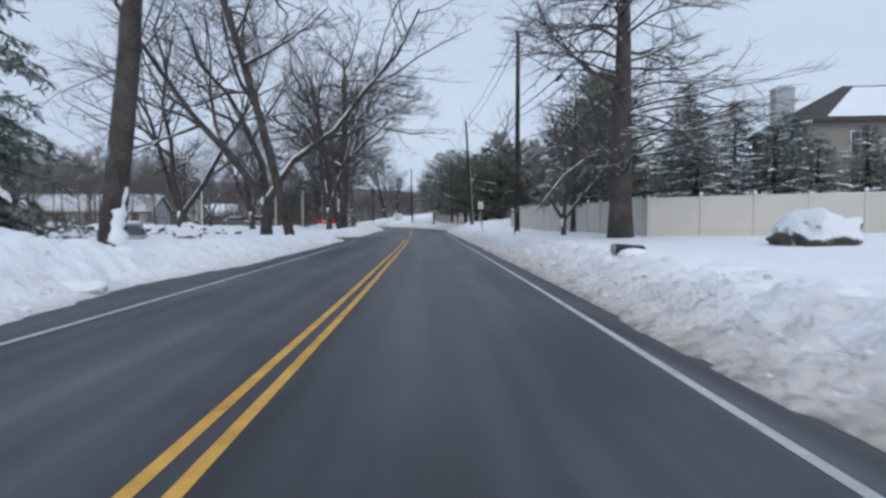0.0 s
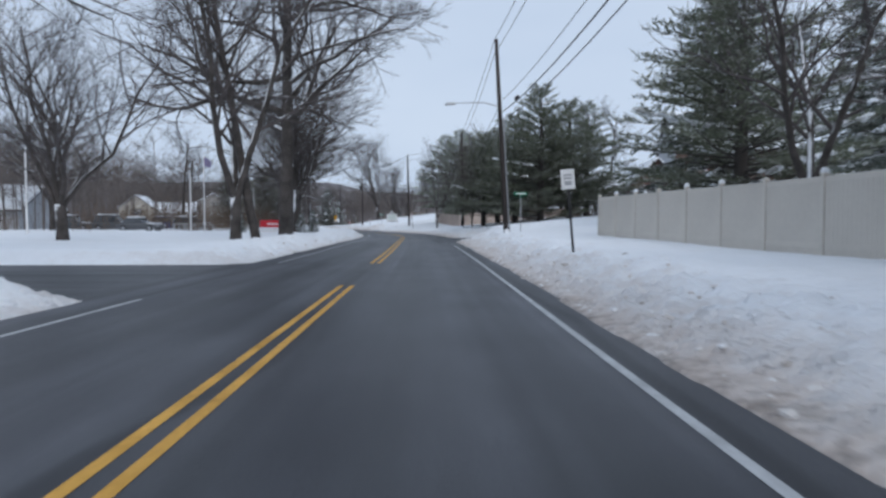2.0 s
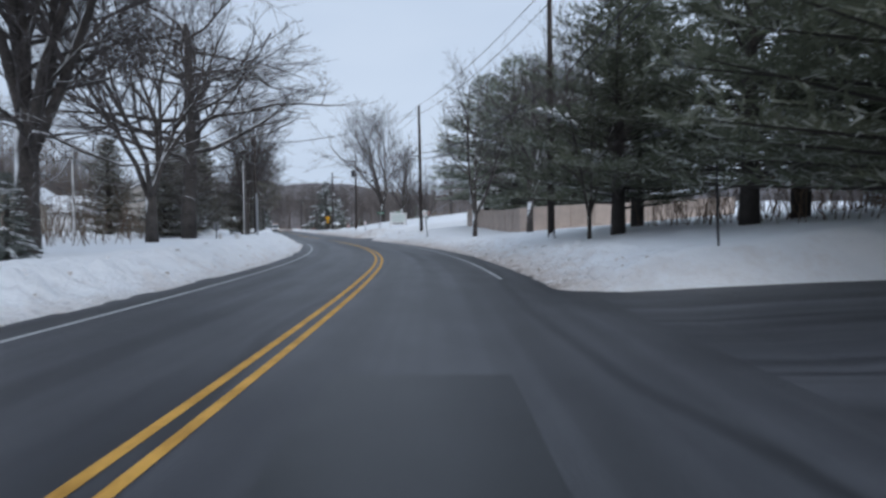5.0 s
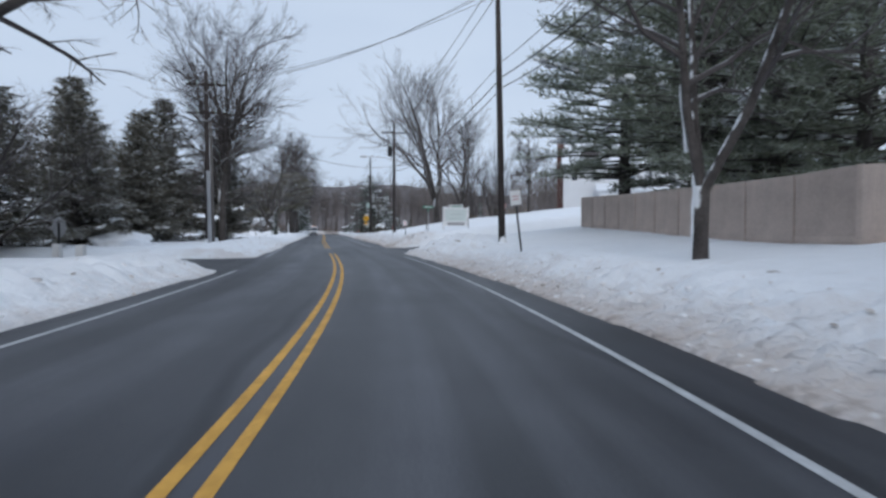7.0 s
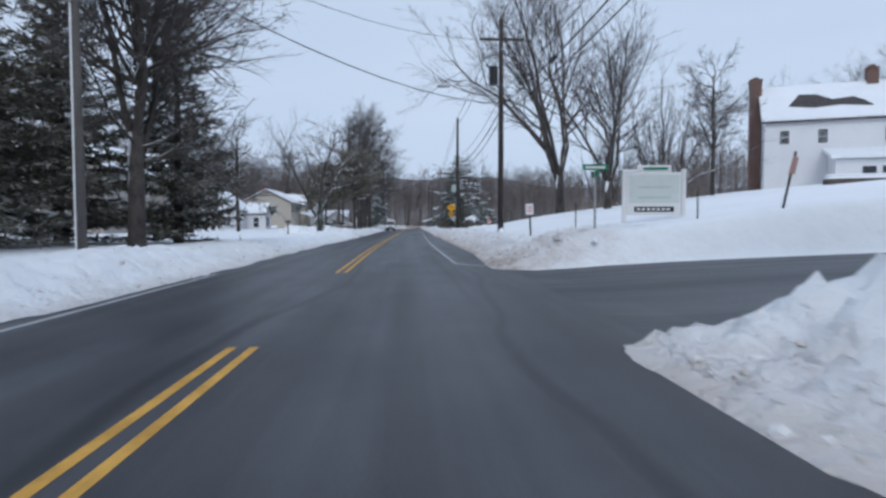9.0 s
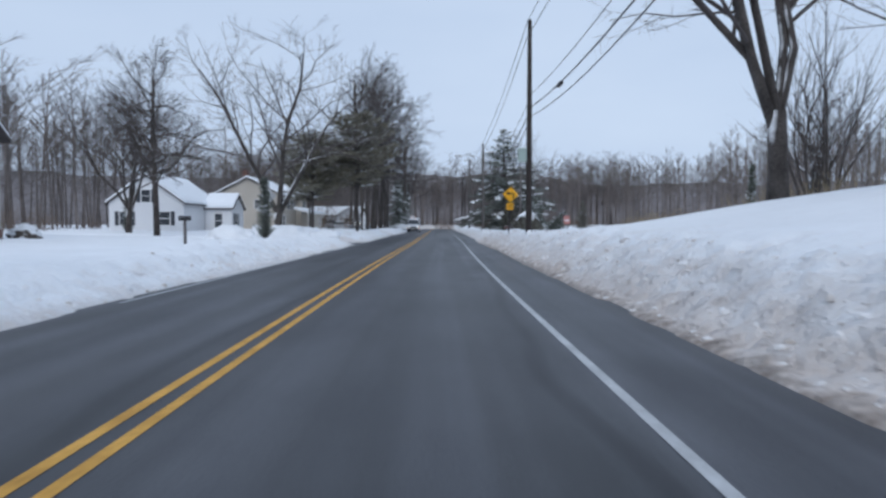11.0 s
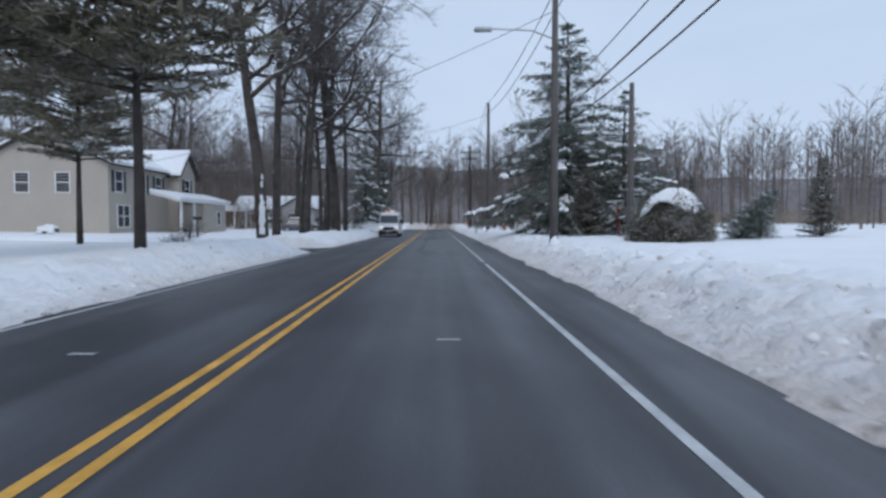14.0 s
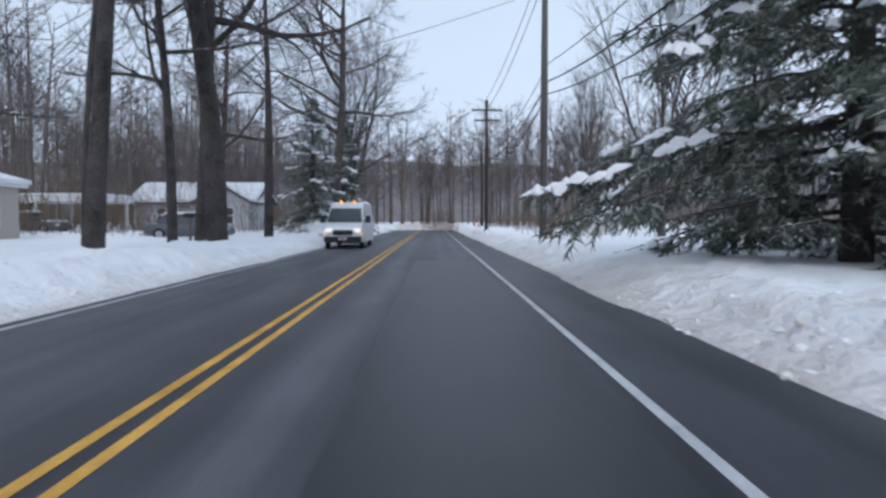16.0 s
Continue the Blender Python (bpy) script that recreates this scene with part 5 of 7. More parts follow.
# brick house on the corner right
h = thing("house", pose(29.0, 113.0, 3.1, 0, 0, -6), "two-storey brick house with an arched porch and snowy roofs", "house")
block(h, 0, 0, 15, 9, -1, 7.6, 12.6, "x", M_BRICK, 0.4, 0.2)
side = Shape().prism([(0.0, -1), (9.0, -1), (9.0, 7.6), (4.5, 12.6), (0.0, 7.6)], -0.06, -0.004, "x")
part("gable_siding", side, M_SIDEG, h, "pale grey gable siding")
window(h, (0, 0, 1, 0), 2.6, 4.9, 2.2, 0.7, arch=True)
for u in (7.5, 11.5):
    window(h, (0, 0, 1, 0), u, 4.6, 1.6, 1.7)
    window(h, (0, 0, 1, 0), u, 1.0, 1.6, 1.9)
pr = Shape()
arc = [(2.6 + 1.5 * math.cos(t), 2.3 + 1.0 * math.sin(t)) for t in [math.pi * k / 12 for k in range(13)]]
arc2 = [(2.6 + 1.85 * math.cos(t), 2.3 + 1.35 * math.sin(t)) for t in [math.pi * k / 12 for k in range(12, -1, -1)]]
pr.prism([(a, c) for a, c in arc2[::-1]] + [(a, c) for a, c in arc[::-1]], -1.8, -0.004, "y")
porch = part("porch_roof", pr, M_TRIM, h, "arched white porch roof")
sn = Shape().prism([(2.6 + 1.9 * math.cos(t), 2.3 + 1.40 * math.sin(t)) for t in [math.pi * k / 12 for k in range(13)]] + [(2.6 + 1.95 * math.cos(t), 2.3 + 1.75 * math.sin(t)) for t in [math.pi * k / 12 for k in range(12, -1, -1)]], -1.85, -0.01, "y")
part("snow_cover", sn, M_ROOFSNOW, porch, "snow on the porch roof")
for u in (0.95, 4.25):
    part("porch_column", Shape().cyl(u, -1.6, -0.6, 2.4, 0.12, 10), M_TRIM, h)
part("front_door", Shape().box(2.0, -0.08, -0.3, 3.2, -0.01, 2.2), M_SHUTTER, h, "dark front door in an arched recess")
block(h, -6.2, -4.5, -0.3, 5, -1, 2.9, 5.8, "y", M_BRICK, 0.4, 0.25)
window(h, (-6.2, -4.5, 1, 0), 3.0, 0.5, 2.2, 1.6, arch=True)
block(h, -9.5, -1.5, -6.3, 4, -1, 2.4, 4.2, "x", M_SIDEG, 0.3, 0.25)
for k, (u, r) in enumerate([(-1.0, 0.6), (0.2, 0.9), (5.0, 1.3), (7.4, 1.3)]):
    x, y, z = h.matrix_basis @ Vector((u, -2.3, 0))
    sh = Shape()
    sh.loft([[(x + r * q * math.cos(t), y + 0.7 * q * math.sin(t), ground_at(x, y) + zz) for t in [6.283 * i / 10 for i in range(10)]] for zz, q in ((-0.2, 0.9), (0.3, 1.05), (0.6, 0.9))])
    bs = thing("hedge", pose(0, 0, 0), "clipped dark hedge under a cap of snow", "shrub")
    part("foliage", sh, M_SPRUCE, bs)
    part("snow_cap", Shape().loft([[(x + r * q * math.cos(t), y + 0.7 * q * math.sin(t), ground_at(x, y) + zz) for t in [6.283 * i / 10 for i in range(10)]] for zz, q in ((0.61, 0.95), (0.72, 0.85), (0.8, 0.5))]), M_SNOW, bs, smooth=True)

# white farmhouse on the slope right
h = thing("house", pose(1.0, 208.6, 4.6, 0, 0, -6), "white two-storey farmhouse with brick chimneys and a half-cleared roof", "house")
block(h, 0, 0, 12, 7.5, -1, 6.2, 9.6, "x", M_SIDEW, 0.35, 0.16)
siding(h, (0, 0, 1, 0), 12, -0.2, 6.1, M_SIDEW)
sh = Shape()
edge = [(2.0, 1.1), (4.0, 0.8), (6.1, 1.0), (8.6, 0.7), (8.0, 1.4), (7.2, 1.9), (5.6, 1.7), (4.4, 2.4), (3.0, 2.5), (2.5, 1.8)]
sh.add([(u, v, 6.2 + 0.907 * v + 0.345) for u, v in edge], [tuple(range(10))])
part("bare_shingles", sh, M_SHINGLE, h, "patch of bare dark shingles")
chimney(h, -0.55, 3.4, -1, 10.4, 1.0, 1.5, M_BRICK)
chimney(h, 9.0, 3.75, 8, 10.9, 0.9, 0.9, M_BRICK)
for u in (1.6, 4.6, 9.6):
    window(h, (0, 0, 1, 0), u, 4.0, 0.75, 1.2)
window(h, (0, 7.5, 0, -1), 5.8, 1.0, 1.0, 1.6)
block(h, 12.2, -1.5, 19, 6.5, -1, 5.2, 8.6, "y", M_SIDEW, 0.35, 0.18)
for u in (2.6, 4.2):
    window(h, (12.2, -1.5, 1, 0), u, 3.6, 0.9, 1.2)
lean = Shape().prism([(-3.4, -1), (-0.005, -1), (-0.005, 3.1), (-3.4, 2.2)], 5.0, 18.5, "x")
part("porch_wall", lean, M_SIDEW, h)
part("porch_snow", Shape().prism([(-3.8, 2.25), (-0.01, 3.2), (-0.01, 3.5), (-3.8, 2.5)], 4.6, 18.9, "x"), M_ROOFSNOW, h, "snow on the lean-to roof")
for u in (2.4, 3.8, 7.0, 11.0, 12.4):
    window(h, (5.0, -3.4, 1, 0), u, 0.3, 1.0, 1.3)
hd = thing("hedge", pose(*on_road(192.0, 34.5)[:2], 0, 0, 0, -6), "long dark hedge under snow before a white house", "shrub")
zz = ground_at(*on_road(192.0, 34.5)[:2])
part("foliage", Shape().box(-1.0, -0.6, zz - 0.3, 7.5, 0.6, zz + 0.55, 0.2), M_SHRUBSNOW, hd)
part("snow_cap", Shape().box(-0.9, -0.5, zz + 0.55, 7.4, 0.5, zz + 0.70, 0.07), M_SNOW, hd)

# beige two-storey house left; local x runs along its road front towards the far end
h = thing("house", pose(-50.3, 185.6, 0.75, 0, 0, 108), "taupe two-storey house with a front gable and dark shutters", "house")
block(h, 0, 0, 13.6, 8, -0.6, 5.2, 7.6, "x", M_TAUPE, 0.4, 0.2)
block(h, 9.4, -1.0, 13.6, 3.9, -0.6, 5.2, 7.0, "y", M_TAUPE, 0.4, 0.2)
siding(h, (9.4, -1.0, 1, 0), 4.2, -0.2, 5.1, M_TAUPE)
for z in (0.7, 3.3):
    window(h, (9.4, -1.0, 1, 0), 2.1, z, 1.9, 1.4, True)
    for u in (1.8, 5.0, 7.8):
        window(h, (0, 0, 1, 0), u, z, 1.0, 1.4, True)
part("skirt", Shape().box(9.35, -1.06, -0.6, 13.65, -1.004, 0.35), M_BRICK, h, "brick skirt below the siding")

# white cape house left
h = thing("house", pose(-65.9, 227.1, 0.6, 0, 0, 18), "white cape house with a snowy roof and shuttered windows", "house")
block(h, -7.5, 0, 0, 10, -0.6, 2.9, 5.6, "y", M_SIDEW, 0.3, 0.25)
window(h, (-7.5, 0, 1, 0), 3.75, 3.0, 0.9, 1.2, True)
window(h, (-7.5, 0, 1, 0), 1.6, 0.7, 1.0, 1.3, True)
window(h, (-7.5, 0, 1, 0), 5.6, 0.7, 1.0, 1.3, True)
block(h, 0.05, 5.5, 3.0, 9.5, -0.6, 2.5, 3.9, "x", M_SIDEW, 0.25, 0.22)
window(h, (3.0, 5.5, 0, 1), 1.4, 0.5, 0.8, 1.4, True)
window(h, (0.05, 5.5, 1, 0), 1.5, 0.4, 0.8, 1.5)

# larger beige house left, with a porch wing
h = thing("house", pose(-70.7, 252.2, 0.6, 0, 0, 108), "beige two-storey house with a porch wing and shuttered windows", "house")
block(h, 0, 0, 13.2, 9, -0.6, 4.9, 7.2, "x", M_SIDEB, 0.4, 0.2)
block(h, 9.6, -0.9, 13.2, 4.5, -0.6, 4.9, 6.7, "y", M_SIDEB, 0.4, 0.2)
siding(h, (0, 9, 0, -1), 9, -0.2, 4.8, M_SIDEB)
for u in (3.1, 5.9):
    window(h, (0, 9, 0, -1), u, 2.9, 0.9, 1.3)
for u in (1.4, 5.0, 7.8):
    window(h, (0, 0, 1, 0), u, 3.0, 1.0, 1.4, True)
window(h, (9.6, -0.9, 1, 0), 1.8, 3.0, 1.0, 1.4, True)
window(h, (0, 0, 1, 0), 2.0, 0.5, 1.7, 1.5)
part("porch_roof", Shape().prism([(-3.2, 2.35), (-0.91, 2.95), (-0.91, 3.1), (-3.2, 2.5)], 4.2, 15.6, "x"), M_TRIM, h)
part("porch_snow", Shape().prism([(-3.3, 2.51), (-0.95, 3.12), (-0.95, 3.35), (-3.3, 2.72)], 4.1, 15.7, "x"), M_ROOFSNOW, h, "snow on the porch roof")
part("garage_wing", Shape().box(9.8, -2.9, -0.6, 15.3, -0.92, 2.33), M_SIDEB, h)
part("porch_post", Shape().box(5.0, -3.0, -0.6, 5.15, -2.85, 2.34), M_TRIM, h)
part("porch_post", Shape().box(7.6, -3.0, -0.6, 7.75, -2.85, 2.34), M_TRIM, h)
window(h, (9.8, -2.9, 1, 0), 3.6, 0.6, 0.8, 1.1)
chimney(h, 4.0, 6.0, 5, 8.3, 0.8, 0.8, M_BRICK)

# low houses at the end of the walk, left
h = thing("house", pose(-79.0, 296.0, 0.6, 0, 0, 18), "low grey ranch house with a snowy roof", "house")
block(h, -11, 0, 0, 7, -0.6, 2.6, 4.2, "x", M_SIDEG, 0.5, 0.25)
block(h, -4.5, -2.0, 0.2, 3.4, -0.6, 2.6, 4.0, "y", M_SIDEG, 0.4, 0.25)
window(h, (-4.5, -2.0, 1, 0), 2.3, 0.6, 2.0, 1.4)
window(h, (-11, 0, 1, 0), 3.0, 0.8, 1.6, 1.2)
cp = thing("carport", pose(-79.5, 279.0, 0.6, 0, 0, 18), "white flat-roofed carport under snow", "carport")
part("roof", Shape().box(-9, 0, 2.1, 0, 5, 2.45, 0.05), M_TRIM, cp)
part("snow_cover", Shape().box(-8.9, 0.1, 2.455, -0.1, 4.9, 2.7, 0.08), M_ROOFSNOW, cp)
for x in (-8.7, -4.5, -0.4):
    for y in (0.3, 4.6):
        part("post", Shape().box(x - 0.08, y - 0.08, -0.5, x + 0.08, y + 0.08, 2.1), M_TRIM, cp)
sh = thing("shed", pose(*on_road(296, 15.5)[:2], 0.6, 0, 0, 18), "small white shed with a snowy roof", "shed")
block(sh, -1.6, 0, 0, 1.5, -0.6, 1.2, 1.65, "x", M_SIDEW, 0.12, 0.1)


# ---- utility poles and lines ----
POLE_TOPS = {}


def utility_pole(key, x, y, height, material=M_POLE, lean=(0, 0), arms=(), can=False, box=False, lamp=None, turn=None, label="dark wooden utility pole"):
    """A tapered pole; arms: (height below the top, half length). lamp: (height, reach) of a street lamp to the left."""
    s, _o = to_road(x, y)
    z = ground_at(x, y)
    ob = thing("utility_pole", pose(x, y, z, lean[0], lean[1], heading(s) if turn is None else turn), label, "pole", "poles along the road")
    top = height - z
    part("pole", Shape().tube([(0, 0, -0.4), (0, 0, top * 0.5), (0, 0, top)], [0.17, 0.145, 0.11], 12), material, ob, smooth=True)
    part("snow_collar", Shape().tube([(0.02, -0.04, -0.3), (0.05, -0.07, 0.05), (0.0, -0.10, 0.22), (0.05, -0.11, 0.34)], [0.34, 0.22, 0.13, 0.05], 9), M_SNOW, ob, "snow packed round the foot", True)
    for down, half in arms:
        part("crossarm", Shape().box(-half, -0.17, top - down - 0.06, half, -0.06, top - down + 0.06), M_POLE, ob)
        for u in (-0.92, -0.45, 0.45, 0.92):
            part("insulator", Shape().cyl(u * half, -0.11, top - down + 0.06, top - down + 0.24, 0.045, 8, 0.03), M_GREYBOX, ob)
        for sgn in (-1, 1):
            part("brace", Shape().tube([(sgn * half * 0.5, -0.19, top - down - 0.02), (0, -0.15, top - down - 0.55)], [0.02, 0.02], 4), M_GALV, ob)
    if can:
        cn = part("transformer", Shape().cyl(-0.42, 0, top - 3.6, top - 2.6, 0.25, 14), M_DARK, ob, "dark cylindrical transformer")
        part("bushing", Shape().cyl(-0.42, 0.08, top - 2.6, top - 2.3, 0.05, 8), M_GREYBOX, cn)
    if box:
        part("box", Shape().box(-0.62, -0.12, 4.0, -0.14, 0.12, 4.75, 0.03), M_GREYBOX, ob, "pale green metal box")
    if lamp:
        lz, reach = lamp
        arm = part("lamp_arm", Shape().tube([(0, 0, lz - 0.35), (-reach * 0.35, 0, lz - 0.02), (-reach, 0, lz + 0.05)], [0.035, 0.03, 0.028], 6), M_GALV, ob)
        part("lamp_head", Shape().loft([[(-reach - 0.55 + q * 0.1, -w, lz + 0.0 + dz), (-reach + 0.15, -w * 0.6, lz + dz), (-reach + 0.15, w * 0.6, lz + dz), (-reach - 0.55 + q * 0.1, w, lz + dz)] for dz, w, q in ((-0.06, 0.12, 0.5), (0.0, 0.17, 0), (0.1, 0.1, 1.0))]), M_GALV, arm, "grey street-lamp head")
    POLE_TOPS[key] = ob.matrix_basis @ Vector((0, 0, top)), ob.matrix_basis
    return ob


utility_pole("0", 4.9, 38.85, 12.9)
ob = utility_pole("A", 4.15, 76.1, 13.3, lean=(3.0, -3.6), lamp=(8.6, 3.0), label="leaning dark utility pole with a street lamp")
part("conduit", Shape().tube([(0.22, -0.05, -0.3), (0.2, -0.05, 7.5)], [0.05, 0.05], 8), M_GALV, ob, "grey cable guard")
utility_pole("X", 2.6, 113.0, 12.6, lean=(0, -0.8))
ob = utility_pole("B", -5.7, 145.2, 13.3, lean=(0, -1.2))
utility_pole("C", -18.15, 180.0, 12.7, arms=((1.15, 1.2),), can=True, lamp=(8.1, 3.0))
utility_pole("D", -27.85, 209.05, 12.4, box=True)
utility_pole("E", -38.95, 242.5, 10.2, material=M_POLEGREY, lamp=(8.3, 2.6), label="grey weathered utility pole with a street lamp")
utility_pole("F", -48.3, 270.6, 11.6, material=M_POLEGREY, label="grey weathered utility pole")
utility_pole("G", -56.2, 293.9, 10.9, arms=((0.8, 1.2), (1.6, 1.0)))
utility_pole("H2", -62.5, 318.0, 9.5)
utility_pole("L", -24.9, 153.4, 11.6, arms=((0.9, 1.2), (2.7, 1.2)), label="dark utility pole with two crossarms")
utility_pole("Z", 5.6, 2.0, 12.8)
utility_pole("R2", -36.2, 250.0, 8.2, material=M_POLEGREY, label="grey wooden pole beside a spruce")
utility_pole("W", *on_road(385 - 30, 58)[:2], 15, material=M_POLEGREY, label="lone grey pole at the edge of a field")
gp = thing("guard_pole", pose(-24.55, 153.0, ground_at(-24.5, 153), 0, 0, 15), "short pale stub pole braced to a utility pole", "pole")
part("pole", Shape().tube([(0, 0, -0.4), (-0.1, 0, 4.6)], [0.13, 0.11], 10), M_GALV, gp)
wp = thing("white_pole", pose(-29.2, 162.4, ground_at(-29.2, 162.4), 0, 0, 0), "tall pale grey wooden pole with a strip of snow", "pole")
part("pole", Shape().tube([(0, 0, -0.4), (-0.1, 0, 9.5)], [0.16, 0.12], 12), M_POLEGREY, wp, smooth=True)
part("snow_strip", Shape().tube([(-0.12, -0.09, -0.2), (-0.2, -0.07, 9.3)], [0.07, 0.06], 6), M_SNOW, wp)


def wire(a, b, sag=0.6, r=0.012, label="thin black overhead wire", name="overhead_wire"):
    a, b = Vector(a), Vector(b)
    pts = [a.lerp(b, t) - Vector((0, 0, 4 * sag * t * (1 - t))) for t in [k / 12 for k in range(13)]]
    return solid(name, Shape().tube(pts, [r] * 13, 5), M_WIRE, pose(0, 0, 0), label, "wire", "overhead wires")


def between(k1, k2, down, side, sag, r=0.012, label="thin black overhead wire"):
    (t1, m1), (t2, m2) = POLE_TOPS[k1], POLE_TOPS[k2]
    wire(t1 + m1.to_3x3() @ Vector((side, 0, -down)), t2 + m2.to_3x3() @ Vector((side, 0, -down)), sag, r, label)


LINE = ["Z", "0", "A", "X", "B", "C", "D", "E", "F", "G", "H2"]
for k1, k2 in zip(LINE[:-1], LINE[1:]):
    between(k1, k2, 0.05, -0.12, 0.5, 0.018)
    between(k1, k2, 0.9, -0.14, 0.6, 0.018)
    between(k1, k2, 3.9, 0.16, 0.6, 0.016)
    between(k1, k2, 4.6, 0.17, 0.7, 0.028, "thick black telephone cable between poles")
    between(k1, k2, 5.1, 0.17, 0.8, 0.022, "black telephone cable between poles")
tl, ml = POLE_TOPS["L"]
for side, down in ((-1.1, 0.7), (0.4, 0.7), (1.1, 0.7)):
    wire(tl + ml.to_3x3() @ Vector((side, -0.1, -down)), POLE_TOPS["B"][0] + Vector((-0.1, 0, -0.6 + side * 0.2)), 0.9)
wire(tl + Vector((0, 0, -2.6)), POLE_TOPS["C"][0] + Vector((0, 0, -4.6)), 1.3, 0.02, "black telephone cable crossing the road")
wire(tl + Vector((0, 0, -2.3)), POLE_TOPS["C"][0] + Vector((-1.1, 0, -1.0)), 1.2)
wire((-71.5, 255.0, 5.6), POLE_TOPS["E"][0] + Vector((0, 0, -0.6)), 0.9, 0.012, "service wire running to a house")
wire(POLE_TOPS["E"][0] + Vector((0, 0, -0.5)), POLE_TOPS["W"][0] + Vector((0, 0, -0.4)), 1.5)
wire((-75.5, 265.0, 5.4), POLE_TOPS["F"][0] + Vector((0, 0, -1.0)), 0.9, 0.012, "service wire running to a house")
for key, spot in (("0", 0.30), ("A", 0.2), ("C", 0.3), ("D", 0.25)):
    nxt = LINE[LINE.index(key) - 1]
    a, b = POLE_TOPS[key][0] + Vector((0.17, 0, -4.6)), POLE_TOPS[nxt][0] + Vector((0.17, 0, -4.6))
    c = a.lerp(b, spot) - Vector((0, 0, 4 * 0.7 * spot * (1 - spot) + 0.06))
    d = (b - a).normalized()
    solid("splice_case", Shape().tube([c - d * 0.45, c - d * 0.35, c + d * 0.35, c + d * 0.45], [0.03, 0.09, 0.09, 0.03], 8), M_DARK, pose(0, 0, 0), "dark splice case hung on a telephone cable", "cable box")


# ---- fences ----
def fence(label, pts, base_drop, height, span, wall_mat, post_mat, cap, name="fence"):
    fx = thing(name, pose(0, 0, 0), label, "fence")
    for (xa, ya), (xb, yb) in zip(pts[:-1], pts[1:]):
        n = max(1, round(math.hypot(xb - xa, yb - ya) / span))
        a = math.atan2(yb - ya, xb - xa)
        ln = math.hypot(xb - xa, yb - ya) / n
        for k in range(n):
            x, y = xa + (xb - xa) * k / n, ya + (yb - ya) * k / n
            z = ground_at(x, y) - base_drop
            m = pose(x, y, z, 0, 0, math.degrees(a))
            post = part("post", Shape().box(-0.065, -0.065, -0.3, 0.065, 0.065, height + (0.06 if cap else 0)), post_mat, fx)
            post.matrix_basis = m
            if cap:
                cp_ = Shape().add([(-0.09, -0.09, height + 0.06), (0.09, -0.09, height + 0.06), (0.09, 0.09, height + 0.06), (-0.09, 0.09, height + 0.06), (0, 0, height + 0.15)], [(0, 1, 4), (1, 2, 4), (2, 3, 4), (3, 0, 4), (3, 2, 1, 0)])
                part("cap", cp_, post_mat, post)
                if k % 3:
                    dab = [[(r * math.cos(6.2832 * q / 8), r * math.sin(6.2832 * q / 8), height + 0.075 + up) for q in range(8)] for r, up in ((0.088, 0.0), (0.10, 0.05), (0.07, 0.11), (0.02, 0.135))]
                    part("snow_cap", Shape().loft(dab), M_SNOW, post, "dab of snow on the post", True)
            z2 = ground_at(x + math.cos(a) * ln, y + math.sin(a) * ln) - base_drop
            tilt = (z2 - z) / ln
            # one tongue-and-groove panel: shallow grooves between its boards
            prof = []
            for q in range(15):
                u0, u1 = 0.065 + (ln - 0.13) * q / 15, 0.065 + (ln - 0.13) * (q + 1) / 15
                prof += [(u0 + 0.006, 0.022), (u1 - 0.006, 0.022), (u1, 0.012)]
            prof = prof + [(u, -c) for u, c in reversed(prof)]
            sh = Shape().loft([[(u, c, zz + tilt * u) for u, c in prof] for zz in (-0.2, height - 0.1)])
            for zz in (0.15, height - 0.13):
                v = [(u, c, zz + tilt * u + e) for c in (-0.035, 0.035) for u, e in ((0.06, 0), (ln - 0.06, 0), (ln - 0.06, 0.13), (0.06, 0.13))]
                part("rail", Shape().add(v, [(0, 1, 2, 3), (7, 6, 5, 4), (4, 5, 1, 0), (5, 6, 2, 1), (6, 7, 3, 2), (7, 4, 0, 3)]), post_mat, fx).matrix_basis = m
            part("panel", sh, wall_mat, fx).matrix_basis = m
    return fx


fence("cream vinyl privacy fence standing in deep snow", [(7.7, 65.6), (10.1, 30.2), (36.0, 26.0)], 0.0, 1.85, 2.4, M_VINYL, M_VINYL, True)
fence("cream vinyl privacy fence running back from the road", [(7.75, 65.75), (22.0, 68.0)], 0.0, 1.85, 2.4, M_VINYL, M_VINYL, True)
fence("brown wooden privacy fence on a snowy rise", [(-1.1, 154.5), (2.6, 129.6), (13.0, 136.4), (24.0, 143.6)], 0.1, 1.85, 2.4, M_FENCEB, M_FENCEB, False)
fence("brown wooden privacy fence running back from the road", [(-1.0, 154.7), (9.0, 156.5)], 0.1, 1.85, 2.4, M_FENCEB, M_FENCEB, False)
net = thing("snow_fence", pose(0, 0, 0), "orange-red plastic snow fence across a field", "fence")
pa, pb = on_road(285, 52), on_road(268, 88)
for k in range(14):
    x, y = pa[0] + (pb[0] - pa[0]) * k / 13, pa[1] + (pb[1] - pa[1]) * k / 13
    part("stake", Shape().cyl(x, y, ground_at(x, y) - 0.2, ground_at(x, y) + 1.2, 0.03, 6), M_POLEGREY, net)
    if k < 13:
        x2, y2 = pa[0] + (pb[0] - pa[0]) * (k + 1) / 13, pa[1] + (pb[1] - pa[1]) * (k + 1) / 13
        nt = Shape()
        for zz in (0.15, 0.4, 0.65, 0.9, 1.1):
            nt.tube([(x, y, ground_at(x, y) + zz), (x2, y2, ground_at(x2, y2) + zz)], [0.05, 0.05], 4)
        part("netting", nt, M_ORANGE, net)


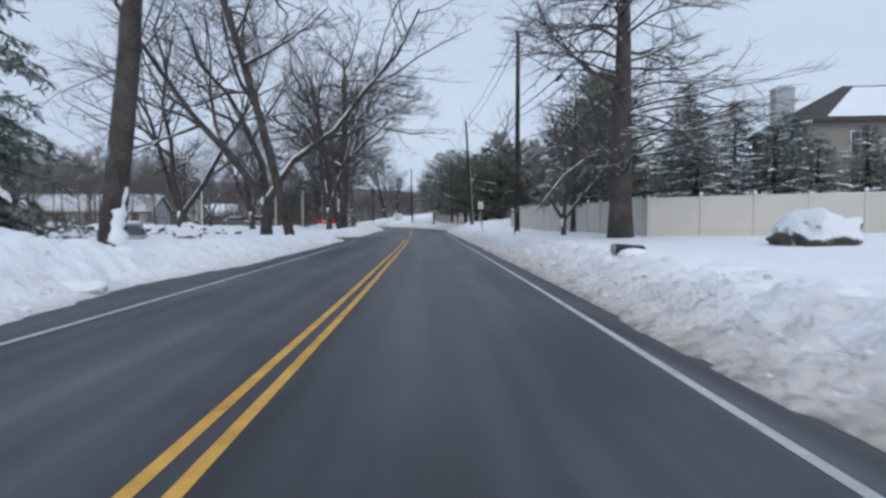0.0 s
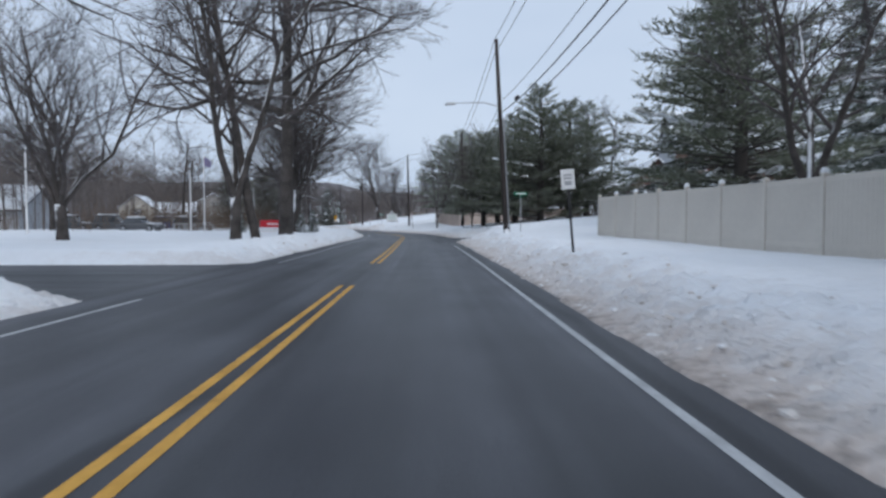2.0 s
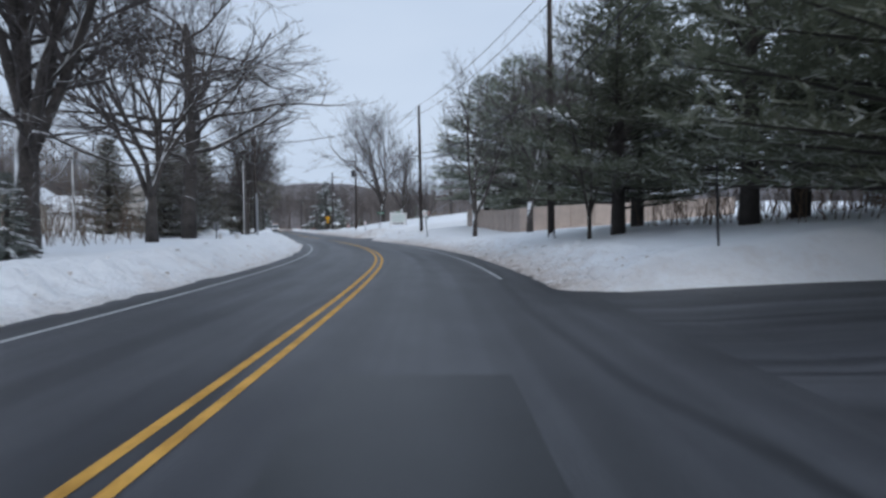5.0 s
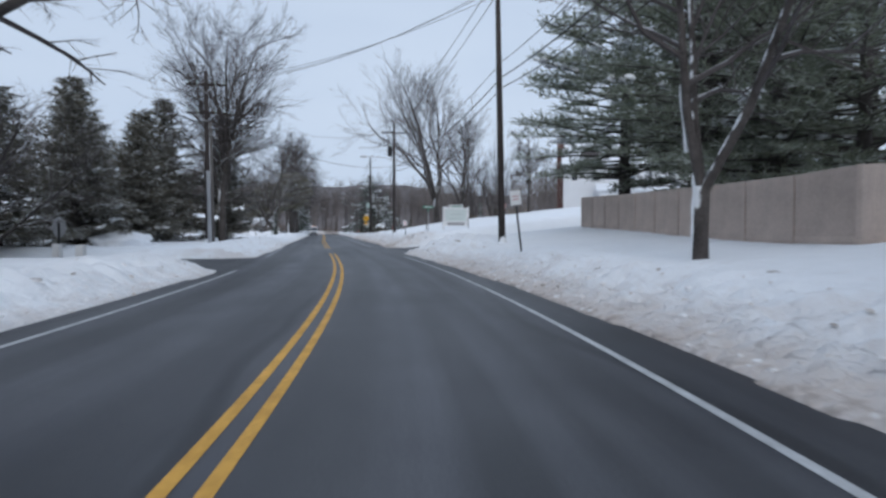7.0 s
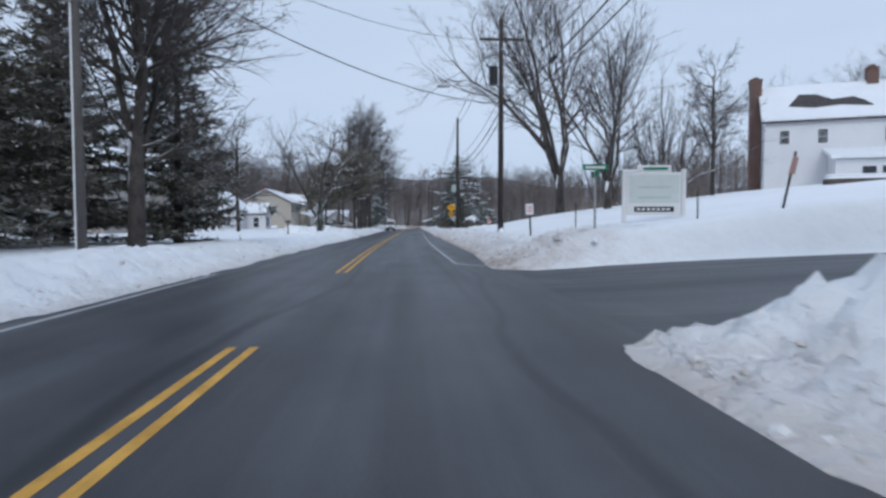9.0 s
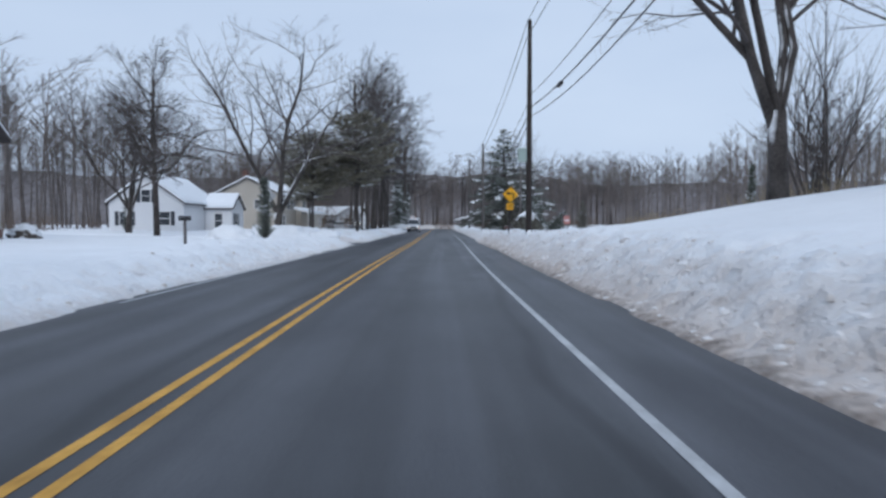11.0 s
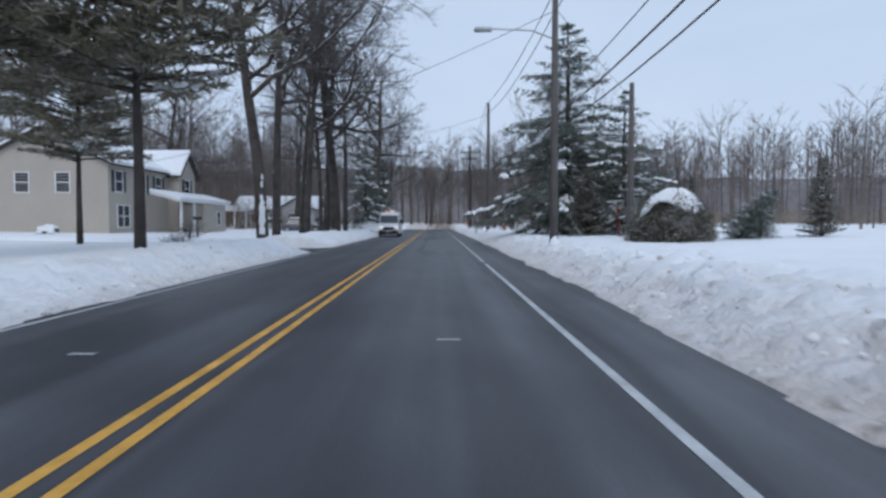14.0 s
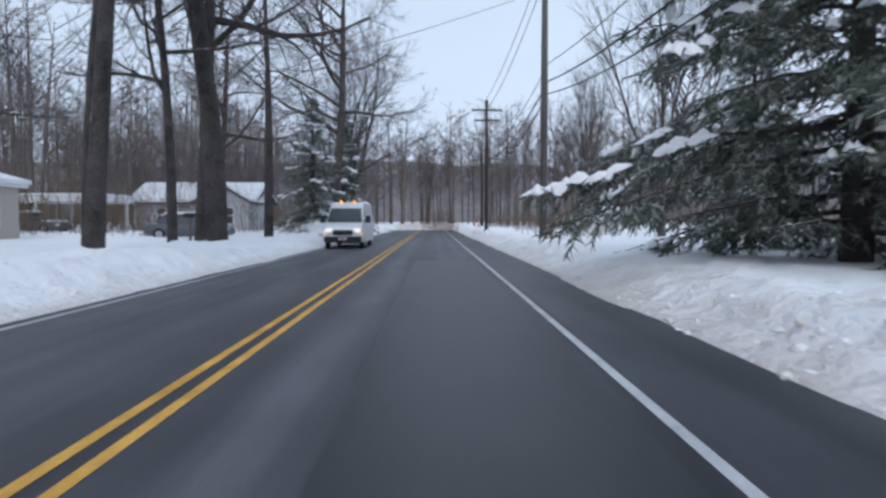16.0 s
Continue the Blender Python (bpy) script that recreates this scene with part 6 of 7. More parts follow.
# ---- signs ----
def text_mesh(body, size, material, thick=0.004):
    cu = bpy.data.curves.new("letters", "FONT")
    cu.body, cu.size, cu.extrude = body, size, thick
    cu.align_x, cu.align_y = "CENTER", "CENTER"
    tmp = bpy.data.objects.new("letters", cu)
    me = bpy.data.meshes.new_from_object(tmp)
    me.materials.clear()
    me.materials.append(material)
    return me


def sign_post(x, y, label, height, turn=None, lean=(0, 0), material=M_DARK, z=None):
    s, _o = to_road(x, y)
    ob = thing("road_sign", pose(x, y, ground_at(x, y) if z is None else z, lean[0], lean[1], heading(s) if turn is None else turn), label, "sign")
    part("post", Shape().box(-0.035, -0.02, -0.3, 0.035, 0.02, height), material, ob)
    return ob


def plate(parent, name, poly, y, material, label="", thick=0.012):
    return part(name, Shape().prism(poly, y, y + thick, "y"), material, parent, label)


def rect(cx, cz, w, h):
    return [(cx - w / 2, cz - h / 2), (cx + w / 2, cz - h / 2), (cx + w / 2, cz + h / 2), (cx - w / 2, cz + h / 2)]


def diamond(c, r):
    return [(0, c - r), (r, c), (0, c + r), (-r, c)]


# yellow turn warning
gz = ground_at(-30.6, 216.7)
wr = sign_post(-30.6, 216.7, "yellow diamond warning sign with a turn arrow and speed plate", 2.95 + 3.38 - 0.3 - gz - 2.6, lean=(0, 3))
cz = 3.38 - gz
pl = plate(wr, "panel", diamond(cz, 0.54), -0.045, M_YELLOW, "yellow diamond panel")
plate(pl, "arrow", [(0.16, cz - 0.26), (0.23, cz - 0.26), (0.23, cz + 0.10), (-0.12, cz + 0.10), (-0.12, cz + 0.19), (-0.33, cz + 0.06), (-0.12, cz - 0.07), (-0.12, cz + 0.02), (0.16, cz + 0.02)], -0.053, M_BLACK, "black bent arrow", 0.006)
p2 = plate(wr, "speed_plate", rect(0, cz - 0.80, 0.46, 0.46), -0.045, M_YELLOW, "square yellow speed plate")
tx = part("number", text_mesh("30", 0.34, M_BLACK), None, p2)
tx.matrix_basis = pose(0, -0.052, cz - 0.80, 90, 0, 0)

# speed limit signs: white plates with unreadable print as bars
def white_sign(x, y, label, zc, w, h, lean=(0, 0), bars=((0.22, 0.6, 0.10), (0.08, 0.6, 0.10), (-0.17, 0.5, 0.26)), material=M_BLACK):
    g0 = ground_at(x, y)
    sg = sign_post(x, y, label, zc - g0 + h / 2 - 0.02, lean=lean)
    p = plate(sg, "panel", rect(0, zc - g0, w, h), -0.04, M_WHITE, "white panel")
    for dz, bw, bh in bars:
        plate(p, "print", rect(0, zc - g0 + dz * h, bw * w, bh * h), -0.045, material, "", 0.004)
    return sg


white_sign(3.85, 53.4, "white speed limit sign on a leaning dark post", 2.75, 0.42, 0.60, (0, -5), ((0.2, 0.6, 0.08), (0.05, 0.6, 0.08), (-0.2, 0.5, 0.2)), M_GALV)
white_sign(-4.75, 139.2, "white road sign on a leaning dark post in the snow bank", 2.65, 0.42, 0.56, (0, -7), ((0.1, 0.6, 0.06), (-0.1, 0.6, 0.06)), mat("faded_red_print", (0.55, 0.25, 0.24), 0.6))
white_sign(-15.4, 171.8, "white parking sign on a thin dark post", 2.05, 0.32, 0.46, (0, -3), ((0.2, 0.6, 0.08), (0, 0.6, 0.08), (-0.2, 0.6, 0.08)), M_RED)
rp = sign_post(-27.8, 226.6, "faded red yard sign on a short post", 1.3, lean=(0, -6))
plate(rp, "panel", rect(0, 1.0, 0.48, 0.66), -0.03, mat("faded_red", (0.5, 0.22, 0.2), 0.6, var=0.2), "faded red and white panel")
plate(rp, "band", rect(0, 0.95, 0.38, 0.10), -0.036, M_WHITE, "", 0.004)
rp = sign_post(*on_road(166.0, 14.4)[:2], "reddish marker flag on a leaning post", 1.9, lean=(0, 12))
plate(rp, "flag", [(-0.10, 1.1), (0.12, 1.15), (0.14, 1.7), (-0.06, 1.75)], -0.03, mat("faded_red_flag", (0.50, 0.30, 0.28), 0.7, var=0.2))
# diamond sign seen from behind, left
g0 = ground_at(-42.3, 206.0)
bs = sign_post(-42.3, 206.0, "grey back of a diamond warning sign", 3.3 - g0, turn=198)
plate(bs, "panel", diamond(3.0 - g0, 0.5), -0.045, M_GALV)
bs = sign_post(-23.4, 138.3, "grey back of a small round-topped sign", 1.8, turn=190)
plate(bs, "panel", [(0.28 * math.cos(6.283 * k / 14), 1.6 + 0.42 * math.sin(6.283 * k / 14)) for k in range(14)], -0.045, M_GALV)


# street name signs
def street_sign(x, y, zc, label, lean=(0, 0)):
    g0 = ground_at(x, y)
    sg = sign_post(x, y, label, zc - g0 - 0.12, material=M_GALV, lean=lean)
    p = plate(sg, "name_plate", rect(0, zc - g0, 0.9, 0.2), -0.02, M_GREEN, "green name plate")
    plate(p, "print", rect(0, zc - g0, 0.68, 0.08), -0.026, M_WHITE, "", 0.004)
    q = part("cross_plate", Shape().box(-0.01, -0.45, zc - g0 - 0.32, 0.01, 0.45, zc - g0 - 0.12), M_GREEN, sg, "green name plate at right angles")
    return sg


street_sign(5.3, 77.6, 3.45, "green street name sign on a grey post")
street_sign(-12.65, 167.4, 3.35, "green street name sign on a grey post")

# red board with stone base left
rb = thing("red_sign_board", pose(-17.3, 99.8, ground_at(-17.3, 99.8), 0, 0, 8), "red entrance sign board on a white base in the snow", "sign")
part("board", Shape().box(-1.5, -0.12, 0.45, 1.5, 0.12, 1.25, 0.03), M_RED, rb)
part("base", Shape().box(-1.6, -0.2, -0.2, 1.6, 0.2, 0.42, 0.03), M_TRIM, rb)
part("snow_cap", Shape().box(-1.62, -0.22, 0.423, 1.62, 0.22, 0.5, 0.02), M_SNOW, rb)
for u0, u1 in ((-0.75, -0.45), (-0.4, -0.1), (-0.05, 0.25), (0.3, 0.5)):
    part("print", Shape().box(u0, -0.128, 0.78, u1, -0.122, 0.93), M_WHITE, rb)

# community notice board on the corner
cbz = ground_at(-10.6, 170.1)
cb = thing("notice_board", pose(-10.6, 170.1, cbz, 0, 0, 10), "large white notice board on posts in the snow", "sign")
tz, bz = 3.35 - cbz, 1.75 - cbz
pn = part("panel", Shape().box(-1.0, -0.06, bz, 1.0, 0.06, tz, 0.02), M_TRIM, cb)
for u in (-1.08, 1.08):
    part("post", Shape().box(u - 0.07, -0.08, -0.4, u + 0.07, 0.08, tz + 0.12), M_TRIM, cb)
part("header", Shape().box(-0.62, -0.05, tz + 0.01, 0.62, 0.05, tz + 0.26, 0.02), M_TRIM, cb)
part("header_print", Shape().box(-0.40, -0.058, tz + 0.08, 0.5, -0.052, tz + 0.18), M_GREEN, cb)
part("snow_cap", Shape().box(-1.15, -0.1, tz + 0.005, -0.65, 0.1, tz + 0.1, 0.03), M_SNOW, cb)
part("display", Shape().box(-0.92, -0.068, bz + 0.45, 0.92, -0.061, tz - 0.1), mat("pale_display", (0.62, 0.68, 0.66), 0.5, var=0.08), pn, "pale grey-green display")
part("letter_strip", Shape().box(-0.72, -0.074, bz + 0.12, 0.72, -0.066, bz + 0.32), M_DARK, pn, "dark letter strip")
for k in range(7):
    part("print", Shape().box(-0.62 + k * 0.18, -0.079, bz + 0.18, -0.50 + k * 0.18, -0.075, bz + 0.26), M_WHITE, pn)
M_FAINT = mat("faded_print", (0.52, 0.58, 0.56), 0.5, var=0.1)
for dz in (0.62, 1.0):
    part("print", Shape().box(-0.6, -0.074, bz + dz, 0.6, -0.069, bz + dz + 0.08), M_FAINT, pn)


# ---- small roadside things ----
def stake(x, y, h, label, lean=0.0, material=M_DARK, r=0.025):
    return solid("marker_post", Shape().tube([(0, 0, -0.3), (0, 0, h)], [r, r], 8), material, pose(x, y, ground_at(x, y), 0, lean, 0), label, "post")


for x, y, hh, ln in ((4.5, 98.2, 1.9, -2), (-9.3, 168.0, 0.9, 0), (12.0, 92.0, 1.3, 0), (16.5, 96.0, 1.4, 0), (-2.0, 165.5, 0.8, 0), (0.5, 166.5, 0.9, 0), (-13.6, 172.6, 1.1, 0)):
    stake(x, y, hh, "thin dark marker post in the snow", ln)
for x, y in ((-20.7, 136.0), (-22.6, 137.2)):
    solid("gate_post", Shape().box(-0.14, -0.14, -0.3, 0.14, 0.14, 0.95, 0.02), M_TRIM, pose(x, y, ground_at(x, y), 0, 0, 10), "short white gate post in the snow", "post")


def lamp_post(x, y, h, label):
    lp = thing("lamp_post", pose(x, y, ground_at(x, y)), label, "lamp post")
    part("pole", Shape().tube([(0, 0, -0.3), (0, 0, h)], [0.08, 0.05], 8), M_TRIM, lp)
    part("head", Shape().box(-0.35, -0.15, h, 0.15, 0.15, h + 0.15, 0.03), M_GALV, lp)


for x, y, hh in ((-29.1, 78.6, 6.0), (-24.2, 95.2, 5.5), (-23.4, 110.8, 6.0), (-26.0, 122.0, 5.5)):
    lamp_post(x, y, hh, "slim pale lamp post in a parking lot")
fp = thing("flagpole", pose(-23.0, 95.5, ground_at(-23, 95.5)), "slim white flagpole with a drooping flag", "flagpole")
part("pole", Shape().tube([(0, 0, -0.3), (0, 0, 7.4)], [0.06, 0.03], 8), M_TRIM, fp)
part("flag", Shape().add([(0.04, 0.0, 7.2), (0.5, 0.08, 7.0), (0.8, -0.05, 6.7), (0.7, 0.0, 6.1), (0.35, 0.07, 6.2), (0.04, 0.0, 6.35)], [(0, 1, 4, 5), (1, 2, 3, 4)]), mat("flag_cloth", (0.25, 0.22, 0.35), 0.9, var=0.3), fp)


def lump(name, x, y, rx, ry, rz, material, label, category, seed, z=None, smooth=True):
    """A rounded irregular heap."""
    rng = random.Random(seed)
    bm = bmesh.new()
    bmesh.ops.create_icosphere(bm, subdivisions=4, radius=1)
    ox = rng.random() * 50
    for v in bm.verts:
        k = 0.86 + 0.24 * noise.fractal(v.co * 1.9 + Vector((ox, 0, 0)), 0.7, 2.2, 5)
        v.co = Vector((v.co.x * rx * k, v.co.y * ry * k, max(v.co.z, -0.15) * rz * k))
    me = bpy.data.meshes.new(name)
    bm.to_mesh(me)
    bm.free()
    me.polygons.foreach_set("use_smooth", [smooth] * len(me.polygons))
    me.materials.append(material)
    ob = new(name, me)
    ob.matrix_basis = pose(x, y, ground_at(x, y) - 0.05 if z is None else z, 0, 0, rng.random() * 90)
    return tagged(ob, label, category)


lump("shrub", 11.7, 19.5, 2.0, 1.3, 1.3, M_SHRUBSNOW, "shrub buried under a heap of snow by a fence", "shrub", 1)


def dome_shrub(x, y, rx, rz, seed, label):
    """A dense round evergreen: dark core, sprays of needles over it, a draped cap of snow."""
    rng = random.Random(seed)
    ob = thing("shrub", pose(x, y, ground_at(x, y) - 0.05), label, "shrub")
    core = lump("foliage_core", 0, 0, rx * 0.86, rx * 0.86, rz * 0.9, M_DARKFIR, "", "", seed, 0.0)
    core.parent = ob
    sprays = Shape()
    for _ in range(5200):
        a, u = rng.random() * 6.283, rng.random() ** 0.6
        d = Vector((math.cos(a) * math.sqrt(1 - (1 - u) ** 2), math.sin(a) * math.sqrt(1 - (1 - u) ** 2), 1 - u))
        k = rng.uniform(0.82, 1.04) * (1 + 0.10 * math.sin(3 * a + seed) + 0.06 * math.sin(7 * a))
        p = Vector((d.x * rx * k, d.y * rx * k, d.z * rz * k))
        e = (d * 0.7 + Vector((rng.gauss(0, 0.5), rng.gauss(0, 0.5), rng.gauss(-0.35, 0.4)))).normalized()
        w = e.cross(Vector((rng.gauss(0, 1), rng.gauss(0, 1), rng.gauss(0, 1)))).normalized() * rng.uniform(0.015, 0.035)
        sprays.add([p - w, p + w, p + e * rng.uniform(0.12, 0.34)], [(0, 1, 2)])
    part("sprays", sprays, M_DARKFIR, ob, "dark drooping evergreen sprays")
    cap, rings, n = Shape(), [], 40
    for i in range(11):
        u, ring = i / 10, []
        for k in range(n):
            a = 6.283 * k / n
            reach = 0.66 + 0.42 * noise.noise(Vector((math.cos(a) * 1.6 + seed, math.sin(a) * 1.6, 0))) + 0.16 * noise.noise(Vector((math.cos(a) * 6, math.sin(a) * 6 + seed, 3)))
            q = u * reach
            z = rz * math.sqrt(max(0.0, 1 - q * q)) * 1.0 + 0.10 * (1 - u**4) + 0.07 * noise.noise(Vector((math.cos(a) * q * 4, math.sin(a) * q * 4, seed))) - 0.12 * u**5
            ring.append((math.cos(a) * q * rx * 1.02, math.sin(a) * q * rx * 1.02, z))
        rings.append(ring)
    cap.loft(rings[::-1])
    part("snow_cap", cap, M_SNOW, ob, "thick cap of snow", True)
    return ob


dome_shrub(-34.4, 244.9, 1.6, 2.1, 5, "rounded dark evergreen bowed under a thick cap of snow")
lump("snow_mound", -10.2, 13.2, 2.0, 1.6, 0.8, M_SNOW, "heap of ploughed snow round a tree", "snow", 25)
lump("snow_mound", -6.8, 12.0, 0.6, 0.5, 0.24, M_SNOW, "frozen clod of snow at the road's edge", "snow", 27)
lump("snow_mound", -28.2, 149.5, 2.2, 1.6, 1.0, M_SNOW, "rounded mound of snow over a shrub", "snow", 28)
for s, o, r, q, k in ((217.3, -8.2, 2.2, 0.9, 33), (219.0, -5.6, 1.2, 0.55, 34), (226.5, -8.4, 1.9, 0.8, 35), (231.0, -7.6, 1.6, 0.6, 36), (215.0, -10.5, 1.8, 0.9, 37)):
    lump("snow_mound", *on_road(s, o)[:2], r, r * 0.8, q, M_SNOW, "heap of shovelled snow beside a drive", "snow", k)
for x, y, r, k in ((-14.3, 43.4, 0.8, 41), (-16.4, 42.3, 1.0, 42), (-18.6, 41.6, 0.9, 43), (-21.2, 41.0, 1.1, 44), (-24.0, 40.5, 1.0, 45), (-13.0, 33.0, 0.7, 46), (-15.5, 27.5, 0.8, 47)):
    lump("shrub", x, y, r * 1.2, r, r * 0.9, M_SHRUBSNOW, "low shrub buried under snow on the verge", "shrub", k)
lump("snow_mound", -52.0, 221.0, 2.0, 1.5, 0.9, M_SNOW, "mound of shovelled snow by a path", "snow", 29)
lump("snow_mound", -49.0, 216.0, 1.6, 1.3, 0.8, M_SNOW, "mound of shovelled snow by a path", "snow", 30)
for k in range(46):
    rng = random.Random(900 + k)
    s = rng.uniform(2, 240)
    side = 1 if rng.random() < 0.75 else -1
    if any(sd == side and a - 2 < s < b + 2 for sd, a, b in OPENINGS):
        continue
    o = side * ((right_edge(s) if side > 0 else left_edge(s)) + rng.uniform(0.3, 3.5))
    x, y, _z = on_road(s, o)
    lump("snow_clod", x, y, rng.uniform(0.09, 0.24), rng.uniform(0.09, 0.19), rng.uniform(0.08, 0.16), M_DIRTY if rng.random() < 0.4 else M_SNOW, "frozen clod of ploughed snow", "snow", 50 + k, float(snow_height(s, o)) - 0.03)
for k in range(22):
    rng = random.Random(1200 + k)
    s, o = rng.uniform(165.6, 169.5), rng.uniform(5.0, 9.5)
    if k > 15:
        s, o = rng.uniform(146.5, 150.5), rng.uniform(4.8, 7.5)
    x, y, _z = on_road(s, o)
    lump("snow_clod", x, y, rng.uniform(0.08, 0.30), rng.uniform(0.08, 0.22), rng.uniform(0.07, 0.18), M_DIRTY if rng.random() < 0.5 else M_SNOW, "frozen clod of ploughed snow at a corner", "snow", 1250 + k, float(snow_height(s, o)) - 0.04)


def crumb_mat():
    """Broken ploughed snow: every crumb its own tone between clean white and road grime."""
    m = mat("snow_crumbs", (0.72, 0.69, 0.67), 0.85, var=0.2, scale=3.0)
    n, l = m.node_tree.nodes, m.node_tree.links
    b, g, r = n["Principled BSDF"], n.new("ShaderNodeNewGeometry"), n.new("ShaderNodeValToRGB")
    for k, (at, c) in enumerate(((0.0, (0.44, 0.40, 0.37)), (0.12, (0.66, 0.62, 0.59)), (0.5, (0.80, 0.79, 0.79)), (1.0, (0.87, 0.88, 0.90)))):
        e = r.color_ramp.elements[k] if k < 2 else r.color_ramp.elements.new(at)
        e.position, e.color = at, (*c, 1)
    l.new(g.outputs["Random Per Island"], r.inputs[0])
    l.new(r.outputs[0], b.inputs["Base Color"])
    return m


def crumbs(count, seed):
    """Small broken lumps lying all along the ploughed banks."""
    rng = np.random.default_rng(seed)
    side = np.where(rng.random(count) < 0.7, 1, -1)
    s = rng.uniform(-4, 262, count)
    d = np.where(side > 0, rng.gamma(1.6, 0.75, count), rng.gamma(1.4, 0.5, count)) + 0.05
    keep = np.ones(count, bool)
    for sd, a, b in OPENINGS:
        keep &= ~((side == sd) & (s > a - 1.2) & (s < b + 1.2))
    keep &= d < 2.9
    side, s, d = side[keep], s[keep], d[keep]
    o = side * (np.where(side > 0, right_edge(s), left_edge(s)) + d)
    z = snow_height(s, o)
    x, y, _z = on_road(s, o)
    size = rng.lognormal(-3.2, 0.38, len(s)).clip(0.02, 0.075)
    dirs = np.array([(1, 0, 0), (-1, 0, 0), (0, 1, 0), (0, -1, 0), (0, 0, 1), (0, 0, -1)] + [(a, b, c) for a in (-0.6, 0.6) for b in (-0.6, 0.6) for c in (-0.6, 0.6)])
    bm = bmesh.new()
    for v in dirs:
        bm.verts.new(v)
    bmesh.ops.convex_hull(bm, input=bm.verts[:])
    bm.verts.index_update()
    tri = np.array([[v.index for v in f.verts] for f in bm.faces])
    bm.free()
    jit = rng.uniform(0.65, 1.25, (len(s), len(dirs), 1)) * dirs[None] * (rng.uniform(0.7, 1.3, (len(s), 1, 3)) * np.array([1, 1, 0.75])) * size[:, None, None]
    co = jit + np.stack([x, y, z - size * 0.15], -1)[:, None, :]
    fs = (tri[None] + (np.arange(len(s)) * len(dirs))[:, None, None]).reshape(-1, 3)
    me = bpy.data.meshes.new("snow_crumbs")
    me.from_pydata(co.reshape(-1, 3).tolist(), [], fs.tolist())
    me.materials.append(crumb_mat())
    tagged(new("snow_crumbs", me), "broken crumbs of grimy ploughed snow along the banks", "snow", kind="stuff")


crumbs(6500, 77)
# stone bin and box by the drives
bn = thing("mailbox", pose(-31.4, 220.1, 0.32, 0, 10, 62) @ Matrix.Diagonal((1.25, 1.25, 1.15, 1)), "large weathered grey-brown mailbox tilted on its post", "mailbox")
part("post", Shape().box(-0.05, -0.05, -0.3, 0.05, 0.05, 0.52), M_POLEGREY, bn)
bx = part("box", Shape().prism([(-0.16, 0.5), (0.16, 0.5), (0.16, 0.72)] + [(0.16 * math.cos(t), 0.72 + 0.14 * math.sin(t)) for t in [0.5, 1.05, 1.57, 2.1, 2.64]] + [(-0.16, 0.72)], -0.24, 0.24, "y"), mat("weathered_tin", (0.105, 0.09, 0.085), 0.7, var=0.4, scale=3, bump=0.2), bn)
part("band", Shape().box(-0.164, -0.2, 0.66, -0.161, 0.22, 0.71), mat("rust_band", (0.17, 0.06, 0.05), 0.8, var=0.3), bx, "dull red band")
mb = thing("mailbox", pose(4.9, 16.2, ground_at(4.9, 16.2) + 0.06, 0, 4, 8), "toppled black mailbox half sunk in the ploughed bank", "mailbox")
arch = [(-0.13, 0.0), (0.13, 0.0), (0.13, 0.14)] + [(0.13 * math.cos(q), 0.14 + 0.10 * math.sin(q)) for q in (0.5, 1.05, 1.57, 2.1, 2.64)] + [(-0.13, 0.14)]
part("box", Shape().prism(arch, -0.40, 0.40, "x"), M_DARK, mb)
part("door", Shape().prism([(y * 0.97, z * 0.97 + 0.004) for y, z in arch], -0.43, -0.401, "x"), M_GALV, mb, "dull grey mailbox door")
part("snow_drift", Shape().loft([[(0.1 + r * math.cos(q), -0.26 + 0.6 * r * math.sin(q), z) for q in [6.2832 * k / 14 for k in range(14)]] for r, z in ((0.52, -0.10), (0.42, 0.06), (0.24, 0.14), (0.06, 0.16))]), M_SNOW, mb, "snow drifted against the box", True)
# a snow-laden bent tree in the field
conifer(-32.0, 245.3, 3.0, "spruce", 2, "small evergreen bent over under snow", 40, 1.3, 1.6, lean=(0, 46))
conifer(-31.0, 246.2, 1.8, "spruce", 1, "small evergreen under a bent tree", 20, 1.8)
# garden ornaments by the spruce: a red post and white boxes
gd = thing("red_post", pose(-36.9, 255.6, ground_at(-36.9, 255.6), 0, -4, 18), "red-painted wooden post beside a spruce", "post")
part("post", Shape().box(-0.05, -0.05, -0.3, 0.05, 0.05, 1.7, 0.01), mat("dull_red_paint", (0.28, 0.03, 0.035), 0.7, var=0.3), gd)
for k, (x, y) in enumerate([(-47.0, 281.0), (-48.2, 285.0)]):
    bx = thing("utility_cabinet", pose(x, y, ground_at(x, y), 0, 0, 18), "white utility cabinet in the snow", "cabinet")
    part("body", Shape().box(-0.5, -0.35, -0.2, 0.5, 0.35, 1.1, 0.04), M_TRIM, bx)
    part("lid", Shape().box(-0.53, -0.38, 1.103, 0.53, 0.38, 1.18, 0.02), M_GALV, bx)
hy = thing("fire_hydrant", pose(-50.0, 285.5, ground_at(-50, 285.5)), "orange-red fire hydrant in the snow", "hydrant")
part("barrel", Shape().tube([(0, 0, -0.2), (0, 0, 0.5), (0, 0, 0.62), (0, 0, 0.72)], [0.14, 0.14, 0.12, 0.04], 12), M_ORANGE, hy, smooth=True)
part("outlet", Shape().tube([(-0.22, 0, 0.4), (0.22, 0, 0.4)], [0.07, 0.07], 8), M_ORANGE, hy)
for k in range(3):
    x, y, _z = on_road(306 + 14 * k, 6.6 + k * 0.4)
    stake(x, y, 1.0, "orange delineator post in the snow", 0, M_ORANGE, 0.05)


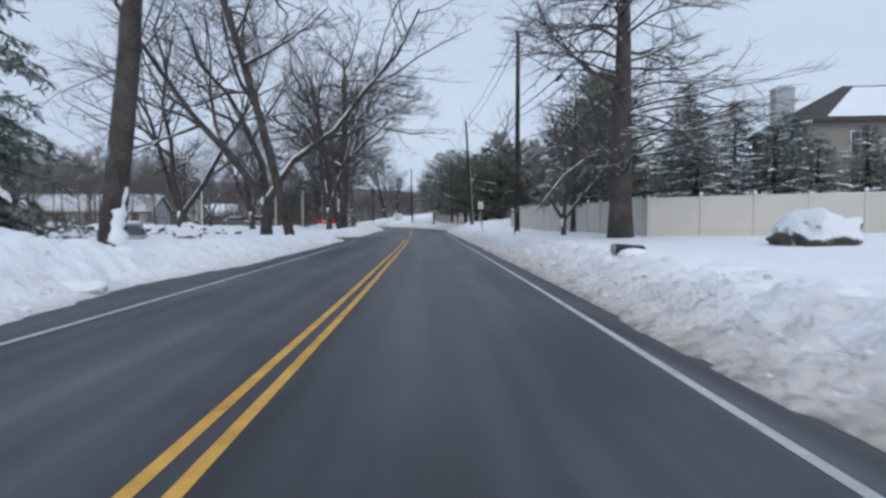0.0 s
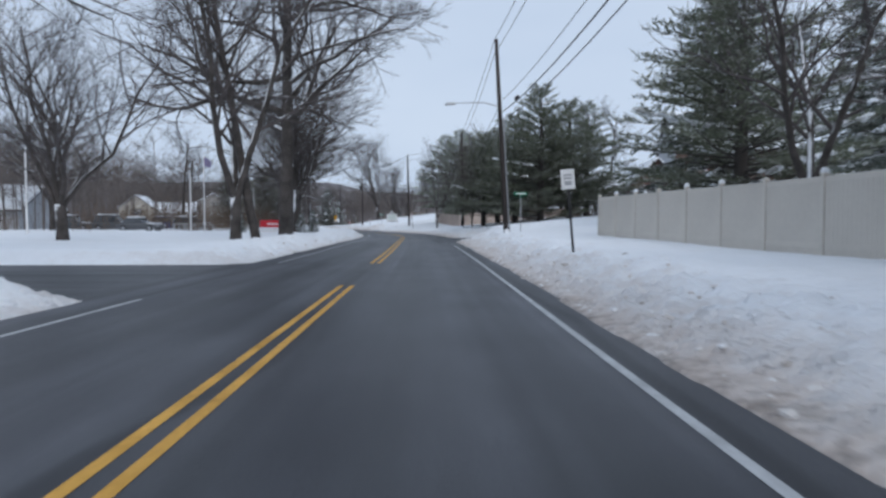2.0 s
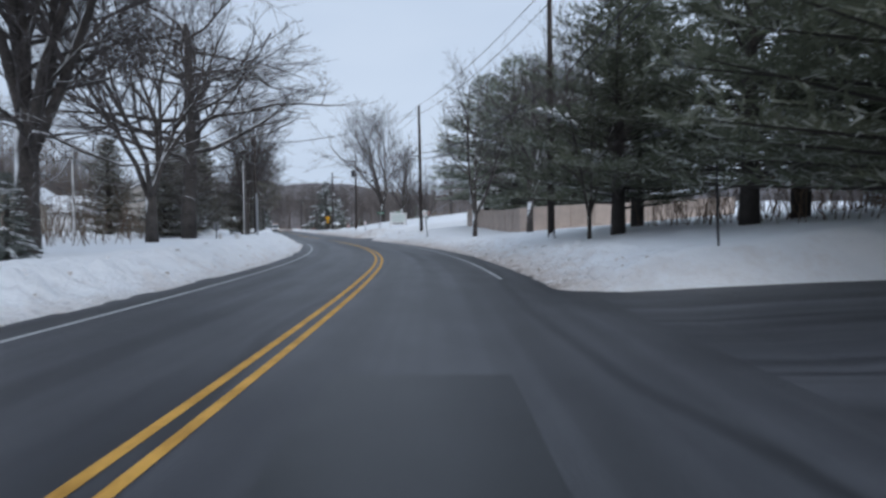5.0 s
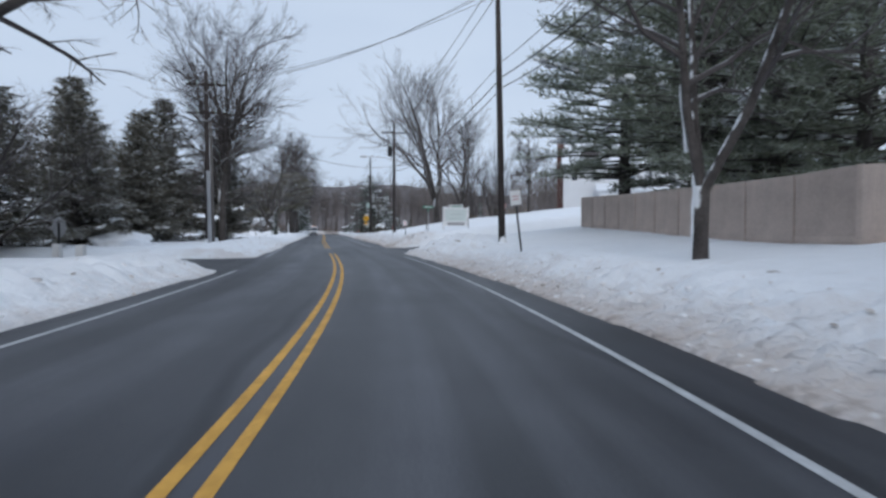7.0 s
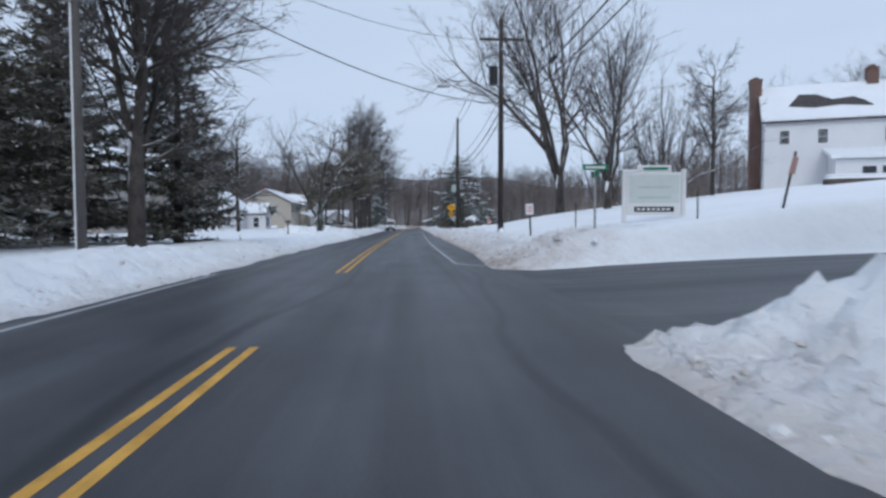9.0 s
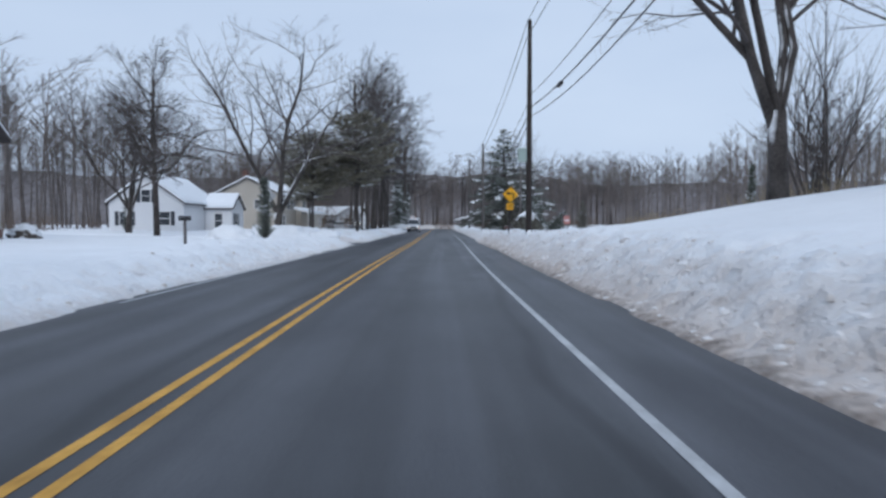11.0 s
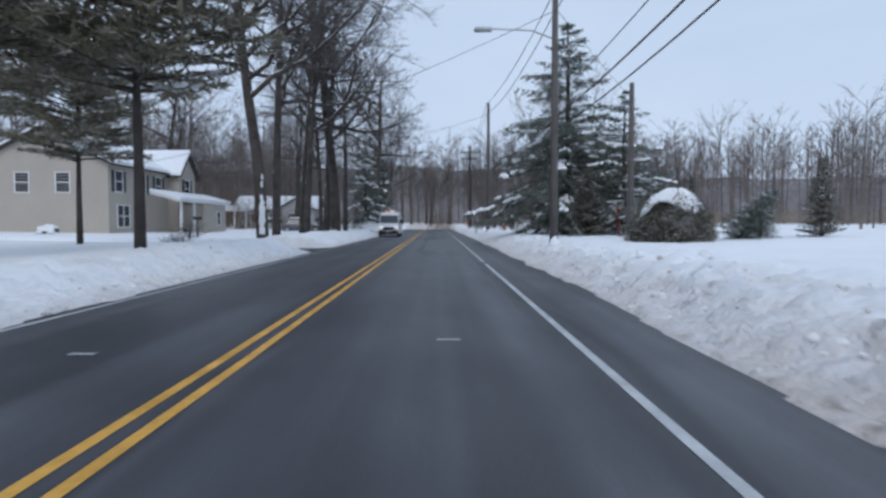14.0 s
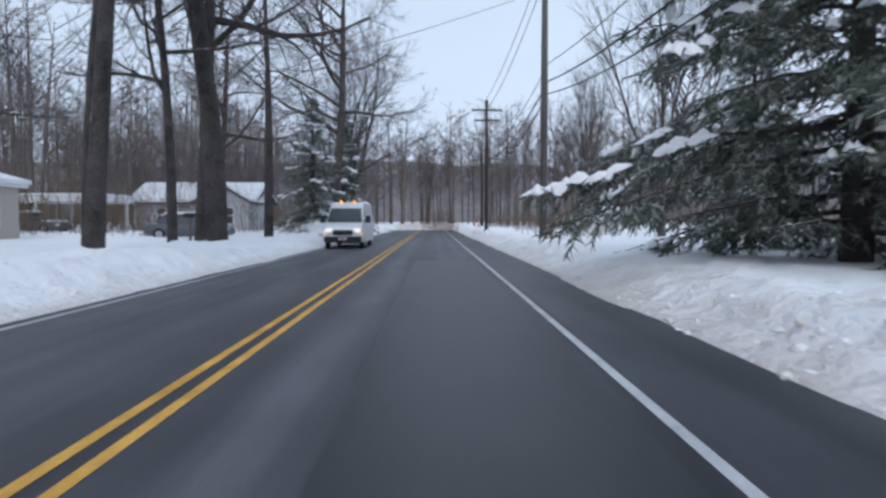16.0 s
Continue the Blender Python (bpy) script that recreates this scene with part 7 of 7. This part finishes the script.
# ---- vehicles ----
def wheel(parent, x, y, r):
    w = part("wheel", Shape().tube([(x - 0.1, y, r), (x + 0.1, y, r)], [r, r], 18), M_RUBBER, parent)
    part("rim", Shape().tube([(x - 0.108, y, r), (x + 0.108, y, r)], [r * 0.6, r * 0.6], 14), M_GALV, w)


def car(x, y, turn, material, label, suv=False, snow=True, z=None):
    """A parked car with its nose towards local -y."""
    ob = thing("car", pose(x, y, (ground_at(x, y) - 0.15) if z is None else z, 0, 0, turn), label, "car")
    h1, h2 = (0.95, 1.72) if suv else (0.85, 1.42)
    body = Shape().loft([[(-0.88 * k, y0, z0), (0.88 * k, y0, z0), (0.92 * k, y0, z1 * 0.7), (0.86 * k, y0, z1), (-0.86 * k, y0, z1), (-0.92 * k, y0, z1 * 0.7)] for y0, z0, z1, k in ((-2.25, 0.4, 0.66, 0.86), (-2.05, 0.25, 0.78, 0.97), (-1.0, 0.22, h1, 1.0), (1.6, 0.22, h1 + 0.04, 1.0), (2.1, 0.25, h1, 0.97), (2.25, 0.4, 0.75, 0.88))])
    part("body", body, material, ob, smooth=False)
    back = 2.0 if suv else 1.5
    cabin = Shape().loft([[(-w, y0, zz), (w, y0, zz), (w, y1, zz), (-w, y1, zz)] for zz, w, y0, y1 in ((h1 - 0.02, 0.82, -0.95, back + 0.1), (h2 - 0.12, 0.68, -0.2, back - 0.25))])
    part("glasshouse", cabin, M_GLASS, ob)
    part("roof", Shape().box(-0.66, -0.25, h2 - 0.12, 0.66, back - 0.25, h2, 0.05), material, ob)
    if snow:
        part("snow_cover", Shape().box(-0.64, -0.2, h2 + 0.002, 0.64, back - 0.3, h2 + 0.14, 0.06), M_SNOW, ob)
        part("bonnet_snow", Shape().box(-0.78, -1.9, h1 - 0.08, 0.78, -1.0, h1 + 0.06, 0.05), M_SNOW, ob)
    for sx in (-0.82, 0.82):
        for yy in (-1.4, 1.4):
            wheel(ob, sx, yy, 0.33)
        part("headlight", Shape().box(sx * 0.8 - 0.14, -2.27, 0.55, sx * 0.8 + 0.14, -2.1, 0.68, 0.02), M_TRIM, ob)
    return ob


car(-15.6, 32.0, 200, M_CARSILVER, "silver car half buried in snow in a drive", False, z=-0.15)
for k, (x, y, tn, mt, lb, suv) in enumerate([(-35.7, 103.5, 95, M_CARGREY, "dark grey car parked in a snowy lot", True), (-31.5, 100.5, 85, M_CARGREY, "dark car parked in a snowy lot", False), (-36.0, 118.0, 92, M_CARBLUE, "blue pickup-like car parked in a snowy lot", True), (-39.5, 110.5, 88, M_CARSILVER, "silver car parked in a snowy lot", False), (-42.5, 107.5, 95, M_CARGREY, "grey car parked in a snowy lot", True), (-30.5, 112.0, 90, M_CARSILVER, "silver car parked in a snowy lot", True), (-83.5, 277.5, 100, M_CARGREY, "dark car parked under a carport", False), (-78.0, 285.0, 100, M_CARSILVER, "silver car parked beside a carport", False), (-68.5, 274.5, 110, M_CARGREY, "dark car parked in a drive", False)]):
    car(x, y, tn, mt, lb, suv)

# white delivery van standing in the other lane, nose towards the camera
vx, vy, _z = on_road(283.2, -2.55)
van = thing("van", pose(vx, vy, 0.0, 0, 0, heading(283)) @ Matrix.Diagonal((1, 1, 0.94, 1)), "white delivery van with headlights and hazard lights on", "van")
body = Shape().loft([[(-w, yy, z0), (w, yy, z0), (w * 1.01, yy, z0 + (z1 - z0) * 0.55), (w * tw, yy, z1 - 0.06), (w * (tw - 0.06), yy, z1), (-w * (tw - 0.06), yy, z1), (-w * tw, yy, z1 - 0.06), (-w * 1.01, yy, z0 + (z1 - z0) * 0.55)]
                     for yy, w, z0, z1, tw in ((0.0, 0.90, 0.45, 1.0, 0.95), (0.25, 0.98, 0.35, 1.22, 0.96), (0.85, 1.0, 0.32, 1.42, 0.95), (1.55, 1.02, 0.32, 2.35, 0.84), (2.1, 1.02, 0.32, 2.58, 0.86), (5.7, 1.02, 0.35, 2.60, 0.86), (5.95, 0.98, 0.42, 2.5, 0.86))])
part("body", body, M_VANW, van)
ws = Shape().add([(-0.90, 0.80, 1.44), (0.90, 0.80, 1.44), (0.80, 1.38, 2.22), (-0.80, 1.38, 2.22)], [(0, 1, 2, 3)])
part("windscreen", ws, M_GLASS, van, "dark sloping windscreen")
part("grille", Shape().box(-0.5, -0.05, 0.72, 0.5, 0.06, 1.0, 0.03), M_DARK, van, "black grille")
part("bumper", Shape().box(-0.95, -0.12, 0.32, 0.95, 0.16, 0.66, 0.06), M_DARK, van, "dark front bumper")
part("number_plate", Shape().box(-0.2, -0.135, 0.48, 0.2, -0.122, 0.6), M_WHITE, van)
part("plate_print", Shape().box(-0.14, -0.14, 0.51, 0.14, -0.136, 0.57), M_DARK, van)
for sx in (-1, 1):
    part("headlight", Shape().box(sx * 0.72 - 0.18, 0.0, 0.86, sx * 0.72 + 0.18, 0.12, 1.08, 0.03), M_HEAD if sx < 0 else M_HEAD, van, "lit headlight")
    part("indicator", Shape().box(sx * 0.92 - 0.05, 0.06, 0.72, sx * 0.92 + 0.05, 0.16, 0.84, 0.02), M_HAZARD, van, "lit amber indicator")
    mr = part("mirror", Shape().box(sx * 1.2 - 0.12, 0.95, 1.4, sx * 1.2 + 0.12, 1.1, 1.8, 0.03), M_DARK, van)
    part("mirror_arm", Shape().tube([(sx * 0.98, 1.1, 1.5), (sx * 1.12, 1.03, 1.55)], [0.03, 0.03], 6), M_DARK, mr)
    part("side_window", Shape().add([(sx * 1.026, 1.25, 1.42), (sx * 1.026, 2.2, 1.42), (sx * 0.93, 2.2, 2.15), (sx * 0.94, 1.65, 2.15)], [(0, 1, 2, 3)]), M_GLASS, van)
    for yy in (0.95, 4.7):
        wheel(van, sx * 0.9, yy, 0.35)
for u in (-0.35, 0.0, 0.35):
    part("beacon", Shape().cyl(u, 2.0, 2.56, 2.68, 0.07, 10, 0.05), M_TRIM if u == 0.0 else M_HAZARD, van, "small roof lamp")
lump("snow_mound", *on_road(292, -5.2)[:2], 2.4, 1.6, 1.2, M_SNOW, "mound of ploughed snow behind a van", "snow", 60)

# shrubs and hedges along the left houses
for k, (s, o, r) in enumerate([(187, -23.0, 0.9), (190, -22.8, 1.0), (193.5, -22.6, 0.9), (197, -22.3, 0.8), (206, -22.0, 1.0), (212, -21, 0.9), (255.5, -27.5, 0.9), (258, -27.0, 0.9), (263, -23.0, 0.8), (248, -30, 0.9)]):
    x, y, _z = on_road(s, o)
    lump("shrub", x, y, r, r, r * 0.95, M_SHRUBSNOW, "round clipped shrub half covered with snow", "shrub", 70 + k)
# white stakes, mailbox posts on the left verge
for s, o in ((205.0, -9.2), (233.0, -7.5), (278.5, -8.5), (262.0, -13.0)):
    x, y, _z = on_road(s, o)
    mbx = thing("mailbox", pose(x, y, ground_at(x, y), 0, 0, heading(s) + 90), "dark mailbox on a wooden post", "mailbox")
    part("post", Shape().box(-0.05, -0.05, -0.3, 0.05, 0.05, 1.05), M_POLEGREY, mbx)
    part("box", Shape().prism([(-0.09, 1.05), (0.09, 1.05), (0.09, 1.17)] + [(0.09 * math.cos(t), 1.17 + 0.09 * math.sin(t)) for t in [0.5, 1.05, 1.57, 2.1, 2.64]] + [(-0.09, 1.17)], -0.25, 0.25, "y"), M_DARK, mbx)
